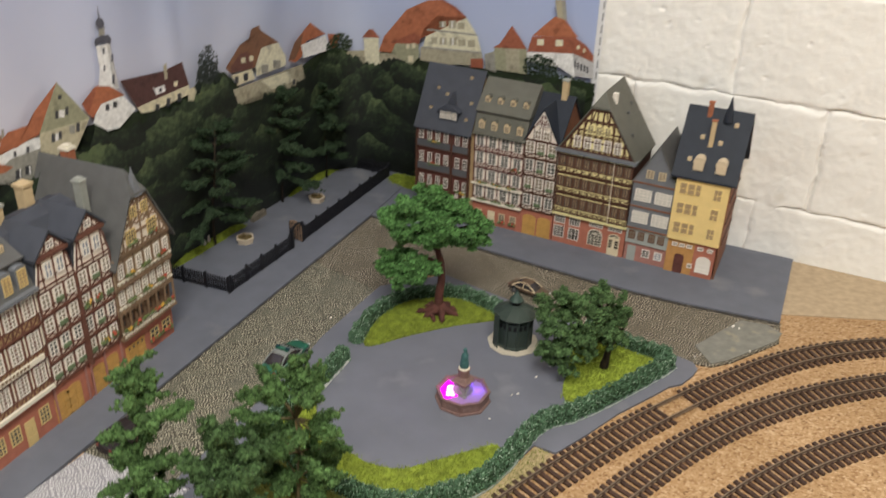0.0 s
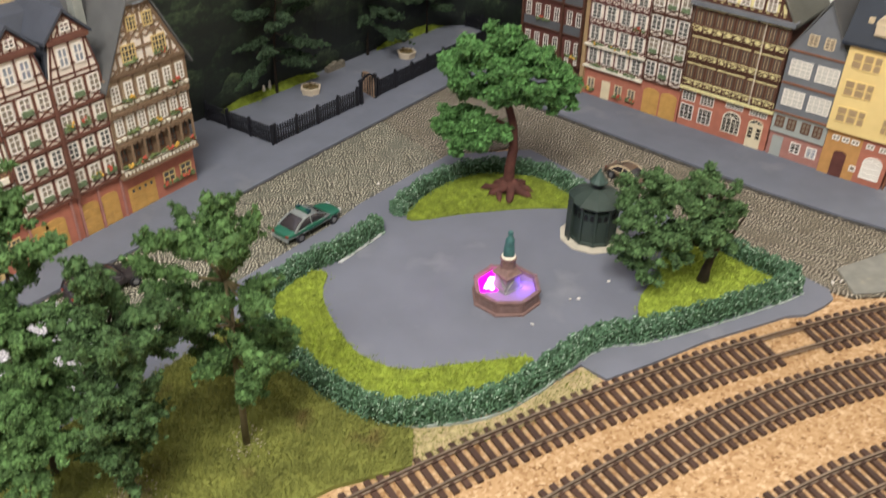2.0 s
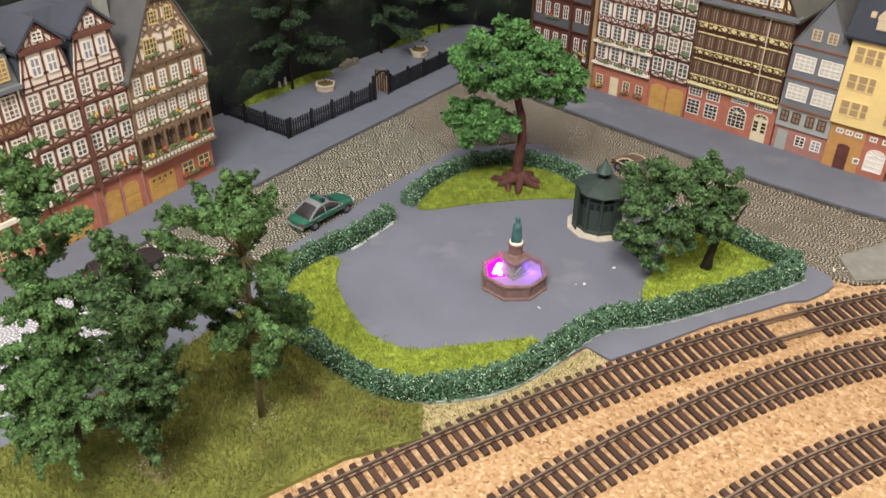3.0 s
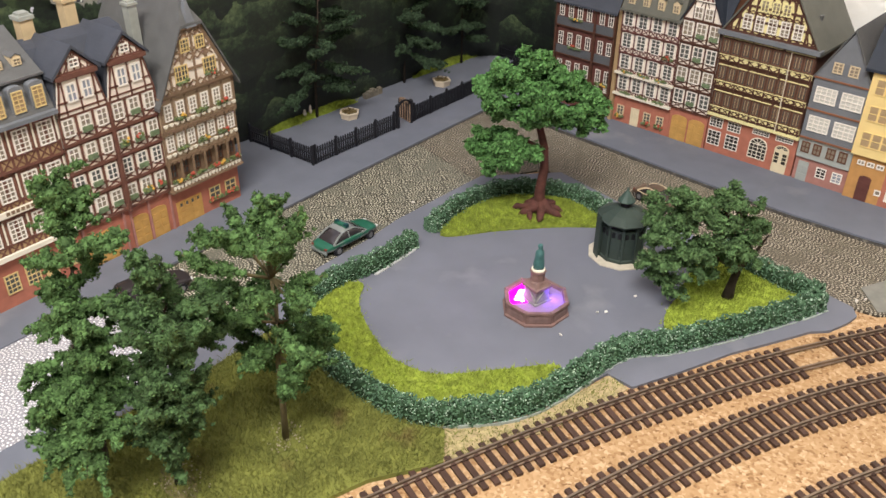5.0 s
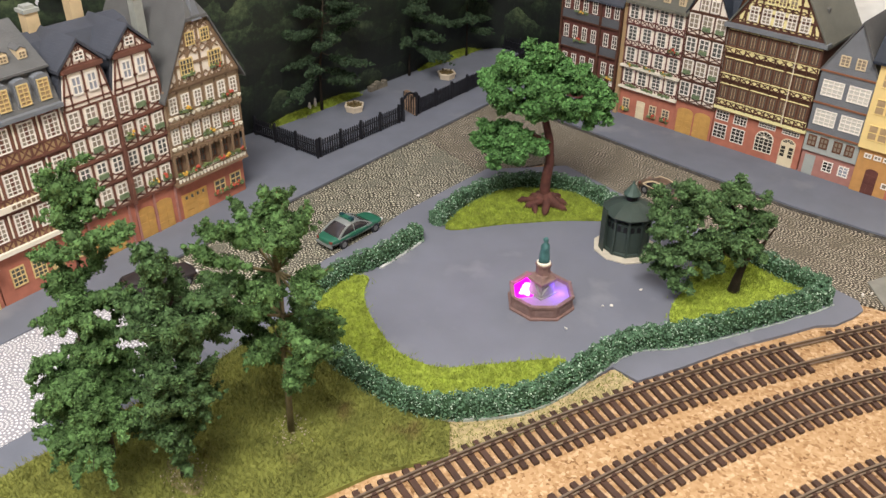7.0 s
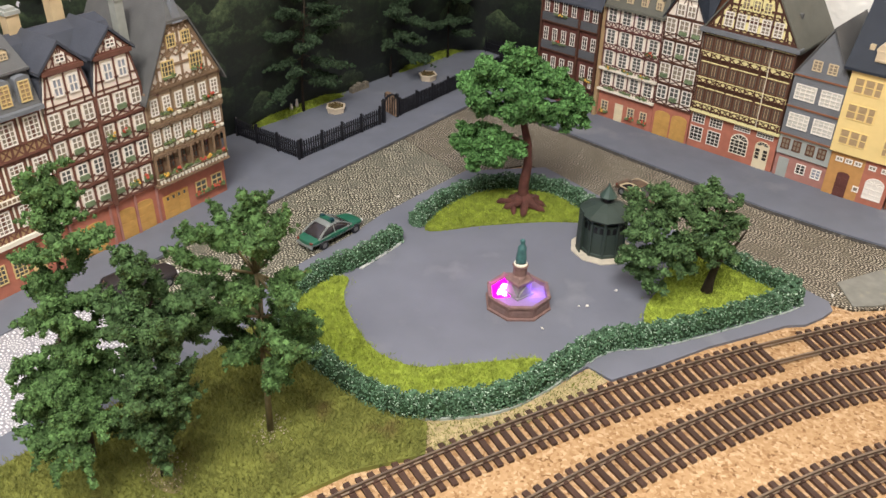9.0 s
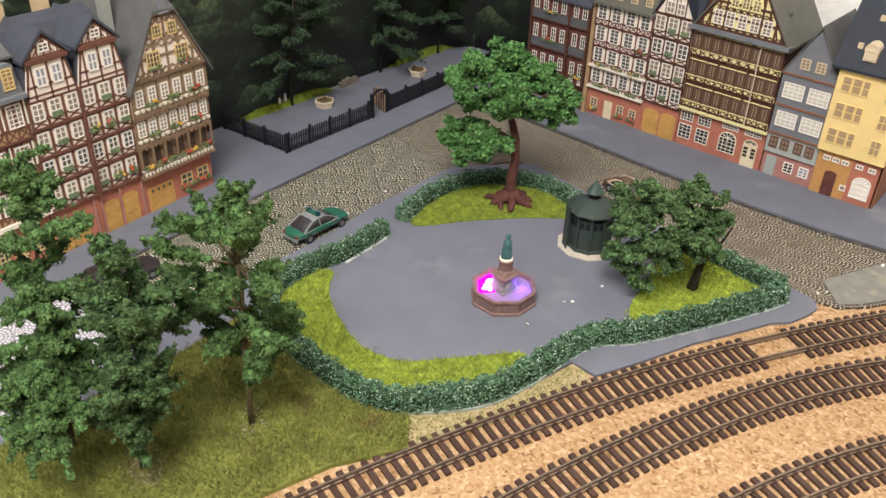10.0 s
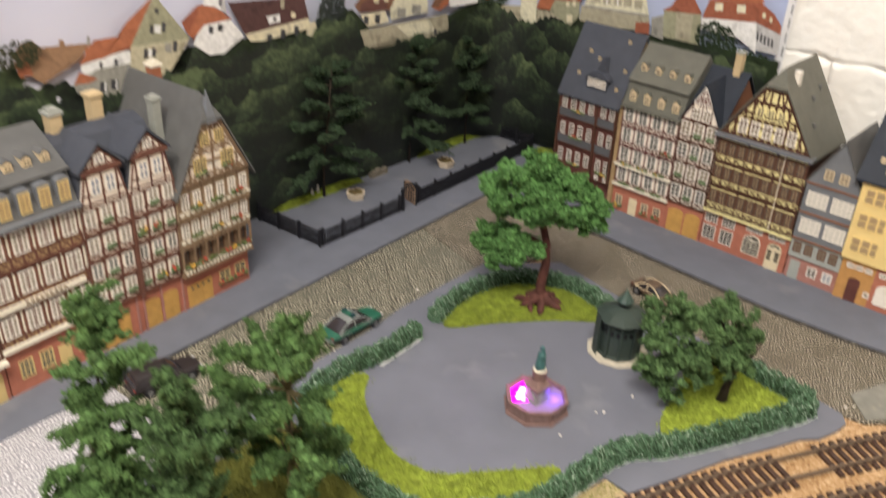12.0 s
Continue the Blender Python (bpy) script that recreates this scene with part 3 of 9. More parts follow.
def window(house, x, z, w, h, y, frame="win_white", nx=2, nz=3, glass="glass_dark", arch=False, b=0.0009, name="window"):
    """A window with frame, bars and a pane behind; x, z: middle of its lower edge."""
    key = (w, h, nx, nz, frame, glass, arch, b)
    if key not in WINDOWS:
        d0, d1 = -0.0007, 0.0004
        bm = bmesh.new()
        lattice(bm, bars(-w / 2, w / 2, nx, b, 0.55), bars(0, h, nz, b, 0.45), d0, d1)
        if arch:
            ring = [(w * 0.5 * math.cos(a), h + w * 0.36 * math.sin(a)) for a in np.linspace(0, math.pi, 9)]
            for p, q in zip(ring, ring[1:]):
                bar(bm, (p[0] * 0.93, h + (p[1] - h) * 0.93), (q[0] * 0.93, h + (q[1] - h) * 0.93), b * 1.3, d0, d1)
            for a in np.linspace(0, math.pi, 6)[1:-1]:
                bar(bm, (0.0, h), (w * 0.46 * math.cos(a), h + w * 0.33 * math.sin(a)), b * 0.7, d0, d1)
        me = bpy.data.meshes.new(name)
        bmesh.ops.recalc_face_normals(bm, faces=bm.faces)
        bm.to_mesh(me)
        bm.free()
        me.materials.append(M[frame])
        pb = box_bm(-w / 2 + b * 0.6, w / 2 - b * 0.6, -0.0002, 0.0003, b * 0.6, h - b * 0.6)
        if arch:
            prism(pb, [(w * 0.46 * math.cos(a), h - b + w * 0.34 * math.sin(a)) for a in np.linspace(0, math.pi, 9)], -0.0002, 0.0003)
        pm = bpy.data.meshes.new("pane")
        pb.to_mesh(pm)
        pb.free()
        pm.materials.append(M[glass])
        WINDOWS[key] = (me, pm)
    me, pm = WINDOWS[key]
    ob = new(name, me)
    ob.parent = house
    ob.location = (x, y, z)
    pane = new("pane", pm)
    pane.parent = ob
    return ob


def row(house, n, x0, x1, z, w, h, y, **kw):
    for i in range(n):
        window(house, x0 + (x1 - x0) * (i + 0.5) / n, z, w, h, y, **kw)


def wall(house, W, D, z0, z1, material, jut=0.0, side=0.0, name="wall", label=""):
    return part(name, box_bm(-side, W + side, -jut, D, z0, z1), M[material] if isinstance(material, str) else material, house, label)


def frame_storey(house, W, z0, z1, y, n, timber, post=0.0011, sill=None, cross=True, head=True, side=0.0):
    """The timber frame of one storey on the wall's face at y."""
    bm = bmesh.new()
    f0, f1 = y - 0.0005, y + 0.0002
    x0, x1 = -side, W + side
    for i in range(n + 1):
        c = x0 + (x1 - x0) * i / n
        c = min(max(c, x0 + post / 2), x1 - post / 2)
        bar(bm, (c, z0), (c, z1), post, f0, f1)
    bar(bm, (x0, z0 + post / 2), (x1, z0 + post / 2), post, f0 - 0.0002, f1)
    if head:
        bar(bm, (x0, z1 - post / 2), (x1, z1 - post / 2), post, f0 - 0.0002, f1)
    if sill:
        bar(bm, (x0, z0 + sill), (x1, z0 + sill), post * 0.8, f0 - 0.0001, f1)
        if cross:
            for i in range(n):
                a, b = x0 + (x1 - x0) * i / n + post / 2, x0 + (x1 - x0) * (i + 1) / n - post / 2
                bar(bm, (a, z0 + post), (b, z0 + sill), post * 0.6, f0 + 0.0001, f1)
                bar(bm, (b, z0 + post), (a, z0 + sill), post * 0.6, f0 + 0.00015, f1)
    return part("timber_frame", bm, M[timber], house)


def scallops(house, W, z, y, n, material, h=0.0022, side=0.0, proud=0.0012):
    """A row of rounded joist ends under a jutting storey, each its own piece."""
    p = (W + 2 * side) / n
    key = ("joist", round(p, 5), h, material, proud)
    if key not in WINDOWS:
        bm = bmesh.new()
        pts = [(-p * 0.36, h)] + [(p * 0.36 * math.cos(a), h * 0.75 + h * 0.75 * math.sin(a)) for a in np.linspace(math.pi, 2 * math.pi, 6)] + [(p * 0.36, h)]
        prism(bm, pts, -proud, 0.0004)
        bmesh.ops.recalc_face_normals(bm, faces=bm.faces)
        me = bpy.data.meshes.new("joist_end")
        bm.to_mesh(me)
        bm.free()
        me.materials.append(M[material])
        WINDOWS[key] = me
    for i in range(n):
        ob = new("joist_end", WINDOWS[key])
        ob.parent = house
        ob.location = (-side + p * (i + 0.5), y, z)


def beam(house, W, z, h, y, material, side=0.0, proud=0.0012, name="beam"):
    return part(name, box_bm(-side, W + side, y - proud, y + 0.0005, z, z + h), M[material], house)


def roof_eaves(house, W, D, z0, z1, material, over=0.003, side=0.0015, t=0.0016, ridge=0.5, name="roof", jut=0.0):
    """A roof whose ridge runs along the facade, with the gable ends filled below it."""
    r = -jut + (D + jut) * ridge
    k = (z1 - z0) / (r + jut)
    k2 = (z1 - z0) / (D - r)
    bm = bmesh.new()
    pts = [(-jut - over, z0 - k * over), (r, z1), (D + over, z0 - k2 * over), (D + over, z0 - k2 * over + t * 1.3), (r, z1 + t * 1.3), (-jut - over, z0 - k * over + t * 1.3)]
    prism_x(bm, pts, -side, W + side)
    return part(name, bm, M[material], house)


def gable_ends(house, W, D, z0, z1, material, ridge=0.5, jut=0.0, side=0.0):
    bm = bmesh.new()
    prism_x(bm, [(-jut, z0), (-jut + (D + jut) * ridge, z1), (D, z0)], -side, W + side)
    return part("gable_wall", bm, M[material], house)


def roof_gable(house, W, D, z0, z1, material, over=0.002, front=0.002, t=0.0016, x0=0.0, y0=0.0, hip=0.0, name="roof"):
    """A roof whose ridge runs back from the facade; hip: how much of the front peak is cut back."""
    bm = bmesh.new()
    c = x0 + W / 2
    k = (z1 - z0) / (W / 2)
    lo, hi = z0 - k * over, z1
    for s in (-1, 1):
        e = c + s * (W / 2 + over)
        zh = z1 - hip
        xh = c + s * (hip / k)
        q = [(e, lo), (c, hi)]
        front_pts = [(e, y0 - front, lo), (xh, y0 - front, zh), (c, y0 - front + hip * 0.6, hi)] if hip else [(e, y0 - front, lo), (c, y0 - front, hi)]
        back_pts = [(c, D, hi), (e, D, lo)]
        ring = front_pts + back_pts
        a = [bm.verts.new(p) for p in ring]
        b = [bm.verts.new((p[0], p[1], p[2] + t * 1.5)) for p in ring]
        bm.faces.new(a)
        bm.faces.new(b[::-1])
        n = len(ring)
        for i in range(n):
            bm.faces.new([a[i], b[i], b[(i + 1) % n], a[(i + 1) % n]])
    if hip:
        a = [bm.verts.new(p) for p in ((c - hip / k, y0 - front, z1 - hip), (c + hip / k, y0 - front, z1 - hip), (c, y0 - front + hip * 0.6, z1))]
        b = [bm.verts.new((v.co.x, v.co.y, v.co.z + t * 1.5)) for v in a]
        bm.faces.new(a)
        bm.faces.new(b[::-1])
        for i in range(3):
            bm.faces.new([a[i], b[i], b[(i + 1) % 3], a[(i + 1) % 3]])
    return part(name, bm, M[material], house)


def gable_wall(house, W, z0, z1, material, x0=0.0, y=0.0, depth=0.002, hip=0.0, name="gable_wall"):
    bm = bmesh.new()
    c = x0 + W / 2
    k = (z1 - z0) / (W / 2)
    top = [(c + hip / k, z1 - hip), (c - hip / k, z1 - hip)] if hip else [(c, z1)]
    prism(bm, [(x0, z0), (x0 + W, z0)] + top, y, y + depth)
    return part(name, bm, M[material], house)


def gable_timber(house, W, z0, z1, timber, x0=0.0, y=0.0, rows=3, posts=6, post=0.0010, hip=0.0, slant=True):
    bm = bmesh.new()
    c = x0 + W / 2
    H = z1 - z0
    half = lambda z: (W / 2) * (z1 - z) / H
    top = z1 - hip
    f0, f1 = y - 0.0005, y + 0.0002
    for s in (-1, 1):
        bar(bm, (c + s * (W / 2 - post * 0.6), z0), (c + s * max(half(top) - post * 0.6, 0), top), post * 1.3, f0 - 0.0001, f1)
    for j in range(rows + 1):
        z = z0 + post / 2 + (top - z0 - post) * j / rows
        if half(z) > post:
            bar(bm, (c - half(z) + post / 2, z), (c + half(z) - post / 2, z), post, f0 - 0.0002, f1)
    for i in range(1, posts):
        x = x0 + W * i / posts
        zt = min(top, z1 - abs(x - c) * H / (W / 2))
        if zt - z0 > post * 2:
            bar(bm, (x, z0), (x, zt - post), post * 0.9, f0, f1)
    if slant:
        for j in range(rows):
            za = z0 + (top - z0) * j / rows
            zb = z0 + (top - z0) * (j + 1) / rows
            for s in (-1, 1):
                xa, xb = c + s * (half(za) - post * 2), c + s * max(half(zb) - W / posts, post)
                bar(bm, (xa - s * W / posts * 0.9, za), (xb + s * post, zb), post * 0.7, f0 + 0.0001, f1)
    return part("timber_frame", bm, M[timber], house)


def dormer(house, x, y, z, w, h, d, front="win_beige", roof="slate_grey", arch=False, glass="glass_pale", nx=2, nz=2):
    """A small roof window: cheeks, front and its own roof; x middle, y front, z foot."""
    bm = bmesh.new()
    if arch:
        pts = [(x - w / 2, z), (x + w / 2, z)] + [(x + w / 2 * math.cos(a), z + h * 0.6 + h * 0.4 * math.sin(a)) for a in np.linspace(0, math.pi, 9)]
    else:
        pts = [(x - w / 2, z), (x + w / 2, z), (x + w / 2, z + h * 0.75), (x, z + h), (x - w / 2, z + h * 0.75)]
    prism(bm, pts, y, y + d)
    ob = part("dormer", bm, M[front], house)
    bm = bmesh.new()
    c = [(x + (px - x) * 1.14, pz + h * 0.09) for px, pz in pts[2:]]
    inner = pts[2:]
    prism(bm, c + inner[::-1], y - 0.0005, y + d)
    part("dormer_roof", bm, M[roof], ob)
    window(ob, x, z + h * 0.1, w * 0.78, h * 0.58, y - 0.0001, frame=front, nx=nx, nz=nz, glass=glass, b=w * 0.09)
    return ob


def chimney(house, x, y, z0, z1, w, material, cap="chimney_grey", pot=False):
    bm = bmesh.new()
    bx(bm, x - w / 2, x + w / 2, y - w / 2, y + w / 2, z0, z1)
    ob = part("chimney", bm, M[material], house)
    bm = bmesh.new()
    bx(bm, x - w * 0.62, x + w * 0.62, y - w * 0.62, y + w * 0.62, z1, z1 + w * 0.28)
    if pot:
        bx(bm, x - w * 0.4, x + w * 0.4, y - w * 0.4, y + w * 0.4, z1 + w * 0.28, z1 + w * 0.5)
    part("chimney_cap", bm, M[cap], ob)
    return ob


def plank_door(house, x, z, w, h, y, material="ochre", arch=False, panels=2, name="door"):
    bm = bmesh.new()
    top = [(x + w / 2 * math.cos(a), z + h - w * 0.22 + w * 0.22 * math.sin(a)) for a in np.linspace(0, math.pi, 9)] if arch else [(x + w / 2, z + h), (x - w / 2, z + h)]
    prism(bm, [(x - w / 2, z), (x + w / 2, z)] + top, y - 0.0005, y + 0.0005)
    ob = part(name, bm, M[material], house)
    for i in range(2):
        for j in range(panels):
            a = x - w / 2 + w * (i + 0.18) / 2
            zz = z + h * 0.06 + h * 0.78 * j / panels
            part("door_panel", box_bm(a, a + w * 0.32, y - 0.0009, y - 0.0004, zz, zz + h * 0.62 / panels), M[material], ob)
    return ob


FLOWER_RNG = np.random.default_rng(7)


def flower_box(house, x, z, w, y, petals="flower_red", many=5, box="green_box", h=0.0014):
    bm = bmesh.new()
    bx(bm, x - w / 2, x + w / 2, y - 0.0016, y, z, z + h)
    ob = part("flower_box", bm, M[box], house)
    if many:
        n = many
        p = np.stack([x + FLOWER_RNG.uniform(-w / 2, w / 2, n * 2), y - 0.0012 + FLOWER_RNG.uniform(-0.0010, 0.0006, n * 2), z + h + FLOWER_RNG.uniform(-0.0020, 0.0016, n * 2)], 1)
        lumps("leaves", p, FLOWER_RNG.uniform(0.0007, 0.0014, n * 2), M["flower_leaf"], ob)
        if petals:
            m = max(2, n // 2)
            lumps("petals", p[:m] * (0.5, 1, 1) + (p[0][0] * 0.5, -0.0006, 0.0006), FLOWER_RNG.uniform(0.0009, 0.0017, m), M[petals], ob)
    return ob

# ---- the tall row along the white wall ----
ROW_A = math.degrees(math.atan(-0.095))


def right_house(x, label):
    return thing("house", pose(x, 0.888 - 0.095 * (x + 0.2), 0.0012, 0, 0, ROW_A), label, "model house", "houses along the white wall")


def slate_house(x, W):
    D = 0.060
    h = right_house(x, "tall maroon and slate model house with a steep dark roof")
    wall(h, W, D, 0, 0.024, "maroon")
    plank_door(h, W * 0.86, 0, 0.008, 0.013, 0.0, "kiosk_green", True)
    window(h, W * 0.30, 0.004, 0.011, 0.009, 0.0, "win_white", 3, 2, "glass_pale", True)
    window(h, W * 0.62, 0.004, 0.008, 0.009, 0.0, "win_white", 2, 2)
    row(h, 2, W * 0.70, W, 0.0255, 0.0045, 0.005, -0.0030, frame="win_white", nx=2, nz=2)
    z = [0.024, 0.053, 0.082, 0.1105]
    for i in range(3):
        j = 0.003 + 0.0012 * i
        wall(h, W, D, z[i], z[i + 1], "maroon", j, 0.0, "storey_wall")
        zz = z[i] + 0.0105
        row(h, 4, W * 0.02, W * 0.64, zz, 0.0056, 0.0128, -j, nx=2, nz=3, b=0.0006, glass="glass_black")
        row(h, 2, W * 0.70, W * 0.99, zz, 0.0056, 0.0128, -j, nx=2, nz=3, b=0.0006, glass="glass_black")
        beam(h, W, z[i], 0.0014, -j, "timber_dark")
        if i:
            part("slate_apron", box_bm(0.0004, W * 0.64, -j - 0.0007, -j, z[i] + 0.0014, z[i] + 0.0095), M["slate_mid"], h)
            part("slate_apron", box_bm(W * 0.69, W - 0.0004, -j - 0.0007, -j, z[i] + 0.0014, z[i] + 0.0095), M["slate_mid"], h)
        flower_box(h, W * 0.35, z[i] + 0.0088, 0.016, -j - 0.0007, "flower_red" if i == 1 else "flower_yellow", 6)
    flower_box(h, W * 0.86, z[0] + 0.0088, 0.014, -0.0037, "flower_yellow", 8)
    for c in (0.0008, W * 0.665, W - 0.0008):
        part("corner_post", box_bm(c - 0.0010, c + 0.0010, -0.0066, -0.0020, 0.024, 0.1105), M["timber_dark"], h)
    part("side_wall", box_bm(W, W + 0.0012, 0.0, D, 0, 0.1105), M["tan_side"], h, "plain tan side wall")
    gable_ends(h, W, D, 0.1105, 0.170, "tan_side", jut=0.004)
    roof_eaves(h, W, D, 0.1105, 0.1715, "slate_blue", over=0.003, side=0.002, jut=0.0054)
    # the bay dormer with its pointed cap
    e = 0.1105
    bm = bmesh.new()
    bx(bm, W * 0.40, W * 0.74, -0.003, 0.020, e + 0.006, e + 0.019)
    bay = part("bay_dormer", bm, M["slate_blue"], h)
    row(bay, 3, W * 0.41, W * 0.73, e + 0.010, 0.0060, 0.0085, -0.003, nx=2, nz=2, glass="glass_pale")
    bm = bmesh.new()
    prism(bm, [(W * 0.36, e + 0.019), (W * 0.78, e + 0.019), (W * 0.66, e + 0.025), (W * 0.50, e + 0.025)], -0.0045, 0.024)
    prism(bm, [(W * 0.50, e + 0.025), (W * 0.66, e + 0.025), (W * 0.58, e + 0.039)], 0.003, 0.026)
    part("bay_roof", bm, M["slate_blue"], bay)
    for fx, zz in ((0.26, 0.037), (0.44, 0.032), (0.80, 0.052), (0.90, 0.027), (0.20, 0.016), (0.88, 0.010)):
        yy = -0.0054 + zz / 0.061 * 0.0327
        dormer(h, W * fx, yy - 0.0008, e + zz, 0.0036, 0.0045, 0.005, "win_beige", "slate_blue", nx=1, nz=1)


def mansard(h, W, D, z0, zb, z1, material, jut, setback, side=0.001):
    """Body under a roof with a steep lower and a flat upper part."""
    bm = bmesh.new()
    prism_x(bm, [(-jut - 0.0015, z0), (-jut + setback, zb), (D - 0.006, zb), (D, z0)], -side, W + side)
    part("lower_roof", bm, M[material], h)
    bm = bmesh.new()
    prism_x(bm, [(-jut + setback - 0.003, zb), (D * 0.5, z1), (D - 0.002, zb)], -side - 0.0008, W + side + 0.0008)
    part("upper_roof", bm, M[material], h)
    part("roof_moulding", box_bm(-side - 0.001, W + side + 0.001, -jut + setback - 0.0038, -jut + setback + 0.002, zb - 0.0008, zb + 0.0006), M[material], h)


def white_timber_house(x, W):
    D = 0.060
    h = right_house(x, "white half-timbered model house with an olive mansard roof")
    part("side_pilaster", box_bm(-0.0040, -0.0002, -0.0035, D, 0.0, 0.1110), M["tan_side"], h, "plain tan corner strip")
    wall(h, W, D, 0, 0.028, "sandstone")
    plank_door(h, W * 0.40, 0, 0.0090, 0.018, 0.0, "door_cream")
    for f in (0.13, 0.62, 0.85):
        window(h, W * f, 0.007, 0.0078, 0.0105, 0.0, "win_beige", 2, 3)
        flower_box(h, W * f, 0.0056, 0.0095, -0.0004, "flower_red" if f > 0.3 else "flower_yellow", 9)
    z = [0.028, 0.0495, 0.0705, 0.0915, 0.1125]
    for i in range(4):
        j = 0.0012 + 0.0010 * i
        wall(h, W, D, z[i], z[i + 1], "white_pl", j, 0, "storey_wall")
        frame_storey(h, W, z[i], z[i + 1], -j, 8, "timber_purple", 0.0013, 0.0060)
        row(h, 4, 0, W, z[i] + 0.0062, 0.0092, 0.0138, -j - 0.0003, nx=2, nz=4, b=0.0006, glass="glass_dark")
        if i < 2:
            part("balcony_box", box_bm(-0.001, W + 0.001, -j - 0.0030, -j - 0.0004, z[i] + 0.0004, z[i] + 0.0026), M["cream"], h, "white planter board")
            for f in (0.2, 0.5, 0.8):
                flower_box(h, W * f, z[i] + 0.0030, 0.012, -j - 0.0014, "flower_yellow" if i else None, 4)
        elif i == 2:
            flower_box(h, W * 0.86, z[i] + 0.005, 0.011, -j - 0.0008, "flower_red", 9)
    mansard(h, W, D, 0.1125, 0.1370, 0.1680, "slate_olive", 0.0045, 0.0075)
    part("eaves_board", box_bm(-0.001, W + 0.001, -0.0085, -0.0035, 0.1115, 0.1135), M["slate_olive"], h)
    for i in range(4):
        dormer(h, W * (0.13 + 0.25 * i), -0.0040, 0.1175, 0.0070, 0.0120, 0.012, "win_beige", "slate_olive", nx=2, nz=2)
        dormer(h, W * (0.14 + 0.25 * i), 0.0080, 0.1450, 0.0062, 0.0080, 0.010, "win_beige", "slate_olive", True, nx=1, nz=1)


def narrow_gable_house(x, W):
    D = 0.070
    h = right_house(x, "narrow half-timbered model house with a small gable")
    wall(h, W, D, 0, 0.031, "sandstone")
    for f in (0.28, 0.74):
        plank_door(h, W * f, 0.0, 0.0160, 0.0250, 0.0, "ochre", True, 3, "gate")
    z = [0.031, 0.0525, 0.0735, 0.0950, 0.1165]
    for i in range(4):
        j = 0.0010 + 0.0009 * i
        wall(h, W, D, z[i], z[i + 1], "white_pl", j, 0, "storey_wall")
        frame_storey(h, W, z[i], z[i + 1], -j, 3, "timber_dark", 0.0015, 0.0064)
        row(h, 3, 0, W, z[i] + 0.0066, 0.0098, 0.0134, -j - 0.0003, nx=2, nz=3, glass="glass_pale" if i % 2 else "glass_dark")
        for f in ((0.5,), (0.17, 0.83), (0.5,), (0.5, 0.83))[i]:
            flower_box(h, W * f, z[i] + 0.0064, 0.0076, -j - 0.0004, None, 0, h=0.0034)
    j = 0.0040
    gable_wall(h, W, 0.1165, 0.1510, "white_pl", y=-j, depth=0.004)
    gable_timber(h, W, 0.1165, 0.1510, "timber_dark", y=-j, rows=2, posts=4)
    row(h, 2, W * 0.24, W * 0.76, 0.1185, 0.0078, 0.0105, -j - 0.0003, glass="glass_pale", nx=2, nz=2)
    gable_wall(h, W * 0.5, 0.1340, 0.1500, "maroon", x0=W * 0.25, y=-j - 0.0007, depth=0.001)
    gable_timber(h, W * 0.5, 0.1340, 0.1500, "win_white", x0=W * 0.25, y=-j - 0.0008, rows=2, posts=4, post=0.0007)
    roof_gable(h, W, D * 0.8, 0.1165, 0.1520, "slate_navy", y0=-j, over=0.002, front=0.002)
    roof_eaves(h, W, D, 0.1165, 0.158, "slate_navy", over=0.0, side=0.002)
    gable_ends(h, W, D, 0.1165, 0.156, "brown_side")
    chimney(h, W * 0.72, 0.034, 0.150, 0.176, 0.0065, "chimney_beige")


def cross_band(house, W, z, h, y, n, material):
    """A pale railing band behind dark crossed laths and rails."""
    part("railing_band", box_bm(0, W, y - 0.0002, y + 0.0004, z, z + h), M[material], house)
    bm = bmesh.new()
    p = W / n
    for i in range(n):
        bar(bm, (p * i, z), (p * (i + 1), z + h), 0.00085, y - 0.0006, y + 0.0002)
        bar(bm, (p * (i + 1), z), (p * i, z + h), 0.00085, y - 0.00055, y + 0.0002)
    for v in (z, z + h):
        bar(bm, (0, v), (W, v), 0.0008, y - 0.0007, y + 0.0002)
    return part("railing", bm, M["timber_dark"], house)


def glazed_door(house, x, w, h, material):
    """A pale arched double door with two columns of dark panes and a barred fanlight."""
    bm = bmesh.new()
    prism(bm, [(x - w / 2, 0), (x + w / 2, 0)] + [(x + w / 2 * math.cos(a), h + w * 0.34 * math.sin(a)) for a in np.linspace(0, math.pi, 11)], -0.0006, 0.0005)
    door = part("door", bm, M[material], house)
    for c in (-0.27, 0.27):
        for k in range(3):
            z = h * (0.42 + 0.16 * k)
            part("pane", box_bm(x + w * c - w * 0.14, x + w * c + w * 0.14, -0.0009, -0.0004, z, z + h * 0.12), M["glass_black"], door)
    for k in range(5):
        a = math.pi * (k + 0.5) / 5
        bm = bmesh.new()
        q = [(x + w * 0.14 * math.cos(b), h + 0.0005 + w * 0.10 * math.sin(b)) for b in (a - 0.22, a + 0.22)] + [(x + w * 0.40 * math.cos(b), h + 0.0005 + w * 0.26 * math.sin(b)) for b in (a + 0.22, a - 0.22)]
        prism(bm, q, -0.0009, -0.0004)
        part("fanlight_pane", bm, M["glass_dark"], door)
    return door


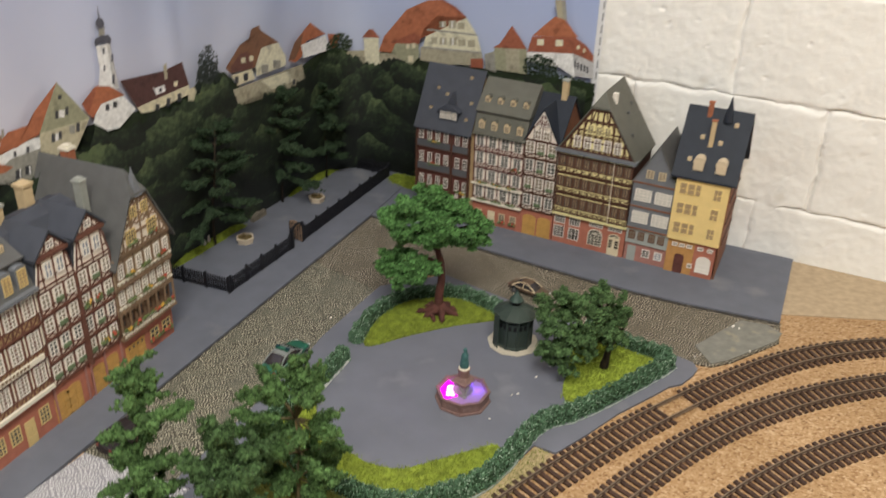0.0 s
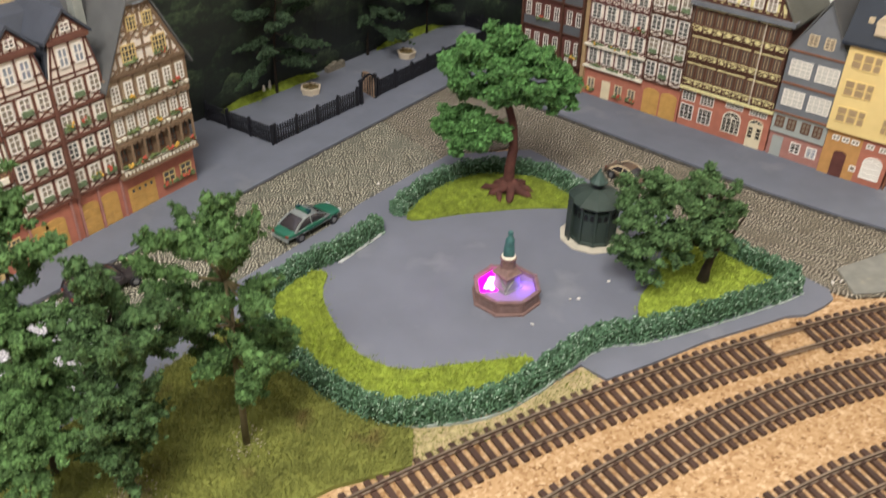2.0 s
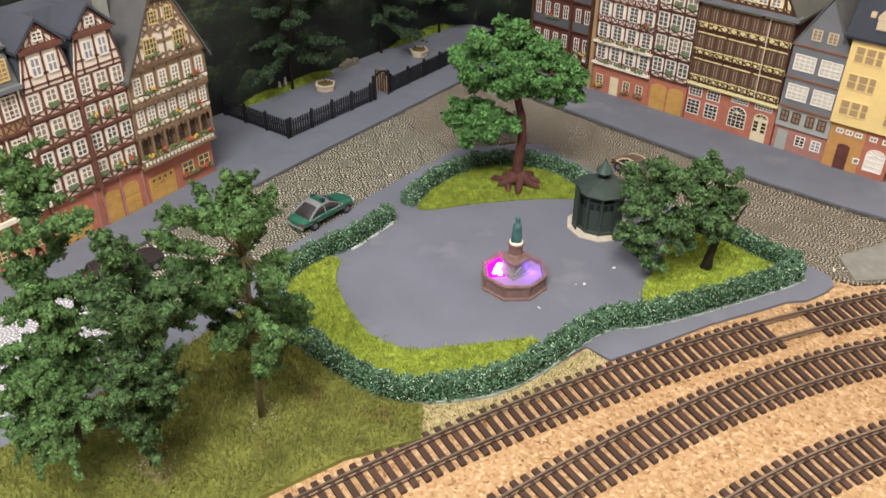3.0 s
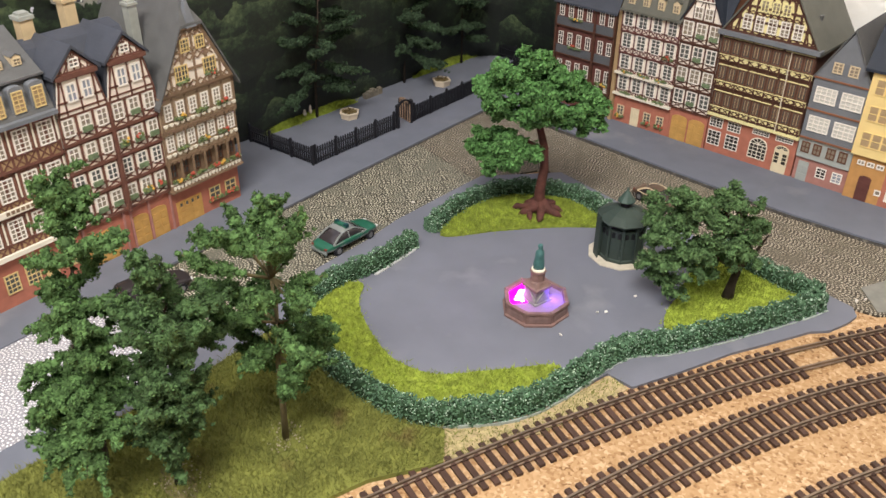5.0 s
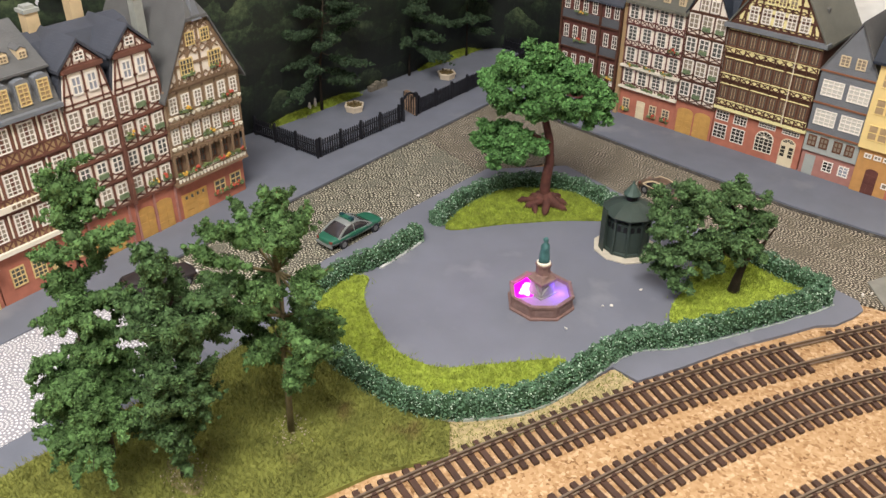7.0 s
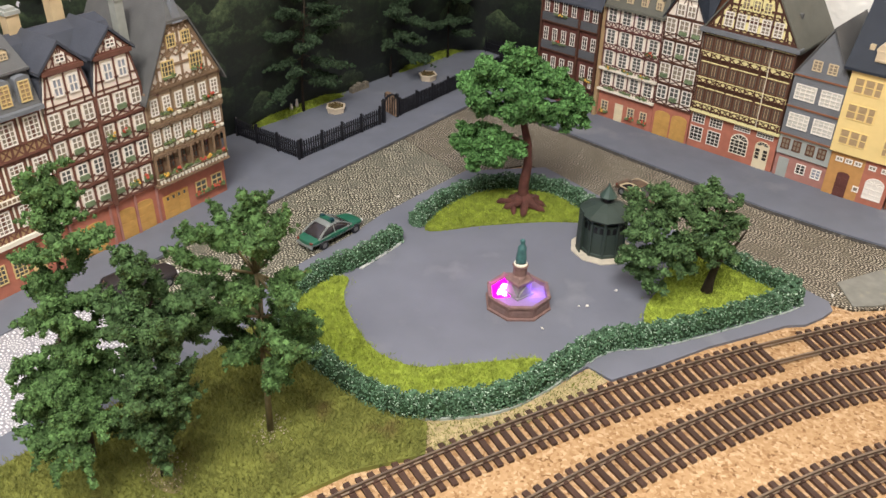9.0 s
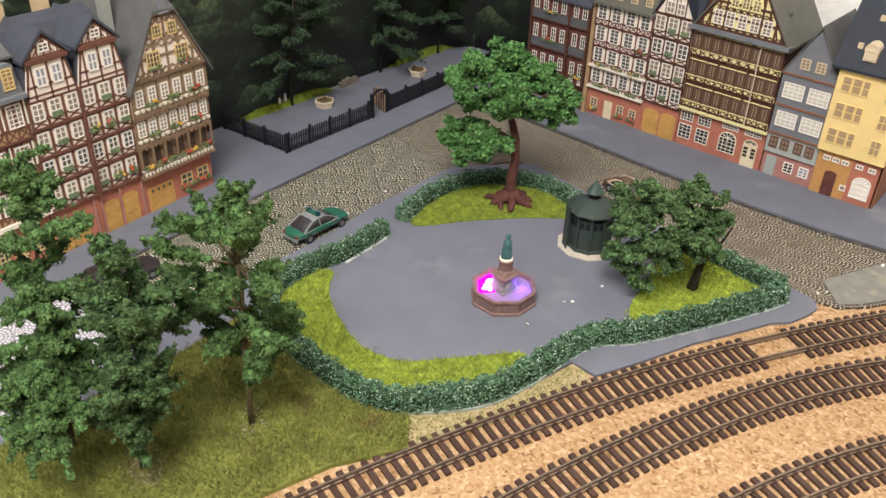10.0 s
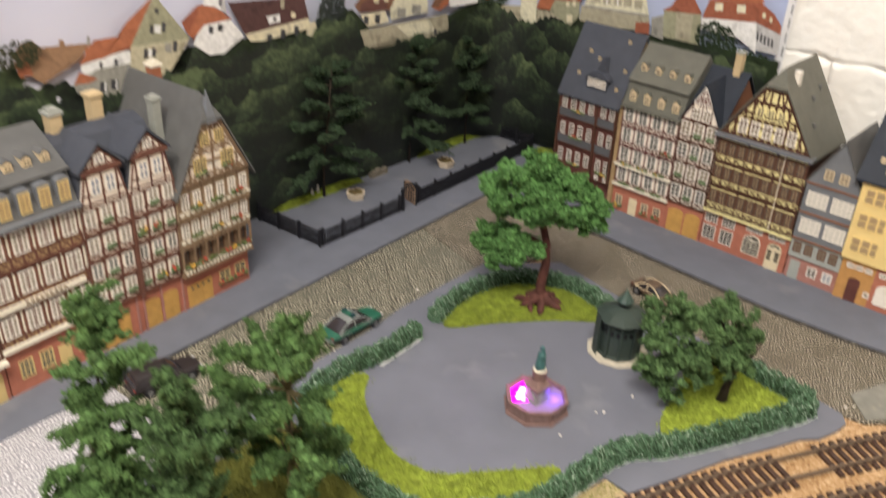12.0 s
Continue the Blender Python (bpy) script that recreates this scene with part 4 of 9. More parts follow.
def gallery_house(x, W):
    D = 0.068
    h = right_house(x, "broad dark brown gallery house with lemon trim and olive roof")
    wall(h, W, D, 0, 0.038, "sandstone")
    for f in (0.09, 0.30):
        window(h, W * f, 0.0070, 0.0125, 0.0140, 0.0, nx=3, nz=4, b=0.0006, glass="glass_black")
        window(h, W * f, 0.0245, 0.0125, 0.0090, 0.0, nx=4, nz=3, b=0.0006, glass="glass_black")
    window(h, W * 0.60, 0.0065, 0.0165, 0.0140, 0.0, "cream", 4, 4, "glass_black", arch=True, b=0.0006)
    glazed_door(h, W * 0.86, 0.0130, 0.0215, "door_cream")
    for f in (0.60, 0.86):
        window(h, W * f, 0.0290, 0.0155, 0.0048, 0.0, nx=6, nz=2, b=0.0006, glass="glass_black")
    beam(h, W, 0.0360, 0.0026, 0.0, "lemon", 0.001, 0.0042, "cornice")
    z = [0.0386, 0.0630, 0.0870, 0.1120]
    for i in range(3):
        j = 0.0030 + 0.0006 * i
        wall(h, W, D, z[i], z[i + 1], "timber_dark", j, 0.0, "storey_wall")
        row(h, 9, 0.001, W - 0.001, z[i] + 0.0078, 0.0078, 0.0125, -j, frame="win_umber", nx=2, nz=4, b=0.0008, glass="glass_dark")
        for k in range(10):
            c = 0.001 + (W - 0.002) * k / 9
            part("gallery_post", box_bm(c - 0.0006, c + 0.0006, -j - 0.0012, -j + 0.0002, z[i], z[i + 1]), M["timber_dark"], h)
            if k < 9:
                for e in (0.35, 0.65):
                    x = c + (W - 0.002) / 9 * e
                    part("curtain", box_bm(x - 0.00024, x + 0.00024, -j - 0.0009, -j + 0.0002, z[i] + 0.0095, z[i] + 0.0190), M["glass_tan"], h)
        part("gallery_rail", box_bm(0, W, -j - 0.0016, -j - 0.0002, z[i] + 0.0066, z[i] + 0.0071), M["lemon"], h)
        cross_band(h, W, z[i] + 0.0018, 0.0046 if i < 2 else 0.0056, -j - 0.0004, (14, 13, 10)[i], "lemon")
        for a, b in ((0.02, 0.34), (0.36, 0.66), (0.69, 0.99)):
            part("gallery_light_strip", box_bm(W * a, W * b, -j - 0.0018, -j - 0.0002, z[i + 1] - 0.0028, z[i + 1] - 0.0023), M["lemon"], h)
        part("centre_post", box_bm(W * 0.750, W * 0.7555, -j - 0.0020, -j - 0.0002, z[i], z[i + 1]), M["cream"], h)
    part("eaves_board", box_bm(-0.003, W + 0.003, -0.009, 0.0, 0.1115, 0.1150), M["slate_face"], h)
    j = 0.0045
    gable_wall(h, W, 0.1150, 0.178, "lemon", y=-j, depth=0.005, hip=0.015)
    gable_timber(h, W, 0.1150, 0.178, "timber_dark", y=-j, rows=4, posts=13, post=0.0019, hip=0.015)
    bm = bmesh.new()
    for zz, lo, hi, n in ((0.1160, 0.03, 0.97, 12), (0.1325, 0.20, 0.80, 8), (0.1480, 0.32, 0.68, 5)):
        p = W * (hi - lo) / n
        for k in range(n):
            a = W * lo + p * k
            bar(bm, (a, zz), (a + p, zz + 0.0030), 0.0008, -j - 0.0006, -j + 0.0002)
            bar(bm, (a + p, zz), (a, zz + 0.0030), 0.0008, -j - 0.00065, -j + 0.0002)
    part("lattice", bm, M["timber_dark"], h)
    row(h, 5, W * 0.17, W * 0.83, 0.1195, 0.0080, 0.0125, -j - 0.0004, nx=2, nz=4, glass="glass_pale")
    row(h, 3, W * 0.33, W * 0.67, 0.1360, 0.0070, 0.0100, -j - 0.0004, frame="lemon", nx=2, nz=3, glass="glass_pale")
    roof_gable(h, W, D, 0.1150, 0.1795, "slate_olive", y0=-j, over=0.003, front=0.0025, hip=0.015)
    gable_wall(h, W, 0.1150, 0.178, "tan_side", y=D - 0.004, depth=0.003)
    part("white_vent", box_bm(W * 0.56, W * 0.62, 0.012, 0.018, 0.164, 0.178), M["win_white"], h)
    for fx, fy in ((0.72, 0.030), (0.86, 0.014), (0.68, 0.050)):
        zz = 0.1800 - (fx - 0.5) * 2 * 0.0645
        part("roof_hatch", box_bm(W * fx - 0.0016, W * fx + 0.0016, fy, fy + 0.004, zz - 0.001, zz + 0.0035), M["slate_grey"], h)


def grey_house(x, W):
    D = 0.066
    h = right_house(x, "narrow grey slate-faced model house with white windows")
    wall(h, W, D, 0, 0.022, "pink_stone")
    plank_door(h, W * 0.17, 0.0, 0.009, 0.018, 0.0, "pale_grey")
    window(h, W * 0.52, 0.007, 0.0085, 0.0095, 0.0, nx=2, nz=3, glass="glass_black", b=0.0008)
    window(h, W * 0.82, 0.007, 0.0085, 0.0095, 0.0, nx=2, nz=3, glass="glass_blue")
    wall(h, W, D, 0.022, 0.040, "pale_grey", 0.002, 0, "storey_wall")
    for f in (0.14, 0.36, 0.62, 0.84):
        window(h, W * f, 0.0270, 0.0072, 0.0100, -0.002, "win_brown", 2, 2, "glass_pale", b=0.0011)
    z = [0.040, 0.0655, 0.0930]
    for i in range(2):
        j = 0.003
        wall(h, W, D, z[i], z[i + 1], "slate_face", j, 0, "storey_wall")
        for f in (0.27, 0.74):
            window(h, W * f, z[i] + 0.0075, 0.0175, 0.0135, -j, nx=4, nz=4, glass="glass_white", b=0.0009)
        beam(h, W, z[i], 0.0014, -j, "brown_side", 0.0005, 0.0009)
    beam(h, W, 0.0930, 0.0013, -0.003, "brown_side", 0.0005, 0.0009)
    gable_wall(h, W, 0.0943, 0.134, "slate_face", y=-0.003, depth=0.004)
    for f in (0.36, 0.64):
        window(h, W * f, 0.1000, 0.0078, 0.0090, -0.003, "win_beige", 2, 3, "glass_pale")
    roof_gable(h, W, D, 0.0943, 0.1355, "slate_grey", y0=-0.003, over=0.0015, front=0.0012)
    gable_wall(h, W, 0.0943, 0.134, "slate_face", y=D - 0.004, depth=0.003)
    chimney(h, W * 0.80, 0.040, 0.096, 0.138, 0.0050, "chimney_grey")


def yellow_house(x, y, W):
    D = 0.080
    h = thing("house", pose(x, y, 0.0012, 0, 0, -3.5), "yellow corner model house with a dark navy roof", "model house", "houses along the white wall")
    wall(h, W * 0.56, D, 0, 0.040, "ochre_wall")
    part("wall", box_bm(W * 0.56, W, 0, D, 0, 0.040), M["sandstone"], h)
    plank_door(h, W * 0.28, 0, 0.0100, 0.0225, 0.0, "maroon", True)
    window(h, W * 0.52, 0.0085, 0.0050, 0.0050, 0.0, "win_white", 1, 1, "glass_pale")
    window(h, W * 0.79, 0.0055, 0.0150, 0.0140, 0.0, "win_white", 3, 3, "win_white", True)
    for f in (0.15, 0.30, 0.45, 0.68, 0.88):
        window(h, W * f, 0.0310, 0.0060, 0.0042, 0.0, "win_white", 2, 1, "glass_pale")
    j, s = 0.0035, 0.0015
    wall(h, W, D, 0.040, 0.114, "yellow_wall", j, s, "storey_wall")
    part("corner_step", box_bm(W * 0.90, W + s + 0.0004, -j - 0.0004, D, 0.0400, 0.0415), M["yellow_wall"], h)
    for i, z in enumerate((0.0480, 0.0700, 0.0920)):
        for f in (0.13, 0.29, 0.43):
            window(h, W * f, z, 0.0074 if f < 0.4 else 0.0056, 0.0128, -j, "yellow_wall", 1, 2, "glass_tan", b=0.0006)
        window(h, W * 0.82, z - 0.0010, 0.0080, 0.0128, -j, "yellow_wall", 2, 2, "glass_tan", b=0.0006)
    part("side_wall", box_bm(W + s, W + s + 0.0012, 0.0, D, 0.0012, 0.114), M["brown_side"], h, "red-brown side wall")
    for k in range(3):
        part("side_band", box_bm(W + s + 0.0012, W + s + 0.0022, 0.004, D - 0.004, 0.040 + 0.024 * k, 0.043 + 0.024 * k), M["timber_dark"], h)
    gable_ends(h, W, D, 0.114, 0.170, "brown_side", jut=j, side=s)
    roof_eaves(h, W, D, 0.114, 0.172, "slate_navy", over=0.003, side=0.0075, jut=j)
    sl = 0.058 / (D / 2 + j / 2)
    for f in (0.34, 0.78):
        dormer(h, W * f, -0.0030, 0.1195, 0.0098, 0.0130, 0.012, "dormer_cream", "dormer_cream", True, "dormer_cream", nx=1, nz=1)
    for f, z in ((0.13, 0.126), (0.27, 0.146), (0.64, 0.143), (0.86, 0.160)):
        yy = -j + (z - 0.114) / sl
        part("skylight", box_bm(W * f - 0.002, W * f + 0.002, yy - 0.0020, yy + 0.001, z, z + 0.004), M["win_beige"], h)
    chimney(h, W * 0.30, 0.034, 0.160, 0.180, 0.0046, "brick_red", "brick_red")
    chimney(h, W * 0.46, 0.016, 0.140, 0.167, 0.0044, "chimney_beige", "brick_red")
    bm = bmesh.new()
    lathe(bm, [(0.0050, 0.164), (0.0040, 0.172), (0.0003, 0.190)], 8, W * 0.68, 0.030)
    part("spire", bm, M["slate_navy"], h)


slate_house(-0.3775, 0.0690)
white_timber_house(-0.3040, 0.0610)
narrow_gable_house(-0.2430, 0.0385)
gallery_house(-0.2035, 0.0830)
grey_house(-0.1195, 0.0450)
yellow_house(-0.0745, 0.8735, 0.0500)


# ---- the row by the left pavement ----
def left_house(y, label):
    return thing("house", pose(-0.4725, y, 0.0010, 0, 0, 90), label, "model house", "houses by the left pavement")


def flower_gable_house(y, W):
    D = 0.085
    h = left_house(y, "tall brown half-timbered house decked with red flowers")
    wall(h, W, D, 0, 0.034, "sandstone")
    plank_door(h, W * 0.24, 0, 0.024, 0.020, 0.0, "ochre", False, 3, "gate")
    row(h, 4, W * 0.08, W * 0.40, 0.0145, 0.0042, 0.0052, -0.0006, frame="ochre", nx=1, nz=1)
    for f in (0.62, 0.86):
        window(h, W * f, 0.010, 0.011, 0.010, 0.0, "win_yellow", 2, 2)
        flower_box(h, W * f, 0.008, 0.014, -0.0004, "flower_red", 20, h=0.002)
    z = [0.033, 0.0570, 0.0815, 0.1085]
    for i in range(3):
        j = 0.003 + 0.0022 * i
        if i == 0:
            wall(h, W, D, z[i], z[i + 1], "timber_brown", 0.001, 0.0, "storey_wall")
            row(h, 6, 0, W, z[0] + 0.0085, 0.0070, 0.0115, -0.001, frame="win_brown", nx=2, nz=2)
            part("gallery_floor", box_bm(-0.0015, W + 0.0015, -0.0068, 0.0, z[0] - 0.0012, z[0] + 0.0008), M["timber_brown"], h)
            for k in range(7):
                c = W * k / 6
                part("gallery_post", box_bm(c - 0.0008, c + 0.0008, -0.0062, -0.0048, z[0], z[1]), M["timber_brown"], h)
            part("gallery_rail", box_bm(-0.001, W + 0.001, -0.0064, -0.0050, z[0] + 0.0055, z[0] + 0.0066), M["cream"], h)
            scallops(h, W, z[0] + 0.0008, -0.0052, 20, "cream", 0.0030)
            for k, c in enumerate(("flower_yellow", "flower_red", None, "flower_red", "flower_yellow", "flower_red")):
                flower_box(h, W * (k + 0.5) / 6, z[0] + 0.0062, 0.0098, -0.0050, c, 12)
        else:
            wall(h, W, D, z[i], z[i + 1], "umber_wall", j, 0.001, "storey_wall")
            frame_storey(h, W, z[i], z[i + 1], -j, 7 if i == 1 else 6, "timber_brown", 0.0015, 0.0085, False, side=0.001)
            row(h, 7 if i == 1 else 6, 0, W, z[i] + 0.0085, 0.0066, 0.0125, -j - 0.0003, nx=2, nz=4, glass="glass_pale")
            scallops(h, W, z[i] + 0.0040, -j - 0.0004, 14, "cream", 0.0024, 0.001)
            scallops(h, W, z[i] - 0.0022, -j + 0.0006, 16, "timber_brown", 0.0024, 0.001)
            for k in range(3):
                flower_box(h, W * (0.22 + 0.29 * k), z[i] + 0.0080, 0.0105, -j - 0.0007, (None, "flower_yellow", "flower_red")[k] if i == 1 else ("flower_yellow", None, "flower_red")[k], 12)
        beam(h, W, z[i + 1] - 0.0018, 0.0026, -j, "timber_brown", 0.0015, 0.0020)
    j = 0.0095
    gable_wall(h, W, 0.1085, 0.171, "white_pl", y=-j, depth=0.006, hip=0.018)
    gable_timber(h, W, 0.1085, 0.171, "timber_brown", y=-j, rows=3, posts=6, post=0.0021, hip=0.018)
    for zz, lo, hi, n in ((0.1096, 0.08, 0.92, 9), (0.1300, 0.24, 0.76, 5), (0.1465, 0.36, 0.64, 3)):
        p = W * (hi - lo) / n
        for k in range(n):
            a = W * lo + p * k
            for q, o, d in ((a, a + p, 0.0007), (a + p, a, 0.00065)):
                bm = bmesh.new()
                bar(bm, (q, zz), (o, zz + 0.0056), 0.0011, -j - d, -j + 0.0002)
                part("brace", bm, M["timber_brown"], h)
    for f in (0.31, 0.69):
        window(h, W * f, 0.1165, 0.0115, 0.0118, -j - 0.0005, "win_yellow", 4, 3)
        flower_box(h, W * f, 0.1155, 0.011, -j - 0.0006, "flower_red" if f > 0.5 else None, 6)
    for f in (0.40, 0.60):
        window(h, W * f, 0.1365, 0.0080, 0.0098, -j - 0.0005, "win_yellow", 3, 3)
    roof_gable(h, W, D, 0.1085, 0.172, "slate_grey", y0=-j, over=0.004, front=0.003, hip=0.018)
    gable_wall(h, W, 0.1085, 0.171, "tan_side", y=D - 0.004, depth=0.003)
    bm = bmesh.new()
    lathe(bm, [(0.0062, 0.1535), (0.0056, 0.1550), (0.0030, 0.1660), (0.0008, 0.1750), (0.0003, 0.1780)], 4, W * 0.5, -j + 0.001, math.pi / 4)
    part("turret_cap", bm, M["slate_face"], h, "pointed grey slate cap")
    chimney(h, W * 0.56, 0.058, 0.160, 0.180, 0.0080, "brick_red", "cream", True)
    chimney(h, W * 0.16, 0.024, 0.120, 0.168, 0.0070, "chimney_grey", "chimney_grey", True)


def twin_gable_house(y, W):
    D = 0.070
    h = left_house(y, "pair of white and maroon half-timbered houses with twin gables")
    half = W / 2
    wall(h, W, D, 0, 0.034, "sandstone")
    for f in (0.09, 0.26, 0.62, 0.84):
        plank_door(h, W * f, 0.0, 0.0150, 0.0250, 0.0, "ochre", True, 3, "gate")
    for f in (0.0, 0.44, 0.52, 0.73, 0.985):
        part("pilaster", box_bm(W * f, W * f + 0.0016, -0.0014, 0.0, 0, 0.034), M["pink_stone"], h)
    z = [0.034, 0.0555, 0.0765, 0.0975, 0.1185]
    for i in range(4):
        j = 0.0022 + 0.0012 * i
        wall(h, W, D, z[i], z[i + 1], "white_pl", j, 0, "storey_wall")
        frame_storey(h, W, z[i], z[i + 1], -j, 6, "timber_red", 0.0018, 0.0070)
        row(h, 6, 0, W, z[i] + 0.0066, 0.0080, 0.0122, -j - 0.0003, nx=2, nz=3, glass="glass_dark" if i == 1 else "glass_pale")
        for k in range(6):
            if k % 3 == 1 or i == 0 or (k > 2 and (k + i) % 2):
                flower_box(h, W * (k + 0.5) / 6, z[i] + 0.0066, 0.0074, -j - 0.0004, ("flower_red", None, None, "flower_yellow", None)[(k * 2 + i) % 5] if k > 2 else None, 7 if k > 2 and (k * 2 + i) % 5 in (0, 3) else 0, h=0.0036)
    bm = bmesh.new()
    bx(bm, half - 0.0012, half + 0.0012, -0.0072, 0.0, 0.034, 0.1185)
    part("party_post", bm, M["timber_red"], h)
    j = 0.0068
    for s in (0, 1):
        a = half * s
        g = half
        bm = bmesh.new()
        prism(bm, [(a + 0.0005, 0.1185), (a + g - 0.0005, 0.1185), (a + g * 0.84, 0.1425), (a + g * 0.16, 0.1425)], -j, 0.02)
        part("gable_wall", bm, M["white_pl"], h)
        bm = bmesh.new()
        for p, q in (((0.03, 0.1185), (0.17, 0.1425)), ((0.97, 0.1185), (0.83, 0.1425)), ((0.20, 0.1185), (0.20, 0.1425)), ((0.50, 0.1185), (0.50, 0.1425)), ((0.80, 0.1185), (0.80, 0.1425)),
                     ((0.04, 0.1212), (0.96, 0.1212)), ((0.16, 0.1420), (0.84, 0.1420)), ((0.06, 0.1275), (0.94, 0.1275))):
            bar(bm, (a + g * p[0], p[1]), (a + g * q[0], q[1]), 0.0012, -j - 0.0005, -j + 0.0002)
        part("timber_frame", bm, M["timber_red"], h)
        for f in (0.35, 0.65):
            window(h, a + g * f, 0.1265, 0.0074, 0.0128, -j - 0.0004, nx=2, nz=2, glass="glass_blue", b=0.0011)
        part("gable_beam", box_bm(a + g * 0.10, a + g * 0.90, -j - 0.0020, -j + 0.001, 0.1425, 0.1455), M["timber_red"], h)
        gable_wall(h, g * 0.76, 0.1455, 0.1590, "white_pl", x0=a + g * 0.12, y=-j, depth=0.006)
        gable_timber(h, g * 0.76, 0.1455, 0.1590, "timber_red", x0=a + g * 0.12, y=-j, rows=2, posts=6, post=0.0010)
        window(h, a + g * 0.5, 0.1485, 0.0072, 0.0058, -j - 0.0004, nx=2, nz=2)
        # the cap over the gable and the curved valleys beside it
        roof_gable(h, g * 0.82, D * 0.5, 0.1455, 0.1610, "slate_blue", x0=a + g * 0.09, y0=-j, over=0.002, front=0.0024)
        bm = bmesh.new()
        prism(bm, [(a, 0.121), (a + g * 0.06, 0.121), (a + g * 0.15, 0.1425), (a + g * 0.15, 0.147), (a + g * 0.05, 0.135)], -j + 0.002, 0.03)
        part("valley_roof", bm, M["slate_blue"], h)
        bm = bmesh.new()
        prism(bm, [(a + g, 0.121), (a + g * 0.94, 0.121), (a + g * 0.85, 0.1425), (a + g * 0.85, 0.147), (a + g * 0.95, 0.135)], -j + 0.002, 0.03)
        part("valley_roof", bm, M["slate_blue"], h)
    bm = bmesh.new()
    prism_x(bm, [(-0.004, 0.1185), (0.022, 0.157), (0.034, 0.1605), (0.046, 0.157), (D, 0.1185)], 0, W)
    part("roof", bm, M["slate_blue"], h)
    chimney(h, W * 0.20, 0.036, 0.150, 0.1725, 0.0088, "chimney_beige", "chimney_grey", True)
    chimney(h, W * 0.68, 0.044, 0.150, 0.1745, 0.0088, "chimney_beige", "chimney_beige")


def brown_mansard_house(y, W):
    D = 0.070
    h = left_house(y, "brown half-timbered model house with a grey mansard roof")
    wall(h, W, D, 0, 0.036, "sandstone")
    plank_door(h, W * 0.62, 0.0, 0.0095, 0.022, 0.0, "win_yellow", False)
    for f in (0.20, 0.42, 0.84):
        window(h, W * f, 0.010, 0.010, 0.0145, 0.0, "win_yellow", 3, 4)
    z = [0.036, 0.0650, 0.0945, 0.1240]
    for i in range(3):
        j = 0.002 + 0.0014 * i
        wall(h, W, D, z[i], z[i + 1], "brown_wall", j, 0, "storey_wall")
        part("panel_band", box_bm(0.0004, W - 0.0004, -j - 0.0002, -j, z[i] + 0.0016, z[i] + 0.0085), M["tan_side"], h)
        frame_storey(h, W, z[i], z[i + 1], -j - 0.0002, 8, "timber_red", 0.0016, 0.0092)
        row(h, 4, 0, W, z[i] + 0.0100, 0.0104, 0.0160, -j - 0.0004, nx=3, nz=5, glass="glass_pale")
        for k in range(5):
            c = min(max(W * k / 4, 0.0008), W - 0.0008)
            part("white_strip", box_bm(c - 0.0006, c + 0.0006, -j - 0.0010, -j, z[i] + 0.0105, z[i + 1] - 0.0020), M["cream"], h)
        if i == 1:
            part("sign_board", box_bm(W * 0.02, W * 0.95, -j - 0.0018, -j - 0.0004, z[i] + 0.001, z[i] + 0.0052), M["cream"], h, "white board with faded lettering")
            bm = bmesh.new()
            for k in range(9):
                bx(bm, W * (0.30 + 0.05 * k), W * (0.335 + 0.05 * k), -j - 0.0020, -j - 0.0017, z[i] + 0.0022, z[i] + 0.0046)
            part("sign_bars", bm, M["timber_brown"], h)
        elif i == 0:
            part("balcony_box", box_bm(-0.001, W + 0.001, -j - 0.0026, -j - 0.0004, z[i] + 0.0004, z[i] + 0.0036), M["cream"], h)
    mansard(h, W, D, 0.1240, 0.1485, 0.172, "slate_grey", 0.005, 0.008)
    part("eaves_board", box_bm(-0.001, W + 0.001, -0.0095, -0.004, 0.1235, 0.1262), M["slate_face"], h)
    for i in range(5):
        c = W * (0.10 + 0.20 * i)
        bm = bmesh.new()
        prism(bm, [(c - 0.0050, 0.1285), (c + 0.0050, 0.1285)] + [(c + 0.0050 * math.cos(a), 0.1440 + 0.0024 * math.sin(a)) for a in np.linspace(0, math.pi, 9)], -0.0046, 0.006)
        bay = part("dormer", bm, M["slate_face"], h)
        window(bay, c, 0.1295, 0.0074, 0.0140, -0.0047, "win_yellow", 2, 5, "glass_tan", b=0.0008)
        dormer(h, W * (0.13 + 0.185 * i), 0.0080, 0.1535, 0.0064, 0.0078, 0.012, "win_beige", "slate_grey", nx=2, nz=2)
    chimney(h, W * 0.55, 0.040, 0.160, 0.182, 0.008, "chimney_grey")


def cream_door_house(y, W):
    D = 0.070
    h = left_house(y, "red-brown timbered model house with a cream canopy over its door")
    wall(h, W, D, 0, 0.034, "sandstone")
    plank_door(h, W * 0.88, 0.0, 0.011, 0.024, 0.0, "win_yellow", True)
    window(h, W * 0.6, 0.010, 0.012, 0.013, 0.0, "win_yellow", 3, 3)
    part("canopy", box_bm(W * 0.4, W + 0.0005, -0.008, 0.0, 0.031, 0.034), M["cream"], h, "cream canopy board")
    z = [0.034, 0.064, 0.094, 0.124]
    for i in range(3):
        wall(h, W, D, z[i], z[i + 1], "white_pl", 0.003, 0, "storey_wall")
        frame_storey(h, W, z[i], z[i + 1], -0.003, 6, "timber_dark", 0.0016, 0.009)
        row(h, 4, 0, W, z[i] + 0.010, 0.0105, 0.0150, -0.0034, nx=3, nz=4)
    gable_ends(h, W, D, 0.124, 0.165, "white_pl")
    roof_eaves(h, W, D, 0.124, 0.168, "slate_grey", jut=0.003)


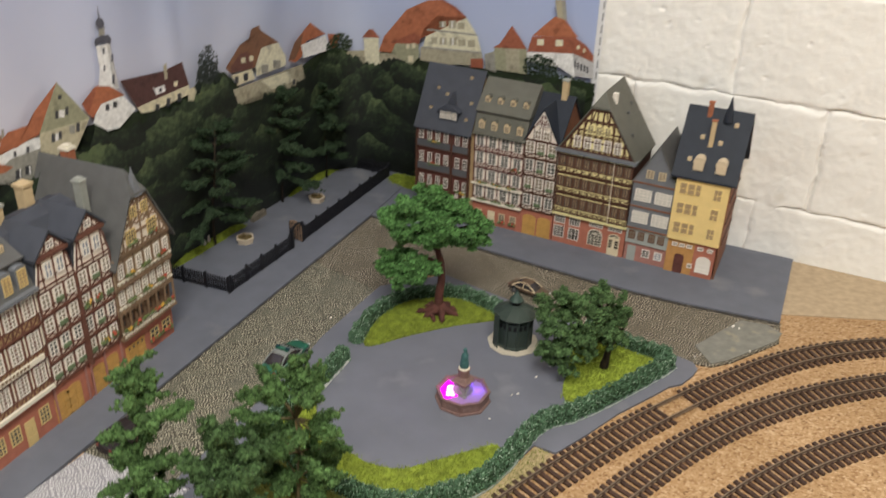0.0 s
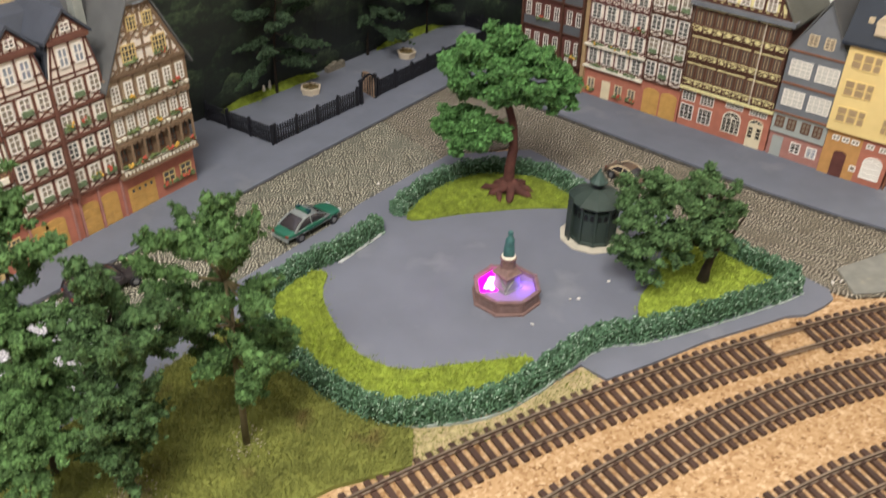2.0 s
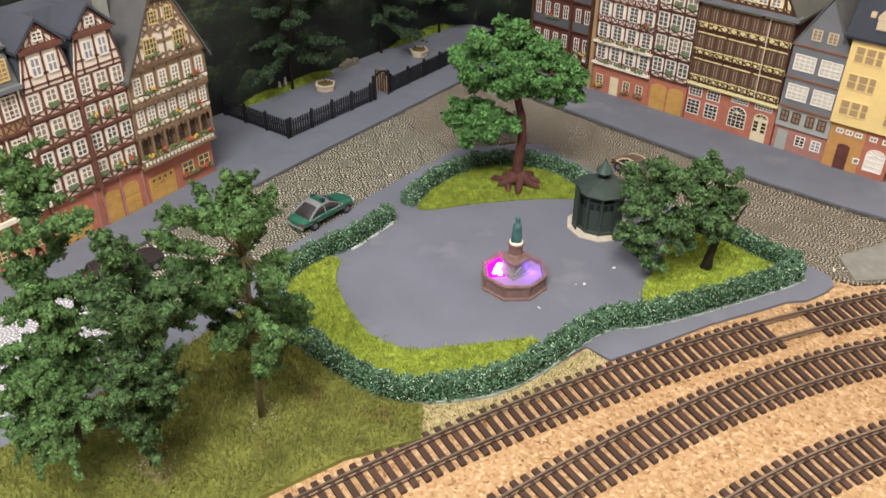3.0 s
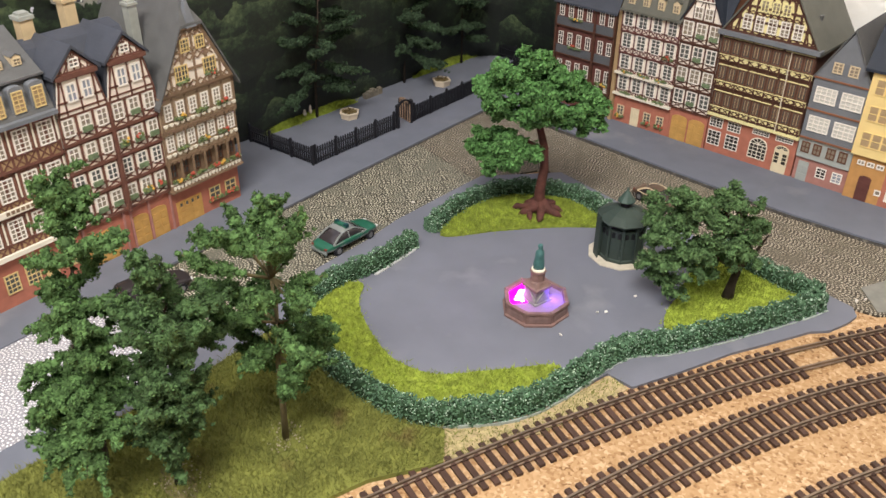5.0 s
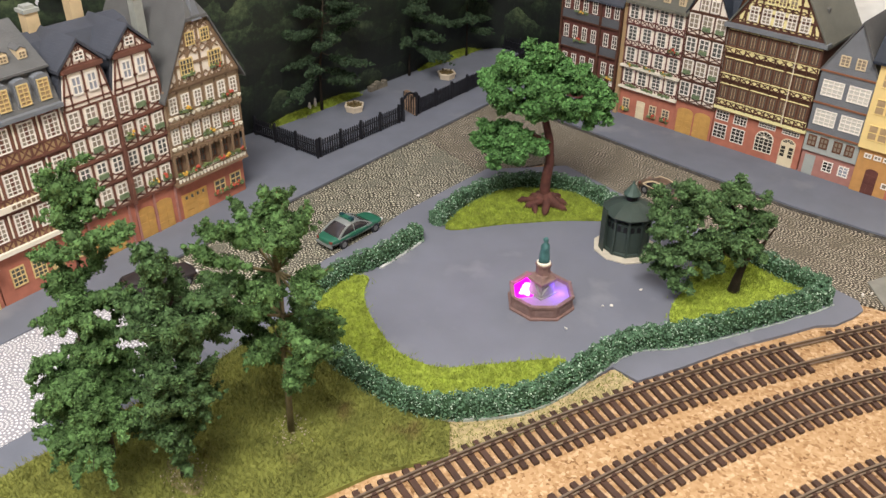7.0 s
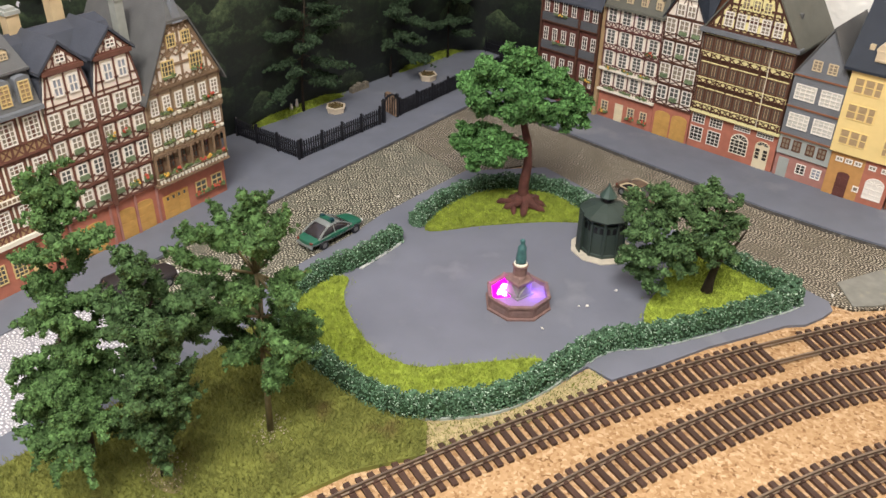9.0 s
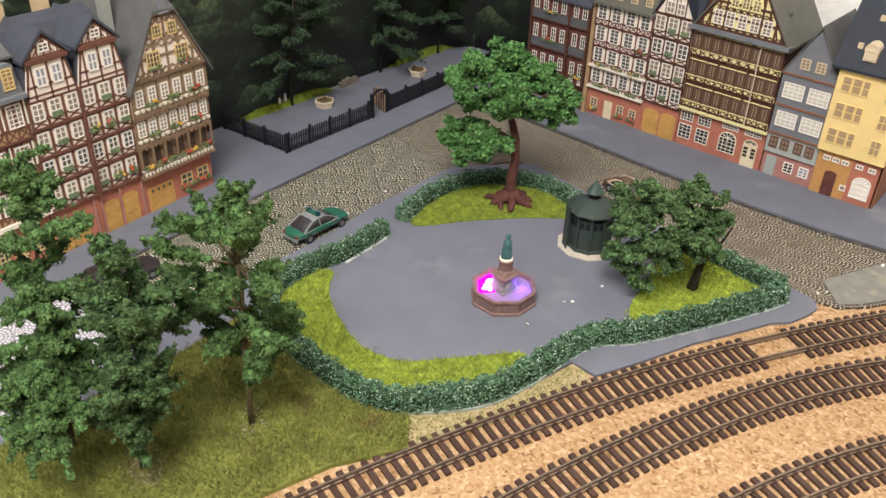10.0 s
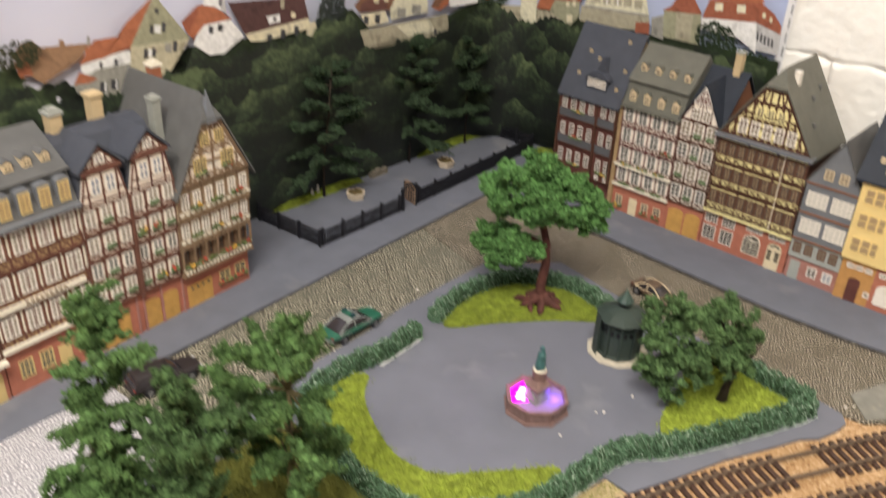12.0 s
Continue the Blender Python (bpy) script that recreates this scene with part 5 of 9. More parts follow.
flower_gable_house(0.4925, 0.0665)
twin_gable_house(0.4170, 0.0750)
brown_mansard_house(0.3495, 0.0670)
cream_door_house(0.2805, 0.0680)

# ---- tracks ----


def track(cx, cy, r, y0, y1, label, gap=None, ease=lambda a: 0.0):
    """Flexible track on a wide curve between two heights of y, sleeper by sleeper; ease: how far the curve draws in at an angle."""
    a0, a1 = math.pi - math.asin((y0 - cy) / r), math.pi - math.asin((y1 - cy) / r)
    n = int(r * (a0 - a1) / 0.00715)
    t = thing("railway_track", pose(cx, cy, -0.0022), label, "track", "curved tracks on cork")
    if "sleeper" not in WINDOWS:
        bm = bmesh.new()
        bx(bm, -0.015, 0.015, -0.0017, 0.0017, 0, 0.0020)
        for s in (-1, 1):
            bx(bm, s * 0.0083 - 0.0019, s * 0.0083 + 0.0019, -0.0012, 0.0012, 0.0020, 0.0029)
        bmesh.ops.recalc_face_normals(bm, faces=bm.faces)
        me = bpy.data.meshes.new("sleeper")
        bm.to_mesh(me)
        bm.free()
        me.materials.append(M["sleeper"])
        WINDOWS["sleeper"] = me
    for i in range(n):
        a = a0 + (a1 - a0) * i / n
        q = r + ease(a)
        p = (q * math.cos(a), q * math.sin(a))
        skew = math.degrees(math.atan((ease(a + 0.01) - ease(a - 0.01)) / 0.02 / q))
        if gap and gap[0] < p[1] + cy < gap[1]:
            continue
        ob = new("sleeper", WINDOWS["sleeper"])
        ob.parent = t
        ob.matrix_basis = pose(p[0], p[1], 0, 0, 0, math.degrees(a) - skew + random.uniform(-0.8, 0.8))
    prof = [(-0.0012, 0.0020), (0.0012, 0.0020), (0.0012, 0.0024), (0.0004, 0.0027), (0.0004, 0.0038), (0.0006, 0.0040), (0.0006, 0.0046), (-0.0006, 0.0046), (-0.0006, 0.0040), (-0.0004, 0.0038), (-0.0004, 0.0027), (-0.0012, 0.0024)]
    for s in (-1, 1):
        bm = bmesh.new()
        rings = []
        for i in range(161):
            a = a0 + (a1 - a0) * i / 160
            q = r + ease(a) + s * 0.00855
            rings.append([bm.verts.new(((q + u) * math.cos(a), (q + u) * math.sin(a), z)) for u, z in prof])
        for p, q in zip(rings, rings[1:]):
            for k in range(len(prof)):
                bm.faces.new([p[k], p[(k + 1) % len(prof)], q[(k + 1) % len(prof)], q[k]])
        bm.faces.new(rings[0])
        bm.faces.new(rings[-1][::-1])
        part("rail", bm, M["rail"], t)
    return t


track(1.1016, -0.1216, 1.3617, 0.10, 0.93, "brown flexible track with weathered rails and a gap of sleepers", (0.628, 0.654), lambda a: -1.9 * max(0.0, 2.475 - a) ** 2)
track(0.8751, 0.0823, 1.0234, 0.10, 0.92, "brown flexible track with weathered rails on bare cork", None, lambda a: -0.5 * max(0.0, 2.65 - a) ** 2)
track(0.5924, 0.2964, 0.6046, 0.30, 0.85, "brown flexible track with weathered rails on bare cork", None, lambda a: 0.0007 + 0.0882 * (max(a, 2.2) - 2.6) - 0.0774 * (max(a, 2.2) - 2.6) ** 2)

# ---- printed backdrop round the corner ----
P1 = 0.92                       # where the left sheet begins to bend
Q0 = Vector((left(0.92) + 0.006, 0.92))
Q2 = Vector((-0.455, back(-0.455) - 0.004))
Q1 = Vector((-0.5275, back(-0.5275) - 0.004))
ARC = 0.115


def sheet_at(p, z, off=0.0):
    """A place on the backdrop: p metres along it, z up, off in front of it."""
    if p <= P1:
        return Vector((left(p) + 0.006 + off, p - off * 0.08, z))
    if p >= P1 + ARC:
        x = -0.455 + (p - P1 - ARC)
        return Vector((x - off * 0.075, back(x) - 0.004 - off, z))
    t = (p - P1) / ARC
    c = Q0 * (1 - t) ** 2 + Q1 * 2 * t * (1 - t) + Q2 * t * t
    d = ((Q1 - Q0) * (1 - t) + (Q2 - Q1) * t).normalized()
    return Vector((c.x + d.y * off, c.y - d.x * off, z))


SHEET_END = P1 + ARC + 0.259


def print_material():
    """Hazy sky over a dark wood with an uneven edge, in the sheet's own measure (u along, v up)."""
    m = bpy.data.materials.new("printed_paper")
    m.use_nodes = True
    nt = m.node_tree
    b = nt.nodes["Principled BSDF"]
    b.inputs["Roughness"].default_value = 0.55
    N = nt.nodes.new
    uv = N("ShaderNodeUVMap")
    sep = N("ShaderNodeSeparateXYZ")
    nt.links.new(uv.outputs[0], sep.inputs[0])

    def noise_tex(scale, detail=6):
        n = N("ShaderNodeTexNoise")
        n.inputs["Scale"].default_value, n.inputs["Detail"].default_value = scale, detail
        nt.links.new(uv.outputs[0], n.inputs["Vector"])
        return n.outputs["Fac"]

    def math_node(op, a, c):
        n = N("ShaderNodeMath")
        n.operation = op
        for i, s in enumerate((a, c)):
            if isinstance(s, float):
                n.inputs[i].default_value = s
            else:
                nt.links.new(s, n.inputs[i])
        return n.outputs[0]

    def ramp(fac, stops):
        r = N("ShaderNodeValToRGB")
        e = r.color_ramp.elements
        for i, (pos, col) in enumerate(stops):
            k = e[i] if i < 2 else e.new(pos)
            k.position, k.color = pos, (*col, 1) if len(col) == 3 else col
        nt.links.new(fac, r.inputs["Fac"])
        return r.outputs["Color"]

    def mix(fac, a, c):
        n = N("ShaderNodeMixRGB")
        nt.links.new(fac, n.inputs[0])
        nt.links.new(a, n.inputs[1])
        nt.links.new(c, n.inputs[2])
        return n.outputs[0]

    # outline of the wood: high at the left, lower towards the corner
    line = ramp(math_node("MULTIPLY", sep.outputs[0], 1 / 1.4), [(0.29, (0.150,) * 3), (0.31, (0.185,) * 3), (0.335, (0.150,) * 3), (0.42, (0.168,) * 3), (0.465, (0.158,) * 3), (0.52, (0.146,) * 3), (0.565, (0.128,) * 3), (0.65, (0.134,) * 3), (0.72, (0.136,) * 3), (0.80, (0.140,) * 3), (0.92, (0.154,) * 3)])
    rough_line = math_node("ADD", line, math_node("MULTIPLY", math_node("SUBTRACT", noise_tex(45.0, 8), 0.34), 0.075))
    wood = math_node("LESS_THAN", sep.outputs[1], rough_line)
    lit = math_node("ADD", math_node("MULTIPLY", noise_tex(16.0, 3), 0.55), math_node("MULTIPLY", noise_tex(150.0, 8), 0.45))
    leaf = ramp(lit, [(0.35, (0.007, 0.009, 0.007)), (0.48, (0.024, 0.036, 0.017)), (0.58, (0.060, 0.088, 0.036)), (0.68, (0.15, 0.18, 0.08))])
    deep = ramp(math_node("ADD", math_node("MULTIPLY", sep.outputs[1], 5.0), math_node("MULTIPLY", noise_tex(20.0), 0.6)), [(0.45, (0.008, 0.010, 0.009)), (0.95, (1, 1, 1))])
    mul = N("ShaderNodeMixRGB")
    mul.blend_type = "MULTIPLY"
    mul.inputs[0].default_value = 0.6
    nt.links.new(leaf, mul.inputs[1])
    nt.links.new(deep, mul.inputs[2])
    sky_v = ramp(math_node("ADD", math_node("MULTIPLY", sep.outputs[1], 2.4), math_node("MULTIPLY", noise_tex(5.0, 4), 0.22)), [(0.45, (0.72, 0.71, 0.76)), (0.70, (0.56, 0.59, 0.72)), (0.95, (0.37, 0.43, 0.62))])
    sky_u = ramp(math_node("ADD", math_node("MULTIPLY", sep.outputs[0], 0.55), math_node("MULTIPLY", noise_tex(6.0, 5), 0.25)), [(0.38, (1.0, 0.97, 1.0)), (0.56, (0.80, 0.84, 0.92)), (0.85, (0.66, 0.76, 0.98))])
    sm = N("ShaderNodeMixRGB")
    sm.blend_type = "MULTIPLY"
    sm.inputs[0].default_value = 1.0
    nt.links.new(sky_v, sm.inputs[1])
    nt.links.new(sky_u, sm.inputs[2])
    nt.links.new(mix(wood, sm.outputs[0], mul.outputs[0]), b.inputs["Base Color"])
    return m


def sheet_mesh(name, p0, p1, z0, z1, np_, nz, off, material, parent, wave=0.0):
    me = bpy.data.meshes.new(name)
    vs, fs, uvs = [], [], []
    for j in range(nz + 1):
        for i in range(np_ + 1):
            p, z = p0 + (p1 - p0) * i / np_, z0 + (z1 - z0) * j / nz
            w = wave * (math.sin(p * 31 + z * 4) + 0.6 * math.sin(p * 57 - z * 9)) * max(0, min(1, (z - 0.12) / 0.1)) * (1 if p < 1.1 else 0)
            w += wave * 1.6 * math.exp(-((p - 0.708 + 0.05 * z) / 0.010) ** 2) * max(0, min(1, (z - 0.15) / 0.08))
            vs.append(sheet_at(p, z, off + max(w, -0.004)))
            uvs.append((p, z))
    for j in range(nz):
        for i in range(np_):
            a = j * (np_ + 1) + i
            fs.append((a, a + 1, a + np_ + 2, a + np_ + 1))
    me.from_pydata(vs, [], fs)
    layer = me.uv_layers.new(name="UVMap")
    for poly in me.polygons:
        for li in poly.loop_indices:
            layer.data[li].uv = uvs[me.loops[li].vertex_index]
    me.polygons.foreach_set("use_smooth", [True] * len(me.polygons))
    me.materials.append(material)
    ob = new(name, me)
    ob.parent = parent
    return ob


backdrop = tagged(new("backdrop"), "printed paper backdrop of an old hill town above a wood", "backdrop", kind="structure")
sheet_mesh("printed_sheet", 0.02, SHEET_END, -0.002, 0.60, 150, 60, 0.0, print_material(), backdrop, 0.0028)
bm = bmesh.new()
for i in range(30):
    a, b = sheet_at(SHEET_END, 0.02 * i, 0.0012), sheet_at(SHEET_END + 0.0075, 0.02 * i, 0.0012)
    slab(bm, [(a.x, a.y), (b.x, b.y), (b.x, b.y + 0.0008), (a.x, a.y + 0.0008)], 0.02 * i, 0.02 * i + 0.0199)
part("paper_margin", bm, mat("paper_margin", (0.78, 0.78, 0.80), 0.7, var=0.05, scale=60), backdrop, "unprinted white paper margin")
bm = bmesh.new()
for i in range(46):
    a = sheet_at(SHEET_END + 0.0050, 0.013 * i, 0.0020)
    bx(bm, a.x, a.x + 0.0011, a.y, a.y + 0.0006, 0.013 * i, 0.013 * i + 0.0085)
part("margin_marks", bm, mat("margin_ink", (0.24, 0.24, 0.26), 0.8), backdrop, "grey print marks on the margin")

INK = {}


def ink(colour):
    if colour not in INK:
        INK[colour] = mat("ink", tuple(min(0.9, c * 1.22) for c in colour), 0.55, var=0.15, scale=260, second=tuple(c * 0.80 for c in colour), second_at=0.56, second_scale=90)
    return INK[colour]


LAYER = [0]


def picture(p, z):
    """Where a spot of the picture lies on the sheet, which rises and stretches round the bend."""
    dp = np.interp(p, [0.43, 0.55, 0.65, 0.75, 0.85, 0.90, 1.00, 1.10, 1.20, 1.29], [0.006, -0.008, -0.012, -0.008, 0.002, 0.010, 0.018, 0.014, 0.012, 0.010])
    dz = np.interp(p, [0.43, 0.56, 0.64, 0.72, 0.78, 0.87, 0.95, 1.02, 1.10, 1.20, 1.29], [0.0, 0.001, 0.008, 0.015, 0.021, 0.028, 0.038, 0.043, 0.038, 0.032, 0.027])
    return float(p + dp), float(z + dz)


def printed(pts, colour, name="printed_shape", flat=False):
    """A printed patch of the picture, a hair's breadth on the sheet, following its bend; flat: in the sheet's own measure."""
    LAYER[0] += 0.5
    off = 0.0044 + 0.00004 * LAYER[0]
    bm = bmesh.new()
    vs = [bm.verts.new(sheet_at(*((p, z) if flat else picture(p, z)), off)) for p, z in pts]
    bm.faces.new(vs)
    bmesh.ops.triangulate(bm, faces=bm.faces)
    part(name, bm, ink(colour), backdrop)


RED, ROOF, WHITE, CREAM, STONE, DARK, SHADE = (0.33, 0.115, 0.060), (0.12, 0.055, 0.045), (0.66, 0.65, 0.64), (0.55, 0.50, 0.36), (0.33, 0.30, 0.22), (0.05, 0.05, 0.055), (0.26, 0.25, 0.22)


PALE, GREY, INKY = (0.68, 0.67, 0.67), (0.42, 0.41, 0.41), (0.075, 0.075, 0.095)
BROWN, UMBER, BRICK, MAROON = (0.25, 0.145, 0.085), (0.17, 0.085, 0.052), (0.26, 0.085, 0.050), (0.075, 0.036, 0.034)
OCHRE, OLIVE, LIME = (0.42, 0.38, 0.27), (0.27, 0.265, 0.18), (0.56, 0.53, 0.40)

# the town: roofs, gables, the church tower, walls and towers, from end to end of the sheet
BANK = ([0.60, 0.65, 0.72, 0.768, 0.80, 0.88, 0.93, 0.985, 1.03, 1.10, 1.19, 1.29], [0.170, 0.168, 0.164, 0.166, 0.128, 0.124, 0.130, 0.116, 0.122, 0.121, 0.131, 0.138])
for k in range(69):
    a, b = 0.60 + 0.01 * k, 0.61 + 0.01 * k
    za, zb = float(np.interp(a, *BANK)), float(np.interp(b, *BANK))
    printed([(a, za), (b, zb), (b, zb - 0.035), (a, za - 0.035)], (0.022, 0.032, 0.016), "printed_bank")
printed([(0.4402, 0.1998), (0.4503, 0.2075), (0.4581, 0.207), (0.4596, 0.2019), (0.4766, 0.2004), (0.4985, 0.1982), (0.4897, 0.1879), (0.4784, 0.1825), (0.4602, 0.1753), (0.4531, 0.181)], BROWN, "printed_roof", True)
printed([(0.4415, 0.1951), (0.4516, 0.1941), (0.4536, 0.1834), (0.4438, 0.1829)], RED, "printed_roof", True)
printed([(0.4742, 0.1951), (0.4765, 0.2046), (0.48, 0.2039), (0.4791, 0.1942)], BROWN, "printed_chimney", True)
printed([(0.4962, 0.1969), (0.4978, 0.2034), (0.4997, 0.203), (0.4989, 0.1964)], SHADE, "printed_chimney", True)
printed([(0.4887, 0.1821), (0.5033, 0.1896), (0.5296, 0.1868), (0.5305, 0.1774), (0.5024, 0.1786), (0.4994, 0.1716), (0.4898, 0.1759)], WHITE, "printed_house", True)
printed([(0.5004, 0.1777), (0.5301, 0.1772), (0.5305, 0.1647), (0.5208, 0.154), (0.4994, 0.1552), (0.4827, 0.1626), (0.4814, 0.1699)], SHADE, "printed_house", True)
printed([(0.4814, 0.1699), (0.4873, 0.1781), (0.5011, 0.1706), (0.4935, 0.1686)], RED, "printed_roof", True)
printed([(0.4875, 0.1832), (0.4915, 0.1881), (0.5023, 0.1997), (0.5203, 0.1995), (0.5353, 0.1995), (0.5318, 0.1887), (0.5042, 0.1895)], RED, "printed_roof", True)
printed([(0.5101, 0.1927), (0.5133, 0.1954), (0.516, 0.1933), (0.5153, 0.1909)], ROOF, "printed_dormer", True)
printed([(0.5032, 0.1784), (0.5055, 0.1779), (0.5063, 0.1825), (0.504, 0.1829)], DARK, "printed_window", True)
printed([(0.5155, 0.1782), (0.518, 0.1777), (0.5188, 0.1824), (0.5162, 0.1828)], DARK, "printed_window", True)
printed([(0.5008, 0.16), (0.5065, 0.1587), (0.5077, 0.1663), (0.502, 0.1675)], DARK, "printed_window", True)
printed([(0.51, 0.1601), (0.5159, 0.1588), (0.5171, 0.1665), (0.5113, 0.1677)], DARK, "printed_window", True)
printed([(0.5044, 0.1595), (0.5058, 0.1592), (0.507, 0.1665), (0.5056, 0.1668)], WHITE, "printed_window", True)
printed([(0.5137, 0.1596), (0.5152, 0.1593), (0.5163, 0.1663), (0.5148, 0.1666)], WHITE, "printed_window", True)
printed([(0.5309, 0.1906), (0.583, 0.1877), (0.5715, 0.1736), (0.5583, 0.1591), (0.5277, 0.1697)], OCHRE, "printed_house", True)
printed([(0.556, 0.2263), (0.5835, 0.187), (0.5305, 0.1898)], OLIVE, "printed_gable", True)
printed([(0.5561, 0.2267), (0.5308, 0.1902), (0.5202, 0.1884), (0.5069, 0.1851), (0.4925, 0.186), (0.4947, 0.1949), (0.5028, 0.1995), (0.5227, 0.1988), (0.5291, 0.2082)], RED, "printed_roof", True)
printed([(0.5481, 0.1972), (0.551, 0.1963), (0.5524, 0.2026), (0.5495, 0.2034)], DARK, "printed_window", True)
printed([(0.5586, 0.1974), (0.5618, 0.1964), (0.5633, 0.2032), (0.5601, 0.2041)], DARK, "printed_window", True)
printed([(0.5403, 0.179), (0.5437, 0.1779), (0.5453, 0.1851), (0.5419, 0.1862)], DARK, "printed_window", True)
printed([(0.5476, 0.179), (0.5508, 0.178), (0.5523, 0.1848), (0.5492, 0.1858)], DARK, "printed_window", True)
printed([(0.5664, 0.1799), (0.5702, 0.1787), (0.5719, 0.1866), (0.5681, 0.1878)], DARK, "printed_window", True)
printed([(0.5543, 0.2124), (0.5577, 0.2114), (0.5585, 0.2149), (0.5551, 0.2159)], DARK, "printed_window", True)
printed([(0.5437, 0.1629), (0.5531, 0.1597), (0.5541, 0.1643), (0.5448, 0.1675)], DARK, "printed_window", True)
printed([(0.5518, 0.1975), (0.5576, 0.1958), (0.5589, 0.2016), (0.5531, 0.2033)], WHITE, "printed_window", True)
printed([(0.5443, 0.1792), (0.5472, 0.1782), (0.5486, 0.1846), (0.5457, 0.1855)], WHITE, "printed_window", True)
printed([(0.5592, 0.1807), (0.5649, 0.1789), (0.5665, 0.1858), (0.5607, 0.1876)], SHADE, "printed_window", True)
printed([(0.5857, 0.1816), (0.5947, 0.1965), (0.6228, 0.1969), (0.6364, 0.1802), (0.614, 0.1686), (0.6006, 0.1701)], WHITE, "printed_house", True)
printed([(0.577, 0.2017), (0.5928, 0.2124), (0.6043, 0.2131), (0.6254, 0.1967), (0.5977, 0.1959), (0.5864, 0.1862), (0.5814, 0.1916)], RED, "printed_roof", True)
printed([(0.577, 0.2017), (0.5928, 0.2124), (0.5939, 0.2077), (0.5842, 0.1933), (0.5805, 0.1929)], BRICK, "printed_roof_side", True)
printed([(0.6012, 0.1888), (0.6054, 0.1876), (0.6065, 0.1931), (0.6023, 0.1943)], DARK, "printed_window", True)
printed([(0.6099, 0.1891), (0.6145, 0.1878), (0.6155, 0.1931), (0.611, 0.1944)], DARK, "printed_window", True)
printed([(0.602, 0.2465), (0.6177, 0.2454), (0.6177, 0.2329), (0.62, 0.2027), (0.6091, 0.2091), (0.5979, 0.2121), (0.6023, 0.2274)], PALE, "printed_tower", True)
printed([(0.614, 0.2453), (0.6177, 0.2454), (0.6177, 0.2329), (0.62, 0.2027), (0.6144, 0.2067), (0.6144, 0.2288)], GREY, "printed_tower_side", True)
printed([(0.6079, 0.2381), (0.6099, 0.2376), (0.611, 0.2426), (0.6089, 0.2431)], INKY, "printed_window", True)
printed([(0.6158, 0.2295), (0.6179, 0.229), (0.6192, 0.2355), (0.6171, 0.236)], INKY, "printed_window", True)
printed([(0.6058, 0.2236), (0.6076, 0.2232), (0.6087, 0.2283), (0.6069, 0.2287)], INKY, "printed_window", True)
printed([(0.6131, 0.21), (0.6159, 0.2093), (0.6175, 0.2176), (0.6148, 0.2183)], INKY, "printed_window", True)
printed([(0.6007, 0.25), (0.6027, 0.2528), (0.6096, 0.254), (0.6174, 0.253), (0.6197, 0.2488), (0.6182, 0.2448), (0.6095, 0.2476), (0.6013, 0.2461)], INKY, "printed_dome", True)
printed([(0.6067, 0.2543), (0.6077, 0.2606), (0.6136, 0.2599), (0.6132, 0.2537)], SHADE, "printed_lantern", True)
printed([(0.605, 0.2649), (0.6067, 0.2677), (0.61, 0.2689), (0.6136, 0.2673), (0.6146, 0.2634), (0.6119, 0.2593), (0.6069, 0.2599)], INKY, "printed_dome", True)
printed([(0.6087, 0.2683), (0.61, 0.2803), (0.6108, 0.2683)], INKY, "printed_spire", True)
printed([(0.6368, 0.1824), (0.7078, 0.1859), (0.71, 0.175), (0.656, 0.1724), (0.6422, 0.1743)], CREAM, "printed_house", True)
printed([(0.6223, 0.2107), (0.6764, 0.2063), (0.7022, 0.2091), (0.7083, 0.1847), (0.6373, 0.1812)], MAROON, "printed_roof", True)
printed([(0.677, 0.2119), (0.6815, 0.2122), (0.6808, 0.1978), (0.6767, 0.1977)], STONE, "printed_chimney", True)
printed([(0.66, 0.1947), (0.6751, 0.1944), (0.6759, 0.1867), (0.6634, 0.1861)], PALE, "printed_dormer", True)
printed([(0.6581, 0.1978), (0.6719, 0.1974), (0.6756, 0.1932), (0.6618, 0.1931)], MAROON, "printed_dormer_roof", True)
printed([(0.6598, 0.1718), (0.665, 0.1703), (0.6661, 0.1765), (0.6609, 0.1779)], DARK, "printed_window", True)
printed([(0.6744, 0.1714), (0.6794, 0.17), (0.6808, 0.1783), (0.6758, 0.1797)], DARK, "printed_window", True)
printed([(0.69, 0.1719), (0.6951, 0.1705), (0.6965, 0.179), (0.6914, 0.1804)], DARK, "printed_window", True)
printed([(0.6675, 0.1884), (0.6709, 0.1875), (0.6715, 0.1908), (0.6681, 0.1917)], DARK, "printed_window", True)
printed([(0.6874, 0.1885), (0.6925, 0.1872), (0.6933, 0.1919), (0.6882, 0.1932)], CREAM, "printed_window", True)
printed([(0.7068, 0.1801), (0.7148, 0.1807), (0.7246, 0.1682), (0.7037, 0.1658)], CREAM, "printed_house", True)
printed([(0.7682, 0.1622), (0.8267, 0.1613), (0.9, 0.1598), (0.9051, 0.14), (0.8813, 0.1349), (0.8201, 0.1461), (0.7669, 0.1425)], STONE, "printed_town_wall", True)
printed([(0.8216, 0.1595), (0.8726, 0.158), (0.882, 0.1433), (0.84, 0.1446)], LIME, "printed_town_wall_light", True)
printed([(0.7726, 0.1779), (0.8068, 0.1766), (0.8115, 0.1645), (0.7807, 0.1646)], CREAM, "printed_house", True)
printed([(0.8131, 0.1898), (0.8249, 0.1971), (0.8563, 0.1945), (0.8685, 0.1768), (0.8685, 0.166), (0.8137, 0.1664)], LIME, "printed_house", True)
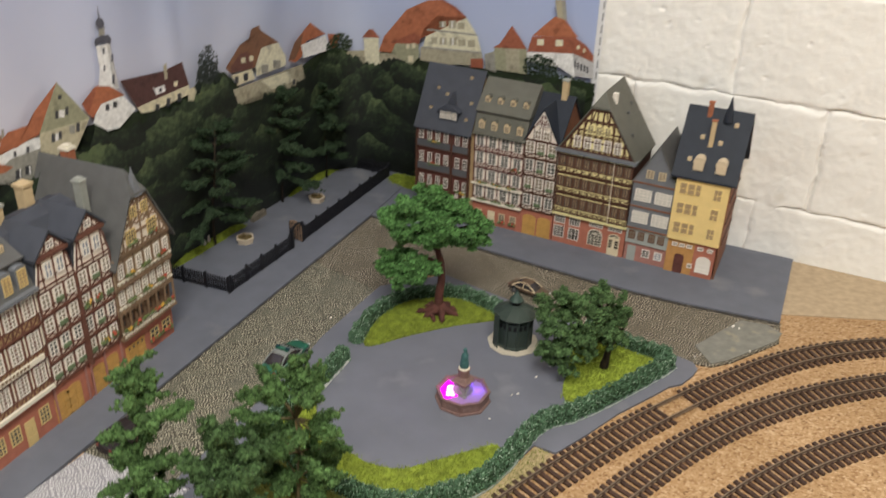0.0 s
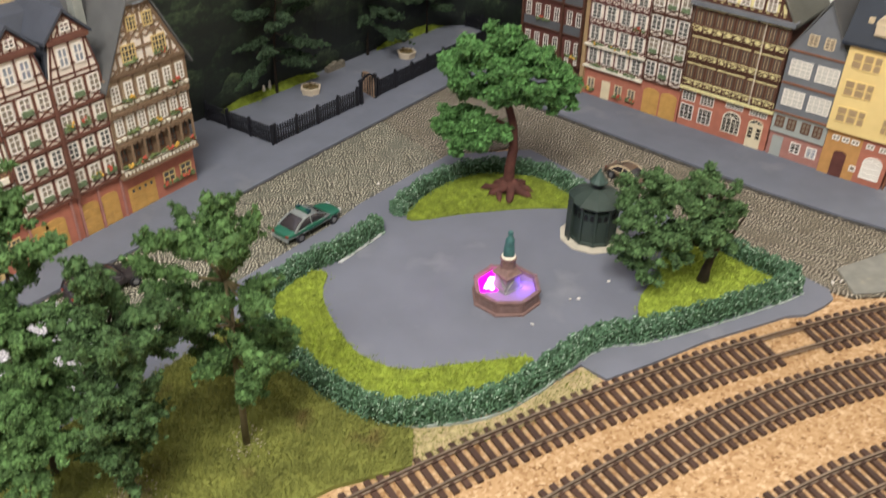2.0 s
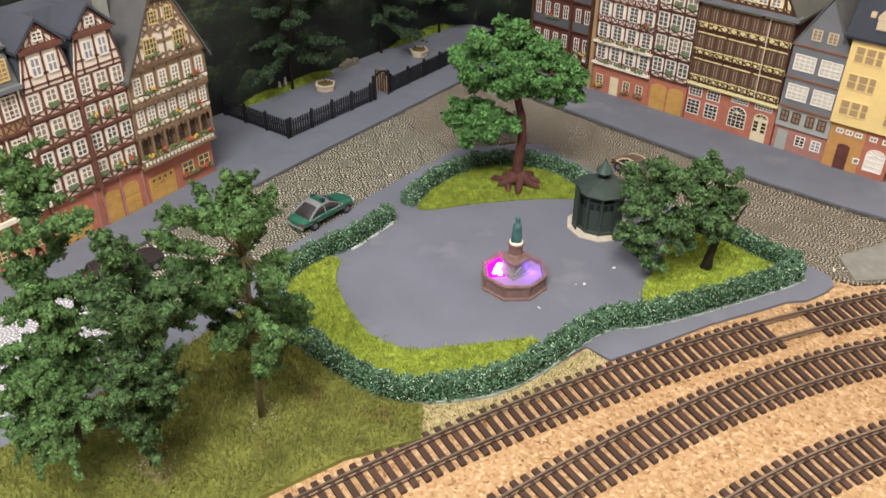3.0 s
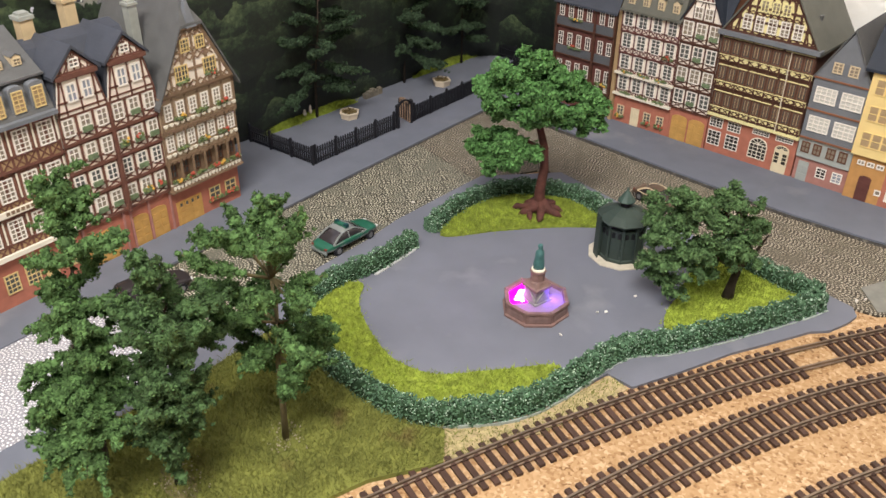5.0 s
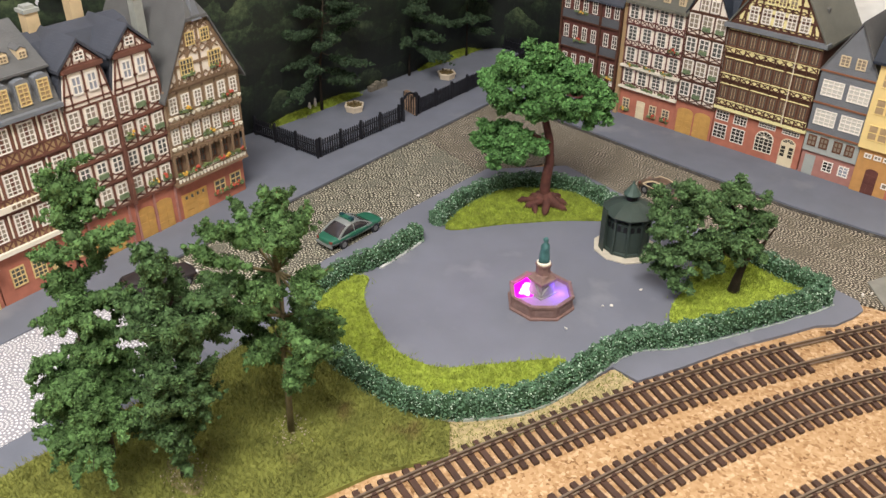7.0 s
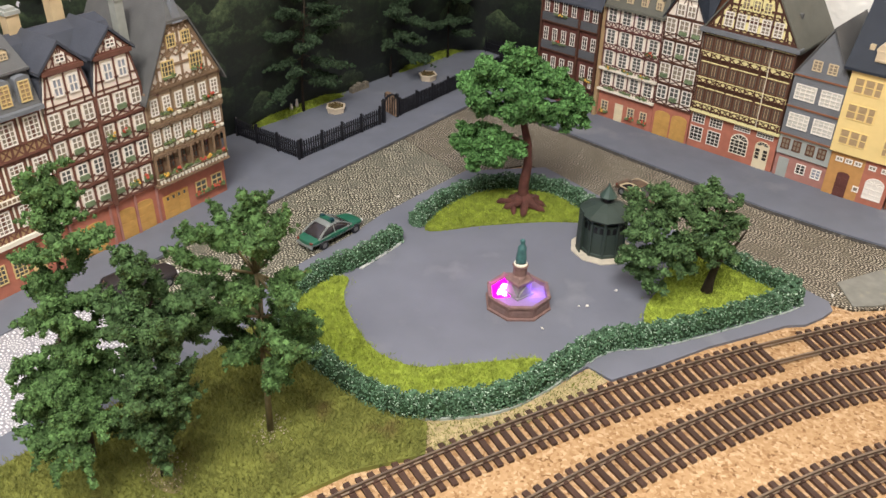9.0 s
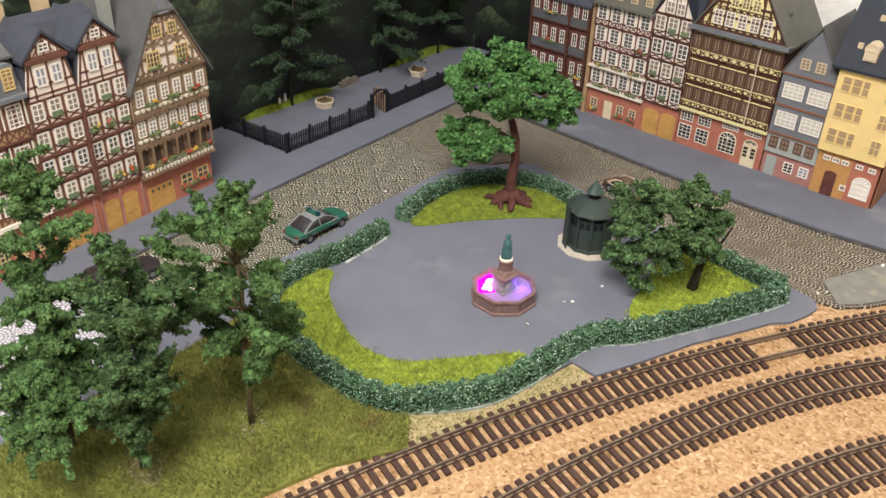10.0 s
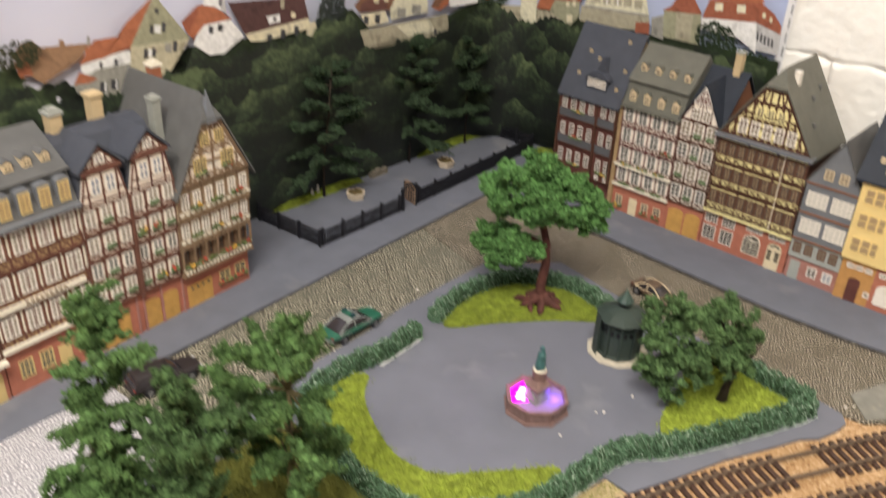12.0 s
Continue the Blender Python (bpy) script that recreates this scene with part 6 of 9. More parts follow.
printed([(0.7642, 0.1876), (0.7748, 0.1949), (0.7897, 0.2065), (0.8024, 0.2055), (0.8114, 0.2193), (0.8242, 0.2203), (0.8264, 0.2146), (0.8574, 0.1949), (0.8257, 0.1957), (0.812, 0.1766), (0.7711, 0.1801)], UMBER, "printed_roof", True)
printed([(0.7719, 0.1863), (0.7885, 0.1969), (0.8, 0.1973), (0.8104, 0.1875), (0.8084, 0.178), (0.7729, 0.1802)], ROOF, "printed_roof_shade", True)
printed([(0.7895, 0.1873), (0.7971, 0.1855), (0.7978, 0.1913), (0.7903, 0.193)], CREAM, "printed_window", True)
printed([(0.8032, 0.1862), (0.8101, 0.1846), (0.8108, 0.1904), (0.8039, 0.1919)], CREAM, "printed_window", True)
printed([(0.7766, 0.168), (0.7828, 0.1664), (0.7837, 0.174), (0.7776, 0.1755)], DARK, "printed_window", True)
printed([(0.7916, 0.1672), (0.7984, 0.1654), (0.7994, 0.1736), (0.7926, 0.1753)], DARK, "printed_window", True)
printed([(0.879, 0.1401), (0.8838, 0.1389), (0.8844, 0.1453), (0.8796, 0.1465)], DARK, "printed_window", True)
printed([(0.8226, 0.1679), (0.8346, 0.1649), (0.8356, 0.1745), (0.8236, 0.1774)], SHADE, "printed_window", True)
printed([(0.844, 0.1682), (0.8574, 0.1649), (0.8584, 0.1741), (0.8449, 0.1773)], SHADE, "printed_window", True)
printed([(0.9032, 0.1662), (0.8988, 0.1826), (0.9436, 0.1848), (0.951, 0.1655)], WHITE, "printed_house", True)
printed([(0.873, 0.1705), (0.8869, 0.1885), (0.9196, 0.2049), (0.9437, 0.1861), (0.9105, 0.1848), (0.9, 0.169), (0.887, 0.1646)], RED, "printed_roof", True)
printed([(0.873, 0.1705), (0.8869, 0.1885), (0.9044, 0.1947), (0.8974, 0.1796), (0.8851, 0.1684)], UMBER, "printed_roof_side", True)
printed([(0.9464, 0.1857), (0.9681, 0.1823), (0.9621, 0.1678), (0.9529, 0.1666)], RED, "printed_roof", True)
printed([(0.9099, 0.1769), (0.9156, 0.1756), (0.9161, 0.1822), (0.9104, 0.1835)], DARK, "printed_window", True)
printed([(0.9203, 0.1769), (0.9248, 0.1756), (0.9252, 0.1823), (0.9207, 0.1836)], DARK, "printed_window", True)
printed([(0.9286, 0.1767), (0.9331, 0.1756), (0.9335, 0.1824), (0.9289, 0.1834)], DARK, "printed_window", True)
printed([(0.936, 0.1774), (0.9405, 0.1764), (0.9408, 0.1832), (0.9363, 0.1842)], DARK, "printed_window", True)
printed([(0.9102, 0.1666), (0.9184, 0.1647), (0.9188, 0.1708), (0.9107, 0.1726)], DARK, "printed_window", True)
printed([(0.9252, 0.1656), (0.9307, 0.1641), (0.931, 0.1709), (0.9256, 0.1723)], DARK, "printed_window", True)
printed([(0.9755, 0.1613), (1.0045, 0.1618), (1.0049, 0.138), (0.99, 0.1399)], STONE, "printed_town_wall", True)
printed([(1.0035, 0.1777), (1.0238, 0.179), (1.0254, 0.1428), (1.0057, 0.1373)], LIME, "printed_tower", True)
printed([(1.0015, 0.178), (1.011, 0.1883), (1.0163, 0.1887), (1.0255, 0.1792)], BRICK, "printed_roof", True)
printed([(1.0254, 0.1608), (1.0534, 0.1628), (1.0543, 0.1545), (1.0254, 0.1407)], STONE, "printed_town_wall", True)
printed([(1.0806, 0.1759), (1.1613, 0.1807), (1.1643, 0.1656), (1.108, 0.1584), (1.0802, 0.1598)], STONE, "printed_town_wall", True)
printed([(1.0837, 0.1756), (1.0893, 0.1982), (1.1016, 0.2159), (1.1397, 0.2187), (1.1544, 0.2003), (1.1613, 0.1807)], LIME, "printed_house", True)
printed([(1.024, 0.162), (1.0304, 0.1812), (1.0606, 0.2178), (1.0832, 0.2295), (1.0921, 0.2331), (1.1098, 0.2352), (1.1262, 0.2288), (1.1404, 0.2188), (1.1016, 0.2162), (1.084, 0.1975), (1.0812, 0.1862), (1.0454, 0.1757), (1.0399, 0.1633)], RED, "printed_roof", True)
printed([(1.1098, 0.2352), (1.1262, 0.2288), (1.1404, 0.2188), (1.1353, 0.2195), (1.1204, 0.2274), (1.1055, 0.2341)], BRICK, "printed_roof_edge", True)
printed([(1.0837, 0.177), (1.1612, 0.1813), (1.1617, 0.179), (1.0829, 0.1748)], SHADE, "printed_cornice", True)
printed([(1.0893, 0.1992), (1.1536, 0.2012), (1.1548, 0.1991), (1.0886, 0.1971)], SHADE, "printed_cornice", True)
printed([(1.1054, 0.2027), (1.1143, 0.2039), (1.114, 0.2112), (1.1051, 0.21)], STONE, "printed_window", True)
printed([(1.1176, 0.2033), (1.1272, 0.2046), (1.1268, 0.2135), (1.1173, 0.2123)], STONE, "printed_window", True)
printed([(1.1294, 0.2039), (1.1382, 0.2051), (1.1378, 0.2126), (1.1291, 0.2115)], STONE, "printed_window", True)
printed([(1.095, 0.1817), (1.103, 0.1828), (1.1027, 0.1906), (1.0948, 0.1895)], STONE, "printed_window", True)
printed([(1.1064, 0.1823), (1.1158, 0.1836), (1.1155, 0.192), (1.1061, 0.1907)], STONE, "printed_window", True)
printed([(1.1192, 0.1834), (1.1284, 0.1847), (1.128, 0.1934), (1.1188, 0.1921)], STONE, "printed_window", True)
printed([(1.131, 0.1841), (1.1402, 0.1854), (1.1398, 0.193), (1.1307, 0.1917)], STONE, "printed_window", True)
printed([(1.1435, 0.1848), (1.1526, 0.1861), (1.1522, 0.1941), (1.1432, 0.1928)], STONE, "printed_window", True)
printed([(1.1091, 0.2035), (1.1106, 0.2037), (1.1103, 0.2104), (1.1089, 0.2102)], WHITE, "printed_window", True)
printed([(1.1213, 0.2045), (1.1231, 0.2047), (1.1228, 0.2126), (1.121, 0.2124)], WHITE, "printed_window", True)
printed([(1.1102, 0.1831), (1.112, 0.1834), (1.1118, 0.1911), (1.1099, 0.1909)], WHITE, "printed_window", True)
printed([(1.1229, 0.1842), (1.1247, 0.1845), (1.1244, 0.1926), (1.1225, 0.1923)], WHITE, "printed_window", True)
printed([(1.0407, 0.1631), (1.047, 0.1767), (1.0774, 0.183), (1.0797, 0.1639), (1.0686, 0.151), (1.0551, 0.156)], OLIVE, "printed_house", True)
printed([(1.0367, 0.1745), (1.0726, 0.1926), (1.0811, 0.1869), (1.079, 0.1791), (1.047, 0.1756)], BRICK, "printed_roof", True)
printed([(1.0612, 0.171), (1.0659, 0.1717), (1.0658, 0.1776), (1.0611, 0.1769)], CREAM, "printed_window", True)
printed([(1.069, 0.1728), (1.0737, 0.1735), (1.0736, 0.1797), (1.0689, 0.179)], CREAM, "printed_window", True)
printed([(1.0638, 0.1545), (1.0716, 0.1557), (1.0715, 0.1641), (1.0637, 0.1629)], CREAM, "printed_window", True)
printed([(1.1479, 0.1716), (1.1638, 0.174), (1.1645, 0.1622), (1.1484, 0.1611)], BRICK, "printed_shed", True)
printed([(1.165, 0.1792), (1.1783, 0.1851), (1.1814, 0.16), (1.1675, 0.162)], SHADE, "printed_town_wall", True)
printed([(1.177, 0.1889), (1.2171, 0.1927), (1.2206, 0.1635), (1.1804, 0.1633)], OLIVE, "printed_tower", True)
printed([(1.1908, 0.1896), (1.2082, 0.1917), (1.211, 0.165), (1.194, 0.164)], STONE, "printed_tower_light", True)
printed([(1.1752, 0.1887), (1.1834, 0.1941), (1.1975, 0.2172), (1.2071, 0.2056), (1.2178, 0.1928)], BRICK, "printed_roof", True)
printed([(1.2715, 0.1967), (1.2965, 0.1902), (1.2981, 0.1711), (1.2763, 0.1709)], GREY, "printed_house_side", True)
printed([(1.2177, 0.1895), (1.2722, 0.1965), (1.2772, 0.1684), (1.2573, 0.1784), (1.23, 0.1789), (1.2189, 0.1792)], WHITE, "printed_house", True)
printed([(1.2226, 0.209), (1.2472, 0.2337), (1.2592, 0.2321), (1.2761, 0.2144), (1.2723, 0.2139)], RED, "printed_roof", True)
printed([(1.218, 0.1902), (1.2227, 0.2084), (1.2722, 0.2145), (1.2868, 0.2065), (1.2957, 0.197), (1.2966, 0.1895), (1.2722, 0.1958)], BRICK, "printed_roof", True)
printed([(1.2293, 0.199), (1.2373, 0.2001), (1.2367, 0.2071), (1.2287, 0.206)], LIME, "printed_window", True)
printed([(1.2511, 0.2011), (1.2596, 0.2023), (1.2589, 0.2095), (1.2504, 0.2083)], LIME, "printed_window", True)
printed([(1.2753, 0.1799), (1.2772, 0.1802), (1.2764, 0.1881), (1.2744, 0.1878)], DARK, "printed_window", True)
printed([(1.2791, 0.1788), (1.281, 0.1791), (1.2801, 0.1871), (1.2782, 0.1868)], DARK, "printed_window", True)
printed([(1.2828, 0.1778), (1.2848, 0.1781), (1.2839, 0.186), (1.2819, 0.1857)], DARK, "printed_window", True)
printed([(1.2865, 0.1771), (1.2885, 0.1774), (1.2876, 0.185), (1.2857, 0.1847)], DARK, "printed_window", True)
printed([(1.2902, 0.1764), (1.2922, 0.1767), (1.2913, 0.184), (1.2894, 0.1837)], DARK, "printed_window", True)
printed([(1.2763, 0.2012), (1.2795, 0.2017), (1.279, 0.206), (1.2758, 0.2056)], CREAM, "printed_window", True)
printed([(1.2838, 0.1985), (1.2863, 0.1988), (1.2859, 0.2032), (1.2833, 0.2028)], CREAM, "printed_window", True)
printed([(1.2455, 0.2513), (1.2577, 0.2527), (1.2616, 0.2312), (1.2506, 0.2329)], STONE, "printed_turret", True)
printed([(1.2532, 0.2522), (1.2577, 0.2527), (1.2616, 0.2312), (1.2572, 0.2325)], SHADE, "printed_turret_side", True)
# tree crowns in the print: many small leaf patches
BR = np.random.default_rng(21)


def printed_crown(p, z, rp, rz, n, colour):
    bm = bmesh.new()
    for _ in range(n):
        a, r = BR.uniform(0, 2 * math.pi), math.sqrt(BR.uniform(0, 1))
        c, d = p + rp * r * math.cos(a), z + rz * r * math.sin(a)
        s = BR.uniform(0.0008, 0.0021)
        LAYER[0] += 0.01
        off = 0.0044 + 0.00004 * LAYER[0]
        k = [BR.uniform(0, 2 * math.pi) for _ in range(5)]
        bm.faces.new([bm.verts.new(sheet_at(*picture(c + s * math.cos(q), d + s * math.sin(q)), off)) for q in sorted(k)])
    part("printed_tree", bm, ink(colour), backdrop)


def wood_material():
    """Printed leaf masses: crowns lit from above, darker towards the ground."""
    m = bpy.data.materials.new("printed_wood")
    m.use_nodes = True
    nt = m.node_tree
    b = nt.nodes["Principled BSDF"]
    b.inputs["Roughness"].default_value = 0.55
    N = nt.nodes.new
    uv = N("ShaderNodeUVMap")
    fine = N("ShaderNodeTexNoise")
    fine.inputs["Scale"].default_value, fine.inputs["Detail"].default_value, fine.inputs["Roughness"].default_value = 170, 9, 0.72
    nt.links.new(uv.outputs[0], fine.inputs["Vector"])
    warp = N("ShaderNodeMixRGB")
    warp.blend_type, warp.inputs[0].default_value = "ADD", 0.014
    wn = N("ShaderNodeTexNoise")
    wn.inputs["Scale"].default_value, wn.inputs["Detail"].default_value = 60, 6
    nt.links.new(uv.outputs[0], wn.inputs["Vector"])
    nt.links.new(uv.outputs[0], warp.inputs[1])
    nt.links.new(wn.outputs["Color"], warp.inputs[2])
    big = N("ShaderNodeTexNoise")
    big.inputs["Scale"].default_value, big.inputs["Detail"].default_value = 46, 5
    nt.links.new(warp.outputs[0], big.inputs["Vector"])
    sep = N("ShaderNodeSeparateXYZ")
    nt.links.new(uv.outputs[0], sep.inputs[0])

    def mth(op, a, c):
        n = N("ShaderNodeMath")
        n.operation = op
        for i, q in enumerate((a, c)):
            if isinstance(q, float):
                n.inputs[i].default_value = q
            else:
                nt.links.new(q, n.inputs[i])
        return n.outputs[0]

    vor = N("ShaderNodeTexVoronoi")
    vor.inputs["Scale"].default_value, vor.inputs["Randomness"].default_value = 34, 1.0
    nt.links.new(warp.outputs[0], vor.inputs["Vector"])
    wsep, vsep = N("ShaderNodeSeparateXYZ"), N("ShaderNodeSeparateXYZ")
    nt.links.new(warp.outputs[0], wsep.inputs[0])
    nt.links.new(vor.outputs["Position"], vsep.inputs[0])
    csep = N("ShaderNodeSeparateXYZ")
    nt.links.new(vor.outputs["Color"], csep.inputs[0])
    top = mth("MULTIPLY", mth("SUBTRACT", wsep.outputs[1], vsep.outputs[1]), 7.0)
    tone = mth("MULTIPLY", mth("SUBTRACT", csep.outputs[0], 0.5), 0.16)
    fac = mth("ADD", mth("MULTIPLY", big.outputs["Fac"], 0.34), mth("MULTIPLY", fine.outputs["Fac"], 0.74))
    fac = mth("ADD", fac, mth("ADD", top, tone))
    fac = mth("ADD", fac, mth("MULTIPLY", mth("SUBTRACT", sep.outputs[1], 0.13), 1.0))
    r = N("ShaderNodeValToRGB")
    e = r.color_ramp.elements
    e[0].position, e[0].color = 0.40, (0.008, 0.011, 0.009, 1)
    e[1].position, e[1].color = 0.78, (0.105, 0.140, 0.066, 1)
    for pos, col in ((0.53, (0.014, 0.022, 0.013, 1)), (0.63, (0.038, 0.058, 0.029, 1))):
        k = e.new(pos)
        k.position, k.color = pos, col
    nt.links.new(fac, r.inputs["Fac"])
    nt.links.new(r.outputs["Color"], b.inputs["Base Color"])
    return m


printed_crown(0.742, 0.158, 0.018, 0.028, 800, (0.026, 0.034, 0.028))
printed_crown(0.744, 0.180, 0.014, 0.020, 330, (0.034, 0.042, 0.040))
printed_crown(0.950, 0.132, 0.020, 0.014, 420, (0.020, 0.034, 0.015))
printed_crown(1.225, 0.142, 0.022, 0.016, 500, (0.016, 0.028, 0.013))
printed_crown(1.262, 0.128, 0.030, 0.013, 500, (0.020, 0.034, 0.014))
printed_crown(0.440, 0.200, 0.018, 0.010, 240, (0.03, 0.032, 0.014))
TREELINE = ([0.40, 0.43, 0.47, 0.58, 0.595, 0.615, 0.65, 0.72, 0.735, 0.768, 0.778, 0.80, 0.84, 0.88, 0.90, 0.93, 0.965, 0.985, 1.01, 1.03, 1.06, 1.15, 1.19, 1.22, 1.30],
            [0.182, 0.180, 0.160, 0.164, 0.176, 0.162, 0.161, 0.157, 0.166, 0.160, 0.122, 0.119, 0.118, 0.114, 0.120, 0.124, 0.124, 0.104, 0.106, 0.116, 0.112, 0.112, 0.122, 0.132, 0.130])


def wood_strip():
    """The printed wood before the town, with a ragged leafy outline."""
    n, rows = 1500, 5
    vs, fs, uvs = [], [], []
    for i in range(n + 1):
        p = 0.40 + 0.893 * i / n
        z = float(np.interp(p, *TREELINE))
        z += 0.0075 * noise.noise(Vector((p * 70, 3.1, 0))) + 0.0045 * noise.noise(Vector((p * 190, 7.7, 0))) + 0.0028 * noise.noise(Vector((p * 520, 1.3, 0))) + 0.0016 * noise.noise(Vector((p * 1300, 2.3, 0)))
        for j in range(rows + 1):
            P, Z = picture(p, z * j / rows)
            Z = Z * j / rows + (1 - j / rows) * (-0.002)
            vs.append(sheet_at(min(P, SHEET_END - 0.0005), Z, 0.0008 + 0.0117 * min(1.0, 1.6 * j / rows)))
            uvs.append((P, Z))
    for i in range(n):
        for j in range(rows):
            a = i * (rows + 1) + j
            fs.append((a, a + rows + 1, a + rows + 2, a + 1))
    me = bpy.data.meshes.new("printed_wood")
    me.from_pydata(vs, [], fs)
    layer = me.uv_layers.new(name="UVMap")
    for poly in me.polygons:
        for li in poly.loop_indices:
            layer.data[li].uv = uvs[me.loops[li].vertex_index]
    me.materials.append(wood_material())
    ob = new("printed_wood", me)
    ob.parent = backdrop


wood_strip()


# ---- park ----
def scatter_in(poly, n, rng):
    """Random places inside an outline."""
    P = np.array(poly)
    lo, hi = P.min(0), P.max(0)
    q = rng.uniform(lo, hi, (n * 3, 2))
    inside = np.zeros(len(q), bool)
    j = len(P) - 1
    for i in range(len(P)):
        a, b = P[i], P[j]
        hit = ((a[1] > q[:, 1]) != (b[1] > q[:, 1])) & (q[:, 0] < (b[0] - a[0]) * (q[:, 1] - a[1]) / (b[1] - a[1] + 1e-12) + a[0])
        inside ^= hit
        j = i
    return q[inside][:n]


def blades(name, pts, length, width, material, z, rng, label, category):
    """Short upright fibres as one mesh."""
    n = len(pts)
    a = rng.uniform(0, 2 * math.pi, n)
    lean = rng.normal(0, 0.55, (n, 2))
    h = length * rng.uniform(0.5, 1.2, n)
    base = np.c_[pts, np.zeros(n) + z]
    side = np.c_[np.cos(a), np.sin(a), np.zeros(n)] * width / 2
    tip = base + np.c_[lean * h[:, None], h]
    V = np.stack([base - side, base + side, tip], 1).reshape(-1, 3)
    F = np.arange(n * 3).reshape(n, 3)
    me = bpy.data.meshes.new(name)
    me.from_pydata(V.tolist(), [], F.tolist())
    me.materials.append(material)
    return tagged(new(name, me), label, category, kind="stuff")


def flock_patch(name, ctrl, rng, label):
    poly = [tuple(p) for p in spline(ctrl, 6, True)]
    sheet(name + "_base", poly, -0.0018, 0.0012, M["lawn"], label, "lawn")
    pts = scatter_in(poly, 9000, rng)
    pts = np.concatenate([pts, pts[:1800] + rng.normal(0, 0.0030, (1800, 2))])
    blades(name + "_fibres", pts, 0.0024, 0.0007, M["lawn"], 0.0010, rng, label, "lawn")


GR = np.random.default_rng(3)
flock_patch("lawn_front", [(-0.318, 0.512), (-0.310, 0.476), (-0.262, 0.449), (-0.215, 0.443), (-0.184, 0.448), (-0.160, 0.474), (-0.146, 0.512), (-0.150, 0.532), (-0.180, 0.503), (-0.205, 0.479), (-0.232, 0.474), (-0.254, 0.481), (-0.282, 0.497), (-0.296, 0.510), (-0.306, 0.525)], GR, "bright yellow-green flocked lawn inside the hedge")
flock_patch("lawn_oak", [(-0.303, 0.612), (-0.271, 0.646), (-0.238, 0.679), (-0.206, 0.705), (-0.214, 0.718), (-0.257, 0.724), (-0.296, 0.702), (-0.311, 0.662)], GR, "bright yellow-green flocked lawn under the spreading tree")
flock_patch("lawn_bush", [(-0.104, 0.600), (-0.119, 0.618), (-0.123, 0.650), (-0.130, 0.700), (-0.122, 0.726), (-0.098, 0.729), (-0.066, 0.719), (-0.052, 0.700), (-0.064, 0.660), (-0.086, 0.622)], GR, "bright yellow-green flocked lawn inside the hedge corner")
flock_patch("lawn_fence", [(-0.575, 0.652), (-0.554, 0.662), (-0.541, 0.690), (-0.543, 0.728), (-0.541, 0.770), (-0.553, 0.786), (-0.566, 0.75), (-0.568, 0.70)], GR, "yellow-green grass strip along the backdrop")
flock_patch("lawn_fence_far", [(-0.550, 0.850), (-0.537, 0.868), (-0.526, 0.900), (-0.521, 0.950), (-0.518, 0.975), (-0.530, 0.992), (-0.546, 0.94), (-0.549, 0.90)], GR, "yellow-green grass strip along the backdrop")
flock_patch("lawn_far_corner", [(-0.440, 0.962), (-0.385, 0.945), (-0.384, 0.975), (-0.440, 0.985)], GR, "small yellow-green grass patch beside the corner house")



def lawn_bank(name, y0, y1, front, rise):
    """A low flocked bank against the foot of the backdrop; front: how far it reaches out at each end."""
    n = 40
    bm = bmesh.new()
    rows = []
    for i in range(n + 1):
        y = y0 + (y1 - y0) * i / n
        g = min(1.0, 5 * i / n, 5 * (n - i) / n) * (1 + 0.25 * noise.noise(Vector((0, y * 60, 0))))
        a = left(y) + 0.0102
        b = front[0] + (front[1] - front[0]) * i / n + 0.0015 * noise.noise(Vector((3, y * 80, 0)))
        rows.append([(a, y, -0.001), (a, y, 0.0012 + rise * g), (a * 0.55 + b * 0.45, y, 0.0012 + rise * g * 0.72), (b, y, 0.0008), (b, y, -0.001)])
    vs = [[bm.verts.new(p) for p in r] for r in rows]
    for r, q in zip(vs, vs[1:]):
        for k in range(4):
            bm.faces.new([r[k], r[k + 1], q[k + 1], q[k]])
    bm.faces.new(vs[0])
    bm.faces.new(vs[-1][::-1])
    label = "yellow-green grassy bank along the backdrop"
    structure(name, bm, M["lawn"], label, "lawn")
    rng = np.random.default_rng(8)
    for k in range(4):
        i = rng.integers(0, n, 700)
        t, w = rng.uniform(0, 1, 700), (k + rng.uniform(0, 1, 700)) / 4
        R = np.array(rows)
        lo = R[i] * (1 - t)[:, None, None] + R[i + 1] * t[:, None, None]
        q = np.where((w < 0.5)[:, None], lo[:, 1] * (1 - 2 * w)[:, None] + lo[:, 2] * (2 * w)[:, None], lo[:, 2] * (2 - 2 * w)[:, None] + lo[:, 3] * (2 * w - 1)[:, None])
        blades(name + "_fibres", q[:, :2], 0.0024, 0.0007, M["lawn"], q[:, 2], rng, label, "lawn")


lawn_bank("lawn_bank_near", 0.655, 0.772, (-0.545, -0.534), 0.0058)
lawn_bank("lawn_bank_far", 0.862, 0.985, (-0.531, -0.518), 0.0064)

TR1 = (1.1016, -0.1216, 1.3617)


def track_x(y, o):
    return TR1[0] - math.sqrt((TR1[2] + o) ** 2 - (y - TR1[1]) ** 2)


